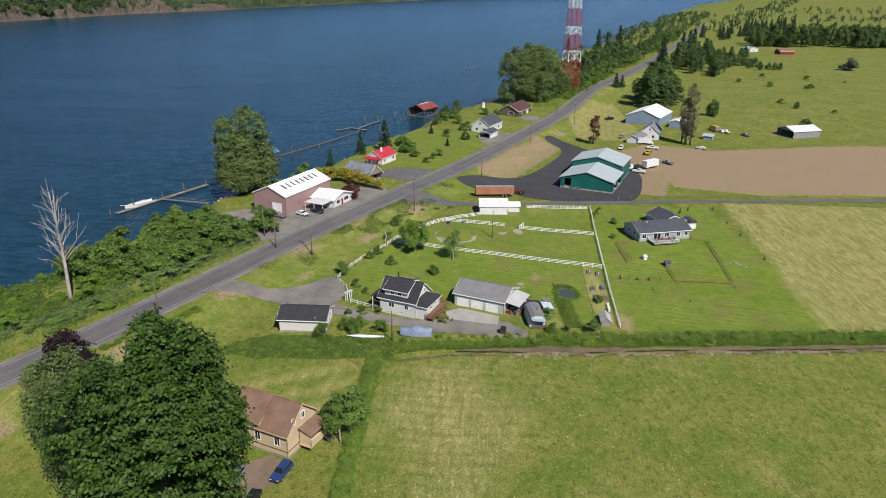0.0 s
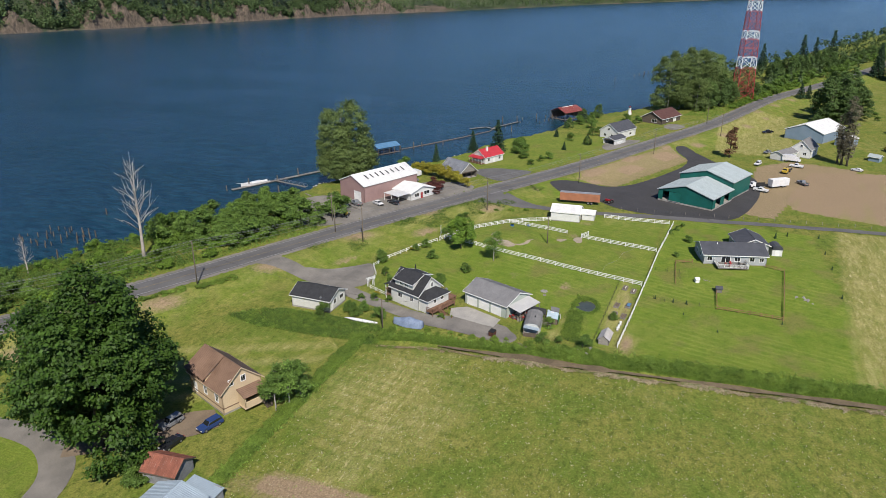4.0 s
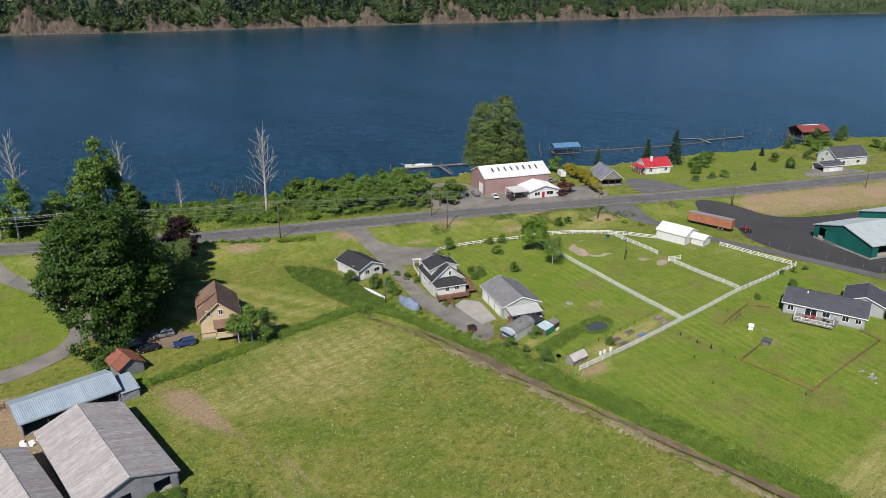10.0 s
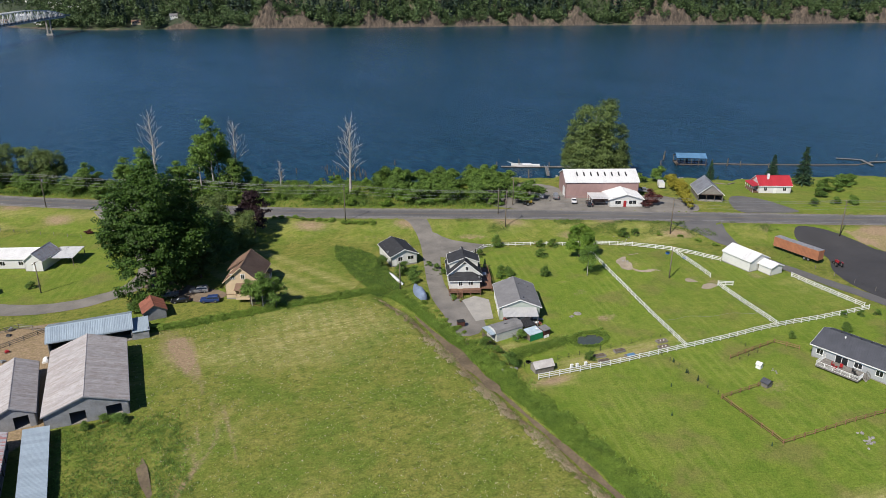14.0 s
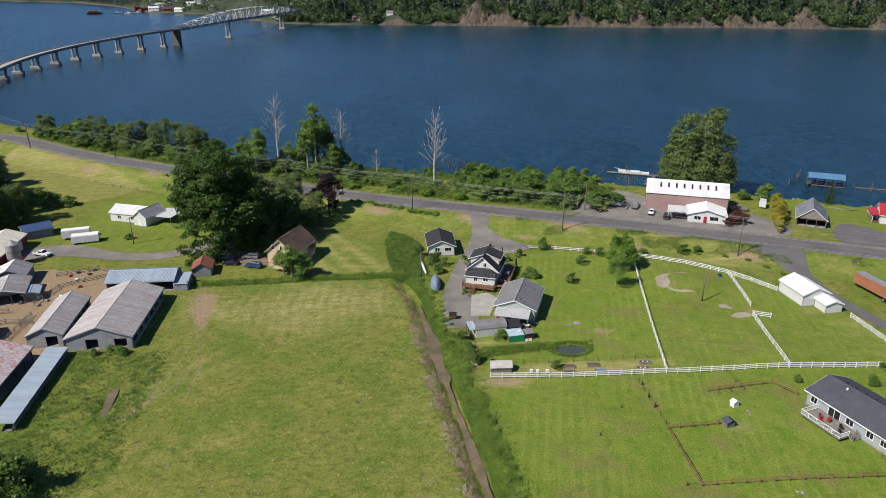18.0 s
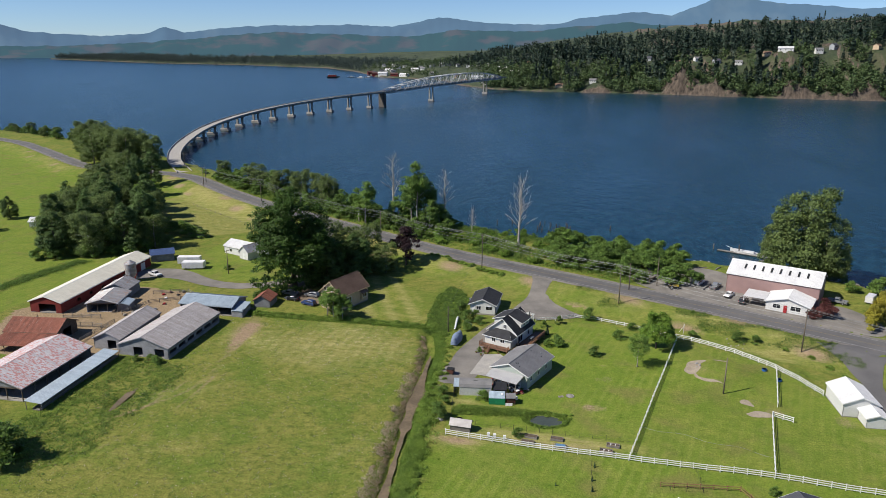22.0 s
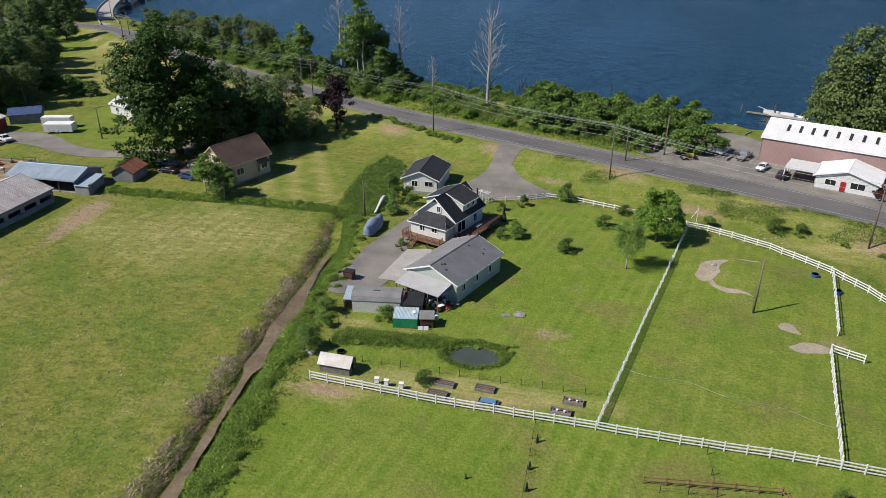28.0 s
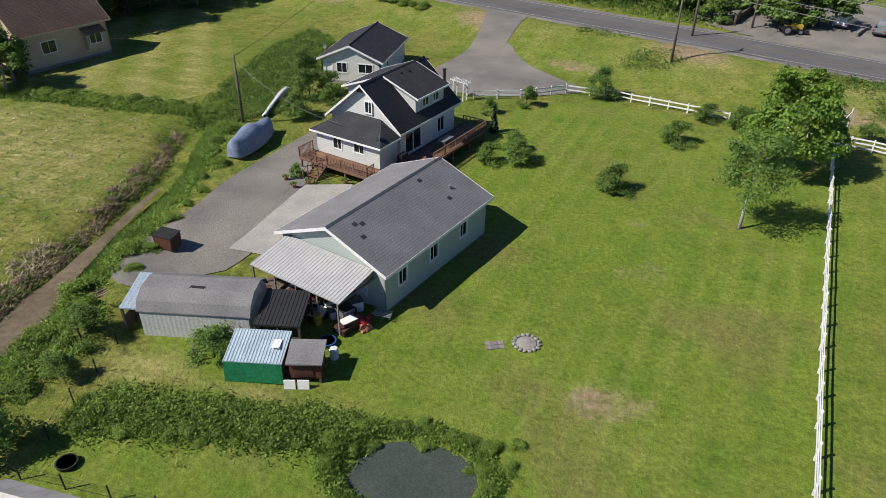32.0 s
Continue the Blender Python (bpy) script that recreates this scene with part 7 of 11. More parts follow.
_spots = [(_r.uniform(-560, 20), _r.uniform(25, 420), _r.choice([0, 1, 2, 0, 2, 3])) for _ in range(46)] + [(x, w, k) for x, w, k in
          ((-470, 14, 4), (-430, 12, 4), (-400, 16, 3), (-360, 18, 4), (-330, 25, 3), (520, 150, 0), (545, 165, 2), (300, 120, 1), (330, 130, 0), (360, 118, 2), (395, 125, 0), (440, 140, 1), (470, 150, 3), (640, 170, 0), (90, 42, 1), (250, 190, 2), (-60, 60, 3), (150, 60, 0), (600, 140, 1), (700, 150, 0), (760, 160, 3))]
for _x, _w, _k in _spots:
    _a, _b, _c = (float(v) for v in far_point(np.float64(_x), np.float64(_w)))
    copy_thing(_kinds[int(_k)], pose(_a, _b, _c + 0.5, 0, 0, 15 + float(_r.uniform(-40, 40))))
for _o in _kinds:
    for _q2 in list(_o.children_recursive) + [_o]:
        bpy.data.objects.remove(_q2, do_unlink=True)


def boat_hull(length, beam, deep, sheer=0.4):
    """An open hull, bow towards +x, keel at z = 0."""
    n, v = 12, []
    for i in range(n + 1):
        f = i / n
        half = beam / 2 * (0.82 + 0.18 * math.sin(min(1, f * 2) * math.pi / 2)) * max(0.03, 1 - max(0, (f - 0.55) / 0.45) ** 2.2)
        top = deep + sheer * f * f
        x = length * (f - 0.5)
        low = 0.25 * deep * max(0, (f - 0.7) / 0.3) ** 2 * 2.4
        v += [(x, -half, top), (x, -half * 0.8, deep * 0.35 + low), (x, 0, low), (x, half * 0.8, deep * 0.35 + low), (x, half, top), (x, half * 0.88, top - 0.02), (x, half * 0.7, deep * 0.45 + low), (x, -half * 0.7, deep * 0.45 + low), (x, -half * 0.88, top - 0.02)]
    f = [(i * 9 + j, i * 9 + (j + 1) % 9, (i + 1) * 9 + (j + 1) % 9, (i + 1) * 9 + j) for i in range(n) for j in range(9)]
    f += [tuple(range(9))[::-1], tuple(n * 9 + j for j in range(9))]
    return Shape().add(v, f)


_bg = thing("wharf_barge", "dark covered barge moored at the far wharf", "barge", pose(-510, 1590, WATER_Z, 0, 0, 10))
part("hull", boat_hull(34, 10, 3), DARK_METAL, _bg)
part("cabin", Shape().box(-13, 8, -4, 4, 2.4, 7), BARN_RED, _bg)
part("roof", Shape().box(-13.5, 8.5, -4.4, 4.4, 7, 7.4), CAR_GREY, _bg)
for _x, _y, _t in ((-470, 1612, 20), (-440, 1600, -10), (-425, 1618, 5)):
    _bg = thing("moored_ferry", "white workboat moored at the far wharf", "boat", pose(_x, _y, WATER_Z - 0.4, 0, 0, _t), group="boats at the far wharf")
    part("hull", boat_hull(20, 5, 2.2), CAR_WHITE, _bg)
    part("wheelhouse", Shape().box(-3, 4, -1.7, 1.7, 1.5, 4.6), CAR_WHITE, _bg)
    part("mast", Shape().tube([(0, 0, 4.6), (0, 0, 9)], 0.12, 5), STEEL, _bg)

# -- transmission tower on the shore --
tw = thing("transmission_tower", "tall red and white steel lattice transmission tower", "tower", pose(515, -55, height(515, -55), 0, 0, 20))
_lv = [0, 6, 13, 20, 27, 32.5, 38, 43, 49, 55, 61, 68, 76, 84]
_hw = lambda z: 5.4 - 0.037 * z
for i in range(len(_lv) - 1):
    z0, z1 = _lv[i], _lv[i + 1]
    mt = WHITE if i in (3, 6, 9, 11) else TOWER_RED
    cs = [(-1, -1), (1, -1), (1, 1), (-1, 1)]
    for j in range(4):
        (ax, ay), (bx, by) = cs[j], cs[(j + 1) % 4]
        h0, h1 = _hw(z0), _hw(z1)
        part("leg", Shape().tube([(ax * h0, ay * h0, z0), (ax * h1, ay * h1, z1)], 0.24, 4), mt, tw)
        part("brace", Shape().tube([(ax * h0, ay * h0, z0), (bx * h1, by * h1, z1)], 0.15, 4), mt, tw)
        part("brace", Shape().tube([(bx * h0, by * h0, z0), (ax * h1, ay * h1, z1)], 0.15, 4), mt, tw)
        part("ring", Shape().tube([(ax * h1, ay * h1, z1), (bx * h1, by * h1, z1)], 0.15, 4), mt, tw)
for zz in (78,):
    for sg in (-1, 1):
        part("crossarm", Shape().tube([(sg * _hw(zz), 0, zz), (sg * (_hw(zz) + 5), 0, zz + 0.6)], [0.4, 0.15], 4).tube([(sg * _hw(zz), 0, zz + 3), (sg * (_hw(zz) + 5), 0, zz + 0.6)], [0.3, 0.15], 4), WHITE, tw)

# ---- trees, shrubs and grass ----


def crown_mesh(name, seed, lobes, clumps, per, rx, rz, zc, size, material, spread=0.55, flat_base=0.0, taper=0.25):
    """A crown of leaf quads in clumps on uneven lobes; rx, rz its half sizes, zc its middle."""
    rng = np.random.default_rng(seed)
    lo = rng.normal(0, 1, (lobes, 3))
    lo /= np.linalg.norm(lo, axis=1)[:, None]
    lo *= rng.uniform(0.5, 0.82, (lobes, 1))
    lo[0] = (0, 0, 0.05)
    lr = rng.uniform(0.2, 0.4, lobes)
    k = rng.integers(0, lobes, clumps)
    o = rng.normal(0, 1, (clumps, 3))
    o /= np.linalg.norm(o, axis=1)[:, None]
    o += 0.75 * lo[k] + (0, 0, 0.25)
    o /= np.linalg.norm(o, axis=1)[:, None]
    c = lo[k] + o * (lr[k] * rng.uniform(0.72, 1.08, clumps))[:, None]
    c[:, 2] = np.maximum(c[:, 2], -0.92 + flat_base)
    c[:, :2] *= (1.22 - taper * (1 + c[:, 2:3]))
    c = np.repeat(c, per, 0)
    o = np.repeat(o, per, 0)
    c = c * (rx, rx, rz) + rng.normal(0, spread, (clumps * per, 3)) * (1.15, 1.15, 0.5) + (0, 0, zc)
    o = o * (0.7, 0.7, 0.5) + (0, 0, 0.35)
    v = leaf_cards(rng, c, o, size, stray=0.5).reshape(-1, 3)
    return mesh_np(name, v, np.arange(len(v)).reshape(-1, 4), material)


def limbs(seed, high, r, spread, n=7, droop=0.0, from_z=0.3):
    """A tapered, slightly bent trunk with limbs."""
    rng = np.random.default_rng(seed)
    s = Shape()
    pts = [(0, 0, -0.4)] + [(rng.normal(0, 0.02) * high * f, rng.normal(0, 0.02) * high * f, high * f) for f in (0.15, 0.35, 0.55, 0.75, 0.92)]
    s.tube(pts, [r * 1.35, r, r * 0.82, r * 0.6, r * 0.36, r * 0.12], 8)
    for i in range(n):
        f = from_z + (0.85 - from_z) * i / n
        a = i * 2.4 + rng.uniform(-0.4, 0.4)
        ln = spread * (1.05 - 0.6 * f) * rng.uniform(0.75, 1.15)
        z = high * f
        dx, dy = math.cos(a), math.sin(a)
        up = ln * (0.55 - droop)
        s.tube([(0, 0, z), (dx * ln * 0.45, dy * ln * 0.45, z + up * 0.6), (dx * ln * 0.75 + 0.2, dy * ln * 0.75, z + up * 0.85), (dx * ln, dy * ln, z + up)], [r * 0.45 * (1.1 - f), r * 0.3 * (1.1 - f), r * 0.18 * (1.1 - f), r * 0.06], 5)
        for q in (0.5, 0.8):
            b = a + (0.7 if q < 0.6 else -0.7)
            s.tube([(dx * ln * q, dy * ln * q, z + up * q), (dx * ln * q + math.cos(b) * ln * 0.35, dy * ln * q + math.sin(b) * ln * 0.35, z + up * q + ln * 0.22)], [r * 0.16, r * 0.04], 4)
    return s


def leafy(name, label, seed, high, radius, material, lobes=9, clumps=150, per=26, size=0.34, trunk=0.28, bark=BARK, zc=0.62, rz=0.4, spread=0.5, category="tree", group="", stem=True, taper=0.25):
    t = thing(name, label, category, pose(0, 0, -300), group)
    if stem:
        part("trunk", limbs(seed, high * 0.85, trunk, radius * 0.8), bark, t, smooth=True)
    part("crown", crown_mesh("crown", seed, lobes, clumps, per, radius, high * rz, high * zc, size, material, spread, 0.0, taper), None, t)
    return t


def conifer(name, label, seed, high, radius, material, rings=18, category="tree"):
    rng = np.random.default_rng(seed)
    t = thing(name, label, category, pose(0, 0, -300))
    part("trunk", Shape().tube([(0, 0, -0.3), (0, 0, high * 0.5), (0, 0, high * 0.98)], [radius * 0.09, radius * 0.06, 0.02], 7), BARK, t, smooth=True)
    c, o = [], []
    for i in range(rings):
        f = i / rings
        z, r = high * (0.1 + 0.9 * f), radius * (1.02 - f) ** 0.85
        for j in range(max(4, int(9 * (1.1 - f)))):
            a = j * 2.399 + i * 1.1
            rr = r * rng.uniform(0.8, 1.12)
            for q in np.linspace(0.25, 1, 7):
                for _ in range(3):
                    c.append((math.cos(a) * rr * q + rng.normal(0, 0.1) * radius * 0.4, math.sin(a) * rr * q + rng.normal(0, 0.1) * radius * 0.4, z - 0.18 * rr * q + rng.normal(0, 0.12)))
                    o.append((math.cos(a) * 0.4, math.sin(a) * 0.4, 0.7))
    v = leaf_cards(rng, np.array(c), np.array(o), 0.075 * radius + 0.12).reshape(-1, 3)
    part("foliage", mesh_np("foliage", v, np.arange(len(v)).reshape(-1, 4), material), None, t)
    return t


def dead_tree(seed, high, r, label):
    rng = np.random.default_rng(seed)
    t = thing("dead_tree", label, "dead tree", pose(0, 0, -300))
    part("trunk", limbs(seed, high, r, high * 0.24, 11, -0.25, 0.25), DEAD_WOOD, t, smooth=True)
    s = Shape()
    for i in range(26):
        a, f = i * 2.4 + rng.uniform(-0.6, 0.6), 0.34 + 0.56 * i / 26
        ln = high * 0.26 * (1.2 - f) * rng.uniform(0.35, 1.6)
        z, d = high * f, Vector((math.cos(a), math.sin(a), 0))
        p1, p2 = d * ln * 0.42 + Vector((0, 0, z + ln * 0.5)), d * ln * 0.62 + Vector((0, 0, z + ln * 1.25))
        s.tube([(0, 0, z), p1, p2], [r * 0.2, r * 0.11, 0.02], 4)
        for k in (-0.7, 0.6):
            b = a + k
            s.tube([p1, p1 + Vector((math.cos(b), math.sin(b), 0.9)) * ln * 0.35], [r * 0.08, 0.015], 3)
    part("branch_work", s, DEAD_WOOD, t)
    return t


ORIG = []


def plant(proto, spots, z=None):
    """Copies of a plant at (x, y, size, stretch)."""
    if proto not in ORIG:
        ORIG.append(proto)
    rng = random.Random(len(spots) * 7 + int(spots[0][0]))
    for x, y, *more in spots:
        s, tall = (more + [1.0, 1.0])[:2] if len(more) < 2 else more[:2]
        copy_thing(proto, sized(x, y, height(x, y) - 0.1 if z is None else z, s, rng.uniform(0, 360), tall))


def apart(rng, n, ok, box, gap):
    """Random places in a box where ok(x, y), no nearer than gap to one another."""
    out, tries = [], 0
    while len(out) < n and tries < 40000:
        tries += 1
        x, y = rng.uniform(box[0], box[1]), rng.uniform(box[2], box[3])
        if ok(x, y) and all((x - a) ** 2 + (y - b) ** 2 > gap * gap for a, b in out):
            out.append((x, y))
    return out


MAPLE = leafy("maple_tree", "huge dark green spreading maple shading the farm drive", 21, 30, 12.6, LEAF_MAPLE, 46, 1700, 34, 0.32, 0.75, zc=0.5, rz=0.52, spread=0.5, taper=0.2)
OAK = leafy("broadleaf_tree", "tall dark green broadleaf tree", 31, 20, 7.2, LEAF_DARK, 24, 470, 30, 0.31, 0.34, zc=0.5, rz=0.52, spread=0.42, taper=0.34)
COTTON = leafy("cottonwood_tree", "tall grey-green riverside cottonwood", 41, 24, 8.6, LEAF_ALDER, 24, 640, 30, 0.31, 0.42, bark=BARK_PALE, zc=0.5, rz=0.5, spread=0.62, taper=0.16)
ALDER = leafy("alder_tree", "slender mid-green riverside alder with gaps in its crown", 51, 18, 4.2, LEAF_BUSH, 10, 170, 26, 0.3, 0.24, bark=BARK_PALE, zc=0.55, rz=0.43, spread=0.45)
YARD_TREE = leafy("yard_tree", "bright green round shade tree beside the white fence", 61, 9.6, 4.7, LEAF_BRIGHT, 26, 620, 32, 0.17, 0.2, zc=0.56, rz=0.46, spread=0.25, taper=0.22)
BIRCH = leafy("weeping_birch", "thin weeping birch with a pale trunk", 71, 9.5, 2.6, LEAF_BUSH, 14, 230, 30, 0.11, 0.13, bark=BARK_PALE, zc=0.58, rz=0.42, spread=0.35)
PLUM = leafy("purple_plum_tree", "dark purple-leaved plum tree", 81, 15, 5.4, LEAF_PLUM, 10, 240, 30, 0.3, 0.3, zc=0.54, rz=0.46, spread=0.45)
BUSH = leafy("shrub", "rounded leafy green garden shrub", 91, 2.6, 1.9, LEAF_BUSH, 12, 170, 30, 0.085, 0.07, zc=0.5, rz=0.5, spread=0.2, category="shrub")
THICKET = leafy("riverside_shrub", "dense green willow and alder scrub", 95, 6.0, 3.6, LEAF_BUSH, 10, 130, 26, 0.27, 0.12, zc=0.5, rz=0.52, spread=0.36, category="shrub", group="scrub along the river bank")
THICKET2 = leafy("riverside_shrub", "lighter green scrub on the bank", 97, 5.0, 3.4, LEAF_BRIGHT, 9, 120, 24, 0.26, 0.1, zc=0.5, rz=0.52, spread=0.36, category="shrub", group="scrub along the river bank")
BRAMBLE = leafy("bramble", "low tangled bramble and blackberry scrub", 99, 1.9, 2.0, LEAF_BRAMBLE, 9, 130, 26, 0.12, 0.05, zc=0.42, rz=0.6, spread=0.26, category="shrub", group="bramble hedge", stem=False)
BRUSH = leafy("dead_brush", "heap of dry brown weeds at the ditch edge", 98, 0.7, 1.1, GRASS_DRY, 8, 60, 18, 0.12, 0.03, zc=0.35, rz=0.6, spread=0.18, category="brush", group="dead brush along the ditch", stem=False)
GOLD = leafy("golden_shrub", "yellow-green golden hedge shrub", 101, 4.4, 2.3, LEAF_YELLOW, 8, 110, 24, 0.2, 0.08, zc=0.5, rz=0.5, spread=0.28, category="shrub")
RUSSET = leafy("russet_tree", "dark russet-leaved small tree", 103, 6.2, 3.4, LEAF_RUSSET, 9, 150, 26, 0.22, 0.16, zc=0.56, rz=0.45, spread=0.32)
SILVER = leafy("silver_willow", "pale silver-green rounded willow", 105, 12, 8.5, LEAF_SILVER, 11, 220, 24, 0.5, 0.3, zc=0.5, rz=0.48, spread=0.6)
POPLAR = leafy("poplar_tree", "narrow columnar half-bare poplar", 107, 25, 3.0, LEAF_BARE, 14, 230, 20, 0.22, 0.35, zc=0.52, rz=0.47, spread=0.35)
BROWN_FIR = leafy("browned_cypress", "browned columnar garden cypress", 109, 11, 2.4, LEAF_DRY, 10, 130, 24, 0.24, 0.2, zc=0.52, rz=0.5, spread=0.3)
FIR = conifer("fir_tree", "dark green conical fir tree", 111, 15, 3.8, LEAF_FIR)
SMALL_FIR = conifer("young_fir", "young dark fir on a lawn", 113, 8, 2.2, LEAF_FIR, 13)
CYPRESS = conifer("small_cypress", "slim dark garden cypress", 115, 3.0, 0.5, LEAF_FIR, 10)
SNAG = dead_tree(121, 26, 0.42, "tall bare bleached dead tree on the river bank")

plant(MAPLE, [(81.2, 46.3, 1.06, 1.04)])
plant(OAK, [(91.5, 49.0, 0.8, 1.0), (97.5, 60.5, 0.92, 0.9), (76.5, 36.2, 0.22, 1.1)])
plant(COTTON, [(105.5, 68.5, 0.55, 0.95), (97.5, 71.5, 0.72, 1.1), (92, 66, 0.72, 1.0), (87, 60, 0.86, 1.08)])
plant(PLUM, [(110.4, 77.0, 1.0, 1.0)])
plant(ALDER, [(103.8, 23.0, 0.72, 0.9), (106.8, 22.4, 0.6, 0.85), (101.4, 24.4, 0.6, 0.85), (104.6, 26, 0.6, 0.9)])
plant(YARD_TREE, [(193.6, 21.6, 0.92, 1.16)])
plant(BIRCH, [(188.5, 9.6, 1.0, 1.0)])
plant(BUSH, [(178.5, 14.2, 1.0, 1.0), (184.3, 26.6, 1.05, 0.9), (191.2, 31.6, 0.9, 1.1), (188, 33.5, 0.8), (176.5, 39.3, 1.15, 1.25), (163.6, 30.8, 0.55, 1.4), (167.6, 34.0, 0.7, 1.3), (163.9, -28.9, 0.75, 0.95), (215.4, 29.6, 1.1, 0.95), (219.0, 29.4, 0.85), (203.2, 30.4, 0.95, 0.8),
              (169.3, 18.4, 0.95), (167.8, 20.8, 0.75, 1.1), (166.3, 17.2, 0.8), (154.0, -14.9, 0.95, 0.95), (155.2, -15.0, 0.6), (142.4, 29.6, 1.1, 1.2), (143.6, 24.0, 1.1, 1.0), (145.8, 28.6, 0.95), (144.0, 32.0, 0.9, 1.2), (138.4, 36.2, 1.2, 1.2), (152.2, 29.6, 0.7), (152.8, 26, 0.6, 1.1), (149.2, 10.2, 0.5), (151.5, 33.2, 0.6),
              (146.5, -24.6, 1.1, 1.15), (145.3, -16.0, 0.9), (146.2, -19, 0.7), (224.4, -41.6, 0.8), (210.2, -39.2, 0.6), (68.8, -13.8, 0.9, 0.7), (71.6, -14.3, 1.0, 0.75), (66.2, -14.6, 0.6), (230, -36, 0.5, 1.2), (234, -37.5, 0.5, 1.2), (238, -38.5, 0.5, 1.2)])
plant(CYPRESS, [(165.2, 25.4, 1.0, 1.0), (178.9, -41.0, 0.4), (179.0, -44.2, 0.42), (179.2, -36.6, 0.4), (242.5, -79.0, 0.5), (228, -79.5, 0.4), (216, -80.2, 0.4), (196, -80.6, 0.45), (176, -66, 0.3), (166, -52, 0.3), (172.5, -44, 0.3), (238, -66.5, 0.7), (241, -70, 0.5)])
plant(SNAG, [(148, 100.0, 1.12, 1.08), (84.5, 148, 1.06, 1.12), (112.5, 130, 0.9, 1.18), (126.5, 119, 0.42, 1.2)], z=1.0)
plant(COTTON, [(243.8, 89.5, 1.2, 1.2), (238.6, 90, 0.84, 1.18), (249.5, 86.5, 0.84, 1.2), (254, 91, 0.66, 1.1)])
plant(COTTON, [(40.5, 168, 0.8, 1.02), (31, 166, 0.65, 1.05), (48, 160, 0.6, 1.0), (-38, 212, 0.55, 0.85), (-5, 188, 0.75, 0.8), (2, 183, 0.6, 0.8), (18, 172, 0.75, 0.85)])
plant(ALDER, [(103, 120.5, 1.4, 1.28), (99, 126, 1.2, 1.1), (105.5, 125, 1.25, 1.0), (79, 124, 1.2, 1.0), (75, 127, 1.0, 0.95), (109, 118, 1.0, 0.85), (92, 130, 0.9, 0.8), (112, 122, 0.9, 0.75), (23, 176, 1.0, 0.8), (10, 176, 0.9, 0.85), (-14, 196, 0.9, 0.8), (60, 146, 0.8, 0.8)])
_rr = random.Random(8)
_ok = lambda x, y: 7.5 < float(road_gap(x, y)) and y < float(rounded(SHORE, x, 8.0)) - 1.0
plant(THICKET, [(x, y, _rr.uniform(0.75, 1.3), _rr.uniform(0.8, 1.1)) for x, y in apart(_rr, 46, lambda x, y: _ok(x, y) and 158 < x < 206 and float(road_gap(x, y)) > 10, (158, 206, 60, 110), 3.6)])
plant(THICKET2, [(x, y, _rr.uniform(0.4, 0.75), _rr.uniform(0.7, 1.1)) for x, y in apart(_rr, 46, _ok, (112, 186, 70, 140), 3.0)])
plant(THICKET, [(x, y, _rr.uniform(0.6, 1.15), _rr.uniform(0.7, 1.1)) for x, y in apart(_rr, 70, _ok, (-60, 118, 105, 250), 4.2)])
plant(THICKET2, [(x, y, _rr.uniform(0.4, 0.8), _rr.uniform(0.7, 1.1)) for x, y in apart(_rr, 30, _ok, (-60, 118, 105, 250), 4.2)])
# west of the farmstead and about the bridgehead
for _k, _pl in enumerate((OAK, COTTON)):
    plant(_pl, [(x, y, s * (1.0, 0.8)[_k], t) for x, y, s, t in ((-22, 60, 0.95, 0.9), (-10, 64, 1.0, 1.0), (1, 70, 0.95, 1.05), (8, 78, 0.8, 1.0), (-32, 74, 1.0, 1.05), (-16, 80, 1.1, 1.1), (-2, 86, 1.0, 1.1), (-44, 88, 1.0, 1.0), (-26, 96, 1.1, 1.1), (-10, 102, 0.95, 1.05), (-54, 108, 0.95, 1.0), (-40, 118, 1.1, 1.1), (-24, 122, 1.0, 1.05), (-62, 132, 1.0, 1.1), (-48, 140, 1.0, 1.1),
                                          (-74, 152, 1.05, 1.1), (-60, 162, 1.0, 1.15), (-82, 178, 1.0, 1.1), (-70, 190, 0.95, 1.1), (-92, 196, 1.0, 1.1), (-86, 106, 0.6, 0.9), (-78, 84, 0.55, 0.8), (-95, 92, 0.6, 0.8), (-28, 66, 0.9, 1.0), (-15, 72, 1.0, 1.05), (-5, 77, 0.9, 1.0), (-24, 84, 1.0, 1.1), (-36, 82, 0.95, 1.0), (-8, 93, 0.95, 1.0), (-34, 104, 1.0, 1.1), (-18, 110, 1.0, 1.0), (-46, 98, 1.0, 1.05), (-50, 126, 1.0, 1.1), (-32, 112, 0.9, 1.0))[_k::2]])
plant(THICKET, [(-25 + 3.6 * i, 54 + 1.9 * i + 2 * math.sin(i * 2.3), 0.8 + 0.2 * math.sin(i * 1.7), 0.9) for i in range(10)])
plant(COTTON, [(x, y, 0.86 + 0.14 * math.sin(x), 1.1) for x, y in ((-108, 238), (-118, 244), (-128, 248), (-138, 254), (-148, 262), (-112, 226), (-124, 232), (-136, 240), (-150, 248), (-162, 258), (-160, 270), (-176, 268), (-192, 288), (-174, 282), (-98, 230), (-144, 236))])
plant(THICKET, [(x, y, 1.0 + 0.25 * math.sin(7 * x), 1.1) for x, y in [(-190 - 14 * i, 305 + 7.2 * i + 4 * math.sin(i * 2.1)) for i in range(22)] + [(-186 - 15 * i, 316 + 7.6 * i + 3 * math.sin(i * 1.7)) for i in range(22)]])
plant(YARD_TREE, [(-33.5, 135, 1.5, 1.05)])
plant(COTTON, [(-178 - 17 * i, 300 + 8.6 * i + 5 * math.sin(i * 1.9), 0.4 + 0.12 * math.sin(i * 2.6), 1.0) for i in range(20)])
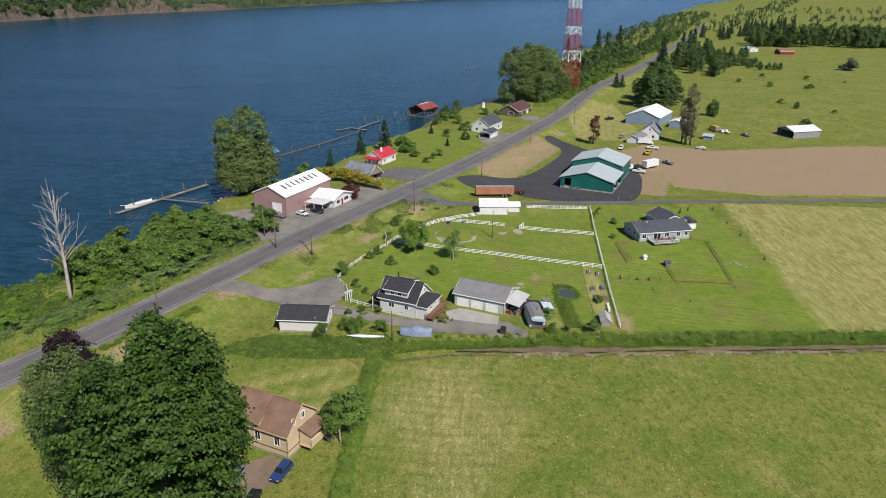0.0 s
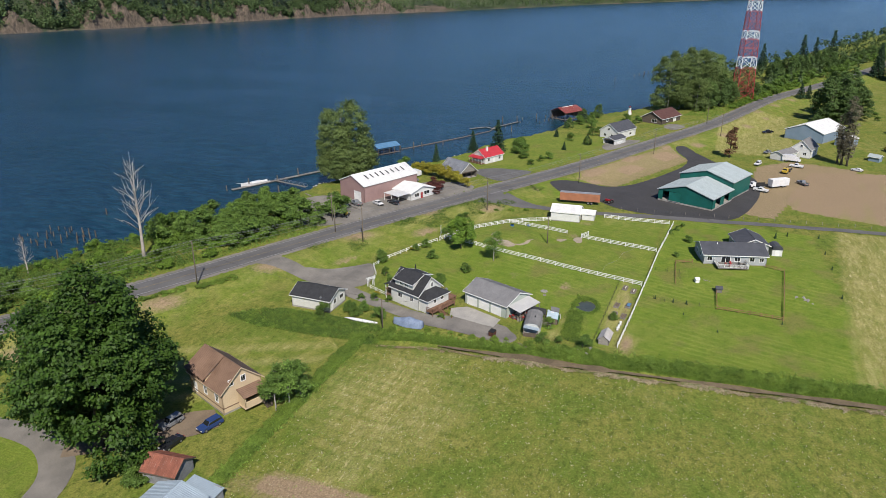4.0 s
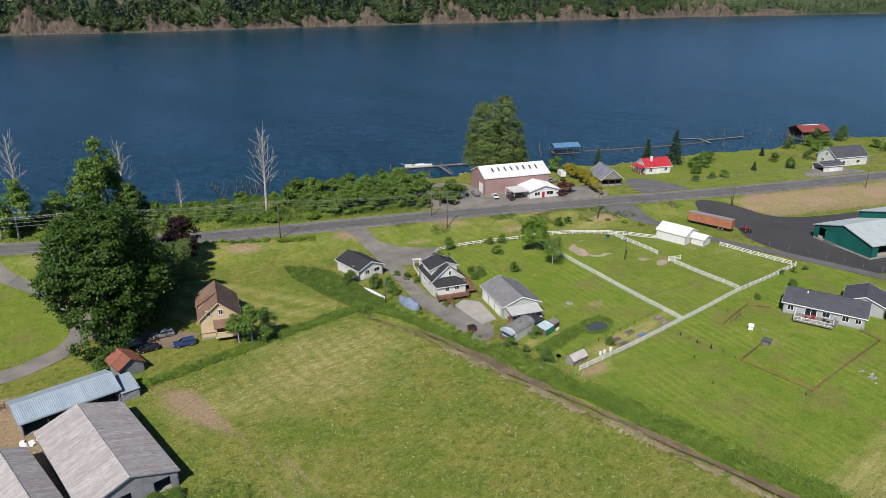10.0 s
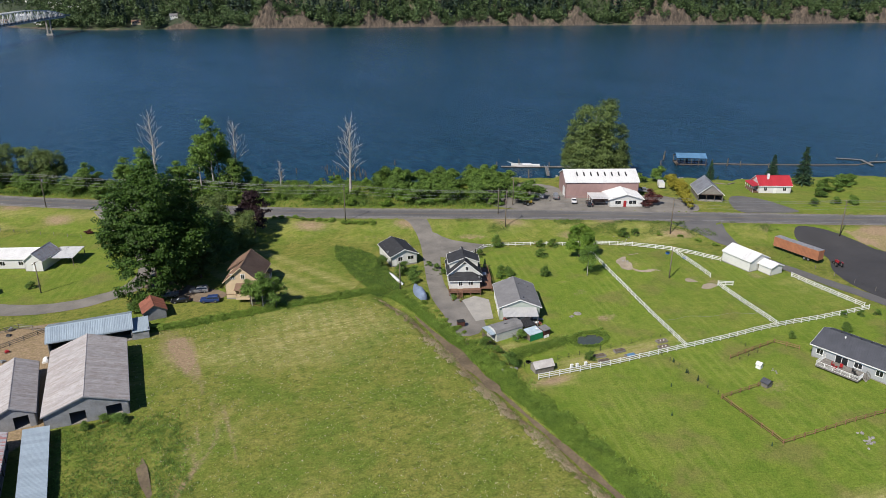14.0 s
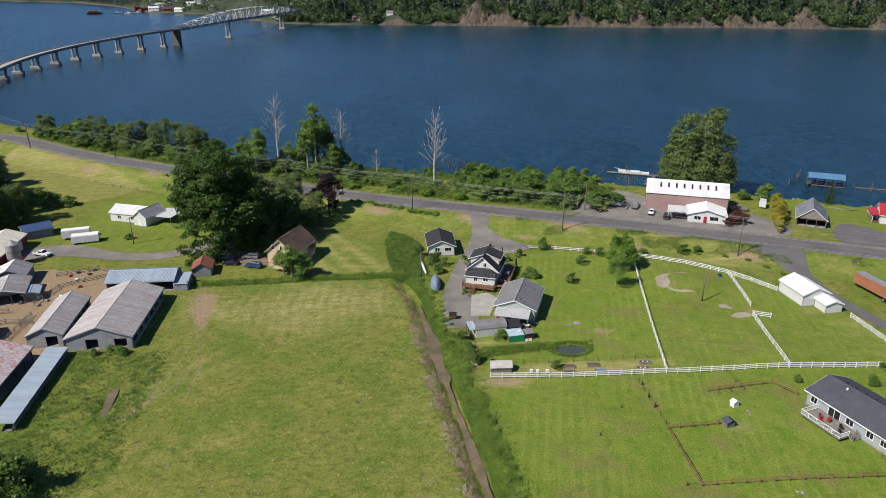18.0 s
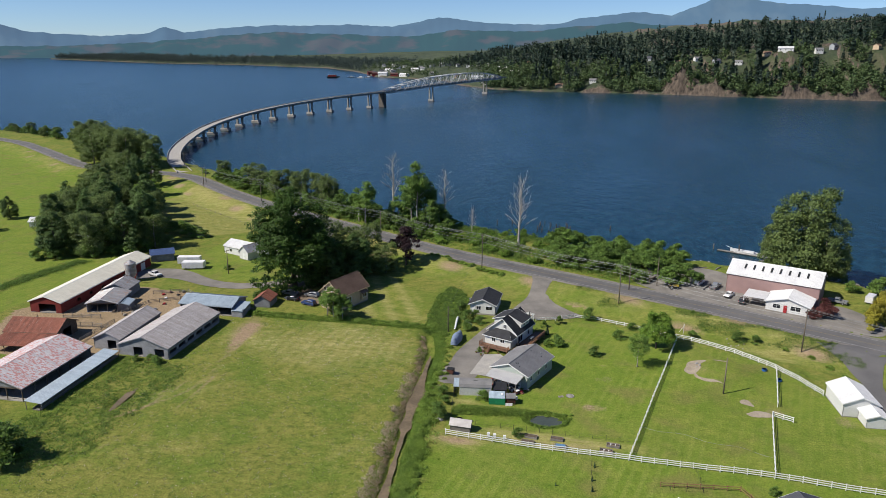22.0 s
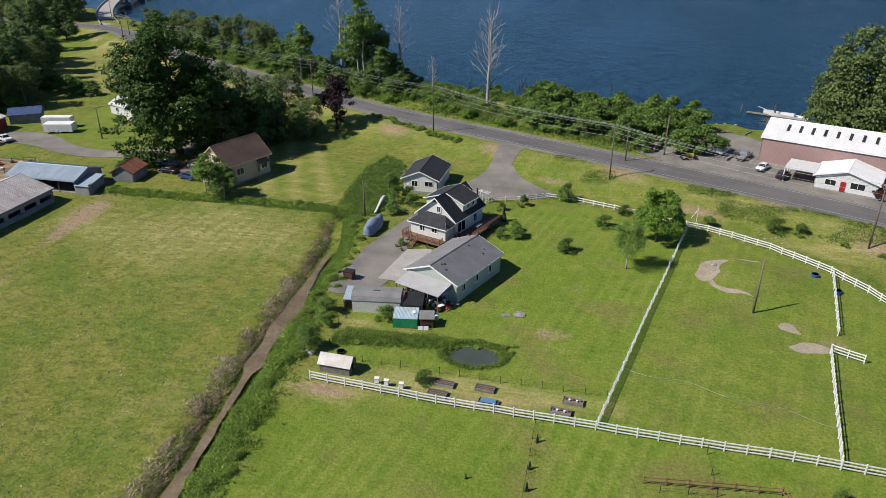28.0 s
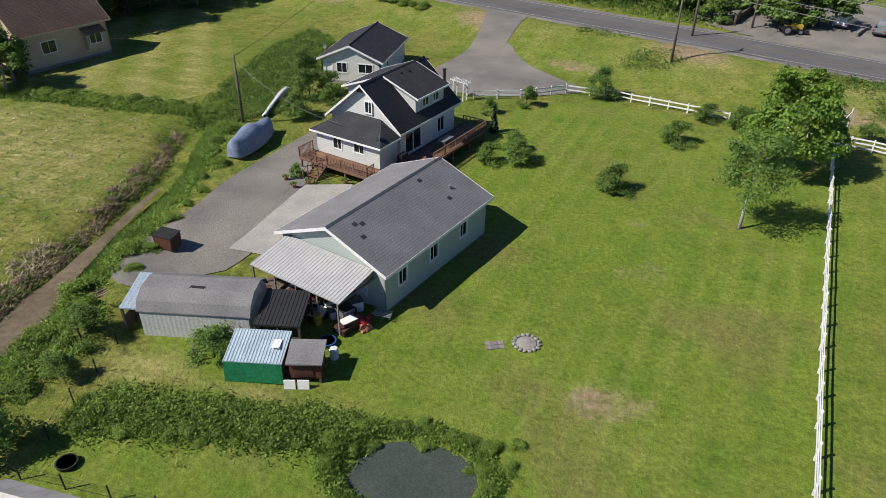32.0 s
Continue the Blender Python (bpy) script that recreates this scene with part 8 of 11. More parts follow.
plant(THICKET, [(-6, 98, 1.0, 0.9), (0, 100, 1.2, 0.9), (6, 100, 1.1, 0.85), (12, 97, 1.0, 0.8), (18, 96, 0.8, 0.8), (66, -56, 1.1, 0.9), (70, -60, 1.3, 0.9), (61, -60, 1.2, 0.9), (57, -54, 0.8, 0.8), (75, 33.5, 0.6, 0.8), (50, 59, 0.4, 0.8)])
plant(RUSSET, [(62, 100, 0.45, 0.6), (241.0, 49.5, 1.05, 0.9), (237.8, 48.2, 0.7, 0.8)])
# riverside gardens
plant(GOLD, [(249.8, 41, 0.85, 1.1), (251.8, 44.5, 1.0, 1.2), (253.8, 48, 1.1, 1.2), (255.6, 51.5, 1.05, 1.3), (257.4, 55, 1.15, 1.2), (259.2, 58.5, 1.1, 1.2), (261.2, 62.5, 1.0, 1.2), (263.2, 67, 0.9, 1.1)])
plant(FIR, [(309, 47, 1.0, 1.0), (305.0, 57.5, 0.72, 0.95), (282, 66, 0.5, 1.05), (690, -70, 1.3, 1.2), (540, -92, 0.9, 0.8), (545, -97, 0.8, 0.8)])
plant(SMALL_FIR, [(325, 20, 0.55, 0.9), (289, 69, 0.7, 1.0), (352, 30, 0.6)])
plant(THICKET, [(310, 38, 0.9, 0.85), (314, 36, 0.8, 0.9), (322, 40, 1.0, 0.75), (328, 42, 0.9, 0.7), (302, 33, 0.65, 0.9), (255, 74, 0.7, 0.8), (262, 72, 0.9, 1.1)])
plant(BUSH, [(300, 25, 1.0), (306, 22.5, 1.2), (292, 27, 1.1, 0.8), (346, 22, 1.4), (362, 14, 1.4), (370, 12, 1.2), (380, 18, 1.6, 1.2), (388, 26, 1.6, 1.2), (396, 20, 1.8, 1.2), (404, -2, 1.6), (410, 4, 1.5), (430, -8, 1.3)])
plant(OAK, [(396, 26, 0.45, 0.9), (412, 20, 0.45, 0.9), (376, 29, 0.35, 0.9), (340, 12, 0.3, 0.8)])
plant(COTTON, [(452, -14, 1.25, 1.15), (462, -20, 1.25, 1.25), (474, -28, 1.35, 1.2), (486, -34, 1.3, 1.2), (458, -30, 0.9, 1.0), (500, -38, 1.1, 1.0)])
plant(OAK, [(468, -36, 1.0, 0.95), (480, -42, 1.1, 1.0), (494, -48, 0.9, 0.9), (524, -62, 0.7, 0.9), (534, -58, 0.8, 0.9), (484, -112, 1.5, 1.0), (493, -104, 1.2, 1.0), (478, -118, 1.1, 0.9)] + [(600 + 13 * i, -78 - 4.2 * i + 4 * math.sin(i * 2.2), 0.62 + 0.2 * math.sin(i * 1.9), 1.1) for i in range(14)] + [(676 + 9 * i, -168 - 6.5 * i + 5 * math.sin(i * 2.7), 0.95 + 0.2 * math.sin(i * 1.3), 1.1) for i in range(9)])
plant(FIR, [(688 + 10 * i, -158 - 7 * i + 6 * math.sin(i * 1.9), 1.5 + 0.4 * math.sin(i * 2.9), 1.15) for i in range(9)] + [(735, -104, 1.6, 1.2), (756, -116, 1.4, 1.2), (780, -132, 1.7, 1.2)])
plant(RUSSET, [(516, -50, 1.3, 1.2), (509, -48, 1.0, 1.1)])
plant(THICKET2, [(x, -60 - (x - 505) * 0.34 + 2 * math.sin(x), 1.0, 0.8) for x in range(478, 640, 9)])
plant(THICKET, [(x, float(rounded(ROAD, x)) + 16 + 6 * math.sin(x * 1.3), 1.3, 1.0) for x in range(540, 1100, 15)])
plant(OAK, [(463, -102, 1.45, 1.0), (472, -108, 1.35, 1.0), (460, -110, 1.0, 0.95), (436, -92, 0.5, 0.9), (436, -133, 0.62, 0.85), (630, -78, 0.9, 1.0), (650, -88, 1.0, 1.0), (664, -96, 0.95, 1.0), (715, -118, 0.9, 1.0), (394, -172, 0.5, 0.6), (402, -174, 0.55, 0.55), (470, -196, 0.3, 0.8)])
plant(POPLAR, [(354, -97, 1.25, 1.0), (352.5, -99, 1.1, 1.0), (355.5, -95.5, 0.95, 1.0)])
plant(BROWN_FIR, [(350, -51, 1.4, 0.95)])
plant(SILVER, [(693, -329, 1.0, 1.0)])
_far = [(630 + 8 * i + _rr.uniform(-6, 6), -158 - 4.6 * i - _rr.uniform(0, 34), _rr.uniform(0.6, 0.95), _rr.uniform(0.9, 1.15)) for i in range(13)]
_far += [(690 + 14 * i + _rr.uniform(-6, 6), -122 - 4.8 * i + _rr.uniform(-3, 3), _rr.uniform(0.45, 0.75), 1.0) for i in range(24)]
_far += [(960 + _rr.uniform(-25, 25), -330 - 9.5 * i, _rr.uniform(1.1, 1.5), 1.0) for i in range(26)] + [(975 + _rr.uniform(-15, 15), -335 - 9.5 * i, _rr.uniform(1.0, 1.4), 1.0) for i in range(24)] + [(690 + _rr.uniform(-8, 8), -240 - 5 * i, 0.4, 0.9) for i in range(6)] + [(720 + 6 * i, -246 - 4 * i, 0.35, 0.9) for i in range(5)]
plant(OAK, _far)
plant(FIR, [(1040 + 13 * i + _rr.uniform(-10, 10), -300 - 9 * i + _rr.uniform(-25, 25), _rr.uniform(1.0, 1.5), 1.05) for i in range(26)] + [(705 + 4 * i, -244 - 4 * i, 0.35, 0.8) for i in range(5)])
_sx = [_rr.uniform(560, 1700) for _ in range(230)]
woods("shore_woods", "woods between the road and the river downstream", [(x, float(rounded(ROAD, x)) + 9 + (float(rounded(SHORE, x, 8.0)) - float(rounded(ROAD, x)) - 11) * _rr.random(), 2.0) for x in _sx], ("leaf", "leaf", "fir"), 90, LEAF_FAR, 35, 7, 15)
woods("field_woods", "distant hedgerow woods beyond the eastern fields", [(1100 + 17 * i + _rr.uniform(-12, 12), -290 - 7.5 * i + _rr.uniform(-60, 20), 0.0) for i in range(170)] + [(1180 + _rr.uniform(-30, 60), -420 - 6 * i, 0.0) for i in range(130)]
      + [(1560 + _rr.uniform(-100, 100), -520 - 8 * i, 0.0) for i in range(120)] + [(2000 + _rr.uniform(-150, 150), -650 - 9 * i, 0.0) for i in range(160)], ("leaf", "fir", "leaf"), 60, LEAF_FAR, 33, 9, 18)
plant(BUSH, [(_rr.uniform(420, 640), _rr.uniform(-330, -180), _rr.uniform(0.8, 1.8), 0.8) for _ in range(14)] + [(480 + 14 * i, -128 - 0.4 * i - _rr.uniform(0, 3), _rr.uniform(0.7, 1.4), 0.8) for i in range(12)])
plant(BRAMBLE, [(float(line_at(DITCH, y, 1)) + 2.4 + (i * 0.618 % 1) * 2.2, float(y), 0.5 + 0.4 * (i * 0.382 % 1), 0.9) for i, y in enumerate(np.linspace(-3, -92, 26) + 1.3 * np.sin(np.arange(26) * 2.3))])
plant(BRAMBLE, [(76 + 1.5 * i, 21.3 + 0.045 * i * 1.5 + 0.5 * math.sin(i * 1.9), 0.66 + 0.14 * math.sin(i * 2.7), 0.72) for i in range(40)])
plant(BRAMBLE, [(x, y, _rr.uniform(0.3, 0.6), _rr.uniform(0.5, 0.8)) for x, y in apart(_rr, 64, lambda x, y: inside(((131, 58.5), (129, 49), (129.6, 36), (131.5, 21), (136.5, 18.5), (140.5, 24), (139.6, 36), (139.4, 47), (135, 55)), np.array(x), np.array(y)), (118, 145, 18, 60), 1.2)])
plant(BRAMBLE, [(x, y, _rr.uniform(0.3, 0.6), _rr.uniform(0.7, 1.0)) for x, y in [(float(line_at(DITCH, yy, 1)) + _rr.uniform(2.8, 5.4), yy) for yy in np.arange(18, -118, -2.6)]])
plant(BRUSH, [(float(line_at(DITCH, yy, 1)) - _rr.uniform(2.0, 3.6), yy, _rr.uniform(0.35, 0.75), _rr.uniform(0.6, 1.0)) for yy in np.arange(14, -112, -1.3) if math.sin(yy * 0.4) + math.sin(yy * 0.93) > -0.6])
plant(BRAMBLE, [(x, y, _rr.uniform(0.22, 0.36), _rr.uniform(0.7, 1.0)) for x, y in apart(_rr, 44, lambda x, y: abs(y + 20.4 - 0.12 * (x - 158)) < 1.3 or (163.5 < x < 173.5 and 2.9 < math.hypot((x - 168.6) * 0.72, y + 21.0) < 3.7 and y > -22), (149.5, 174, -24, -17), 1.0)])
plant(BRAMBLE, [(x, y, _rr.uniform(0.5, 0.8), 0.7) for x, y in [(118 + 2.2 * i, 85.5 - 1.0 * i) for i in range(4)] + [(138 + 1.6 * i, 72.0 - 0.7 * i) for i in range(6)] + [(126.5 + 2 * i, 79.6 - 1.05 * i) for i in range(5)] + [(226, 26), (231, 22.5), (234, 18), (236.5, 13)]])
for _o in ORIG:
    for _q2 in list(_o.children_recursive) + [_o]:
        bpy.data.objects.remove(_q2, do_unlink=True)


def tufts(name, label, places, high, material, seed, blades=6, wide=0.05, lean=0.35):
    """Tufts of grass blades joined into one mesh; places (x, y)."""
    rng = np.random.default_rng(seed)
    p = np.repeat(np.array(places, dtype=float), blades, 0)
    n = len(p)
    x, y = p[:, 0] + rng.normal(0, 0.14, n), p[:, 1] + rng.normal(0, 0.14, n)
    z = ground_z(x, y) - 0.05
    h = high * rng.uniform(0.5, 1.2, n)
    a, t = rng.uniform(0, 2 * math.pi, n), rng.uniform(0, 2 * math.pi, n)
    w = wide * rng.uniform(0.7, 1.4, n)
    dx, dy = np.cos(a) * w, np.sin(a) * w
    tx, ty = np.cos(t) * h * lean, np.sin(t) * h * lean
    v = np.stack([np.stack([x - dx, y - dy, z], 1), np.stack([x + dx, y + dy, z], 1), np.stack([x + tx, y + ty, z + h], 1)], 1).reshape(-1, 3)
    single(name, mesh_np(name, v, np.arange(len(v)).reshape(-1, 3), material), None, label, "grass", kind="stuff")


def weeds(name, label, places, high, material, seed, wide=0.38, cards=16, size=0.14):
    """Low leafy weeds: small heaps of leaves joined into one mesh."""
    rng = np.random.default_rng(seed)
    p = np.repeat(np.array(places, dtype=float), cards, 0)
    n = len(p)
    grow = np.repeat(rng.uniform(0.5, 1.25, len(places)), cards)
    off = rng.normal(0, wide, (n, 2))
    x, y = p[:, 0] + off[:, 0], p[:, 1] + off[:, 1]
    z = ground_z(x, y) + high * grow * np.exp(-(off ** 2).sum(1) / (2 * wide ** 2)) * rng.uniform(0.35, 1.1, n)
    v = leaf_cards(rng, np.stack([x, y, z], 1), np.stack([off[:, 0] * 0.6, off[:, 1] * 0.6, 0 * x + 0.6], 1), size).reshape(-1, 3)
    single(name, mesh_np(name, v, np.arange(len(v)).reshape(-1, 4), material), None, label, "weeds", kind="stuff")


_g2 = np.random.default_rng(77)
_xx, _yy = _g2.uniform(149.5, 164.5, 950), _g2.normal(0, 0.8, 950)
weeds("garden_weeds", "leafy green weeds on the garden bank", np.stack([_xx, -19.9 + 0.12 * (_xx - 158) + _yy], 1), 0.55, LEAF_BRAMBLE, 41, 0.4, 22, 0.09)
_a2 = _g2.uniform(0, 2 * math.pi, 320)
weeds("pond_weeds", "leafy weeds round the garden pond", np.stack([168.6 + np.cos(_a2) * _g2.uniform(4.0, 4.8, 320), -21 + np.sin(_a2) * _g2.uniform(2.6, 3.3, 320)], 1), 0.4, LEAF_BRAMBLE, 42, 0.35, 22, 0.09)
_xx, _yy = _g2.uniform(128, 142, 2600), _g2.uniform(18, 59, 2600)
_kp = inside(((131, 58.5), (129, 49), (129.6, 36), (131.5, 21), (136.5, 18.5), (140.5, 24), (139.6, 36), (139.4, 47), (135, 55)), _xx, _yy)
weeds("thicket_weeds", "tangled green weeds beside the cottage", np.stack([_xx[_kp], _yy[_kp]], 1), 0.9, LEAF_BUSH, 43, 0.4, 22, 0.1)
_yy = _g2.uniform(-118, 16, 2600)
weeds("ditch_weeds", "lush light green weeds along the ditch", np.stack([line_at(DITCH, _yy, 1) + 1.7 + np.abs(_g2.normal(0, 1.7, 2600)) * np.where((_yy > -12) & (_yy < 17), 0.6, 1.0), _yy], 1), 0.5, LEAF_BRAMBLE, 44, 0.4, 22, 0.1)
_yy = _g2.uniform(-118, 16, 1300)
_kp = np.sin(_yy * 0.37) + np.sin(_yy * 0.91) > -0.5
weeds("ditch_edge_weeds", "green weeds at the field edge of the ditch", np.stack([line_at(DITCH, _yy, 1) - 2.0 + _g2.normal(0, 0.55, 1300), _yy], 1)[_kp], 0.35, LEAF_BRAMBLE, 46, 0.4, 18, 0.1)
_yy = -27 - 78 * _g2.uniform(0, 1, 5200) ** 1.5
_kp = np.sin(_yy * 0.61) + np.sin(_yy * 1.37 + 1.0) + _g2.normal(0, 0.5, 5200) > -0.75
_wide = (3.6 + 0.8 * np.sin(_yy * 0.43) + 0.6 * np.sin(_yy * 1.1)) * np.interp(_yy, (-105, -60, -27), (0.55, 0.85, 1.0))
weeds("ditch_thicket", "tall dense leafy weeds along the east bank of the ditch", np.stack([line_at(DITCH, _yy, 1) + 1.9 + _wide * _g2.beta(1.3, 1.8, 5200), _yy], 1)[_kp], 0.95, LEAF_BRAMBLE, 47, 0.45, 20, 0.11)
_xx = _g2.uniform(168, 262, 2600)
_vy = rounded(ROAD, _xx) - _g2.uniform(5.5, 17, 2600)
_kp = np.sin(_xx * 0.33 + _vy * 0.21) + np.sin(_vy * 0.52 - _xx * 0.17) + 1.1 * (_xx > 205) * (_xx < 240) > 0.95
weeds("verge_weeds", "patchy low green weeds on the road bank", np.stack([_xx[_kp], _vy[_kp]], 1), 0.42, LEAF_BUSH, 51, 0.5, 16, 0.12)
_xx = _g2.uniform(-40, 192, 9000)
_vy = rounded(ROAD, _xx) + _g2.uniform(8.5, 40, 9000)
_kp = (_vy < rounded(SHORE, _xx, 8.0) - 0.8) & (np.sin(_xx * 0.21 + _vy * 0.1) + np.sin(_vy * 0.33 - _xx * 0.07) > -0.9)
weeds("shore_weeds", "dense brambles and weeds between the road and the river", np.stack([_xx[_kp], _vy[_kp]], 1), 1.5, LEAF_BUSH, 48, 0.7, 18, 0.2)
_xx = _g2.uniform(76, 135, 900)
weeds("hedge_weeds", "light green weeds along the field hedge", np.stack([_xx, 21.3 + 0.03 * (_xx - 76) + _g2.normal(0, 0.6, 900)], 1), 0.8, LEAF_BRAMBLE, 45)
_yy = _g2.uniform(-118, 20, 9000)
_gx = line_at(DITCH, _yy, 1)
tufts("bank_grass", "tall lush grass on the ditch bank", np.stack([_gx + 1.3 + np.abs(_g2.normal(0, 1.9, 9000)) * np.where((_yy > -12) & (_yy < 17), 0.5, 1.0), _yy], 1), 0.55, GRASS_TALL, 1, 7, 0.07, 0.9)
_yy = _g2.uniform(-118, 18, 2600)
_gx = line_at(DITCH, _yy, 1)
tufts("dead_brambles", "dry brown weeds along the ditch edge", np.stack([_gx - 1.5 - np.abs(_g2.normal(0, 0.6, 2600)), _yy], 1), 0.34, GRASS_DRY, 2, 7, 0.06, 1.3)
_xx, _yy = _g2.uniform(148.6, 166, 3600), _g2.normal(0, 0.85, 3600)
tufts("garden_bank_grass", "rank grass and weeds on the garden bank", np.stack([_xx, -20.4 + 0.12 * (_xx - 158) + _yy], 1), 0.42, GRASS_TALL, 8, 3, 0.05, 0.9)
_xx, _yy = _g2.uniform(76, 135, 3600), _g2.normal(0, 0.7, 3600)
tufts("hedge_grass", "tall grass along the field hedge", np.stack([_xx, 21.3 + 0.03 * (_xx - 76) + _yy], 1), 0.6, GRASS_TALL, 9, 7, 0.07, 0.9)
_xx, _yy = _g2.uniform(122, 141, 5000), _g2.uniform(20, 57, 5000)
_kp = inside(((131, 58.5), (129, 49), (129.6, 36), (131.5, 21), (136.5, 18.5), (140.5, 24), (139.6, 36), (139.4, 47), (135, 55)), _xx, _yy)
tufts("thicket_grass", "rank grass through the bramble swath", np.stack([_xx[_kp], _yy[_kp]], 1), 0.6, GRASS_TALL, 10, 4, 0.06, 0.9)
_yy = _g2.uniform(-118, 12, 900)
_kp = (np.sin(_yy * 0.31) + 0.6 * np.sin(_yy * 0.83) < -0.2) | ((_yy < -33) & (_yy > -44))
tufts("ditch_grass", "grass clumps growing in the ditch", np.stack([line_at(DITCH, _yy, 1) + _g2.normal(0, 0.6, 900), _yy], 1)[_kp], 0.45, GRASS_TALL, 11, 7, 0.07, 0.9)
_a2 = _g2.uniform(0, 2 * math.pi, 900)
tufts("pond_reeds", "green reeds round the garden pond", np.stack([168.6 + np.cos(_a2) * _g2.uniform(3.9, 4.9, 900), -21 + np.sin(_a2) * _g2.uniform(2.5, 3.3, 900)], 1), 0.55, GRASS_TALL, 3, 3, 0.04)
_xx, _yy = _g2.uniform(-20, 640, 12000), _g2.uniform(6.5, 24, 12000)
_vy = rounded(ROAD, _xx) + _yy
_kp = (_vy < rounded(SHORE, _xx, 8.0) - 0.5) & ((_xx < 188) | (_xx > 440))
tufts("verge_grass", "tall grass between the road and the river", np.stack([_xx[_kp], _vy[_kp]], 1), 0.7, GRASS_TALL, 4, 6, 0.08)
_xx, _yy = _g2.uniform(62, 137, 7000), _g2.uniform(-95, 20, 7000)
_kp = _xx < line_at(DITCH, _yy, 1) - 5
tufts("pasture_tufts", "coarse tufts scattered through the pasture", np.stack([_xx[_kp], _yy[_kp]], 1), 0.16, GRASS_TALL, 5, 5, 0.09, 1.2)
_xx, _yy = _g2.uniform(70, 137, 3000), _g2.uniform(-95, 20, 3000)
_kp = _xx < line_at(DITCH, _yy, 1) - 5
tufts("pale_seed_heads", "pale dry tufts dotted over the pasture", np.stack([_xx[_kp], _yy[_kp]], 1), 0.22, leaf("pale_straw", (0.5, 0.47, 0.3), (0.42, 0.4, 0.26)), 6, 4, 0.1, 0.9)
_xx, _yy = _g2.uniform(60, 82, 2600), _g2.uniform(-60, -14, 2600)
tufts("weedy_corner", "rank weeds beside the farm sheds", np.stack([_xx, _yy], 1), 0.32, GRASS_TALL, 7, 6, 0.09, 1.0)

_xx, _yy = _g2.uniform(61, 83, 1500), _g2.uniform(-62, -13, 1500)
_kp = np.sin(_xx * 0.5 + 0.7 * np.sin(_yy * 0.3)) + np.sin(_yy * 0.41 + _xx * 0.13) > -0.2
weeds("corner_weeds", "dark leafy weeds beside the farm sheds", np.stack([_xx[_kp], _yy[_kp]], 1), 0.3, LEAF_BUSH, 49, 0.4, 16, 0.12)

_yy = _g2.uniform(14, 56, 900)
weeds("field_hedge_weeds", "straggling hedge of weeds across the west field", np.stack([np.interp(_yy, (14, 22, 36, 56), (-14, -12.5, -11, -7)) + _g2.normal(0, 1.5, 900), _yy], 1), 0.9, LEAF_BUSH, 50, 0.6, 16, 0.18)
_yy = -_g2.uniform(1, 112, 1600)
_kp = np.sin(_yy * 0.33) + np.sin(_yy * 0.77 + 1) > -0.4
tufts("ditch_straw", "bleached straw and dead stalks on the ditch bank", np.stack([line_at(DITCH, _yy, 1) - 3.2 + _g2.normal(0, 0.7, 1600), _yy], 1)[_kp], 0.4, leaf("bleached_straw", (0.56, 0.48, 0.33), (0.42, 0.35, 0.23)), 12, 8, 0.06, 1.3)

# ---- fences ----


def fence_line(t, points, rails, high, post, rail_size, material, step=2.4, post_mat=None, cap=False, sink=0.4):
    """Posts and rails along a line, each one a part of the fence t."""
    for (x0, y0), (x1, y1) in zip(points, points[1:]):
        ln = math.hypot(x1 - x0, y1 - y0)
        n = max(1, round(ln / step))
        ang = math.atan2(y1 - y0, x1 - x0)
        for i in range(n + 1):
            x, y = x0 + (x1 - x0) * i / n, y0 + (y1 - y0) * i / n
            if i < n or (x1, y1) == points[-1]:
                m = pose(x, y, height(x, y), 0, 0, math.degrees(ang))
                s = Shape().box(-post, post, -post, post, -sink, high + 0.06, m)
                if cap:
                    s.add([(-post * 1.25, -post * 1.25, high + 0.06), (post * 1.25, -post * 1.25, high + 0.06), (post * 1.25, post * 1.25, high + 0.06), (-post * 1.25, post * 1.25, high + 0.06), (0, 0, high + 0.14)], [(0, 1, 4), (1, 2, 4), (2, 3, 4), (3, 0, 4), (3, 2, 1, 0)], m)
                part("post", s, post_mat or material, t)
            if i < n:
                bx, by = x0 + (x1 - x0) * (i + 1) / n, y0 + (y1 - y0) * (i + 1) / n
                z0, z1 = height(x, y), height(bx, by)
                for k in rails:
                    a, b = Vector((x, y, z0 + k)), Vector((bx, by, z1 + k))
                    side = Vector((-math.sin(ang), math.cos(ang), 0)) * min(0.022, rail_size * 0.4)
                    up = Vector((0, 0, rail_size / 2))
                    part("rail", Shape().add([a - side - up, a + side - up, a + side + up, a - side + up, b - side - up, b + side - up, b + side + up, b - side + up],
                                             [(0, 1, 2, 3), (7, 6, 5, 4), (0, 4, 5, 1), (1, 5, 6, 2), (2, 6, 7, 3), (3, 7, 4, 0)]), material, t)


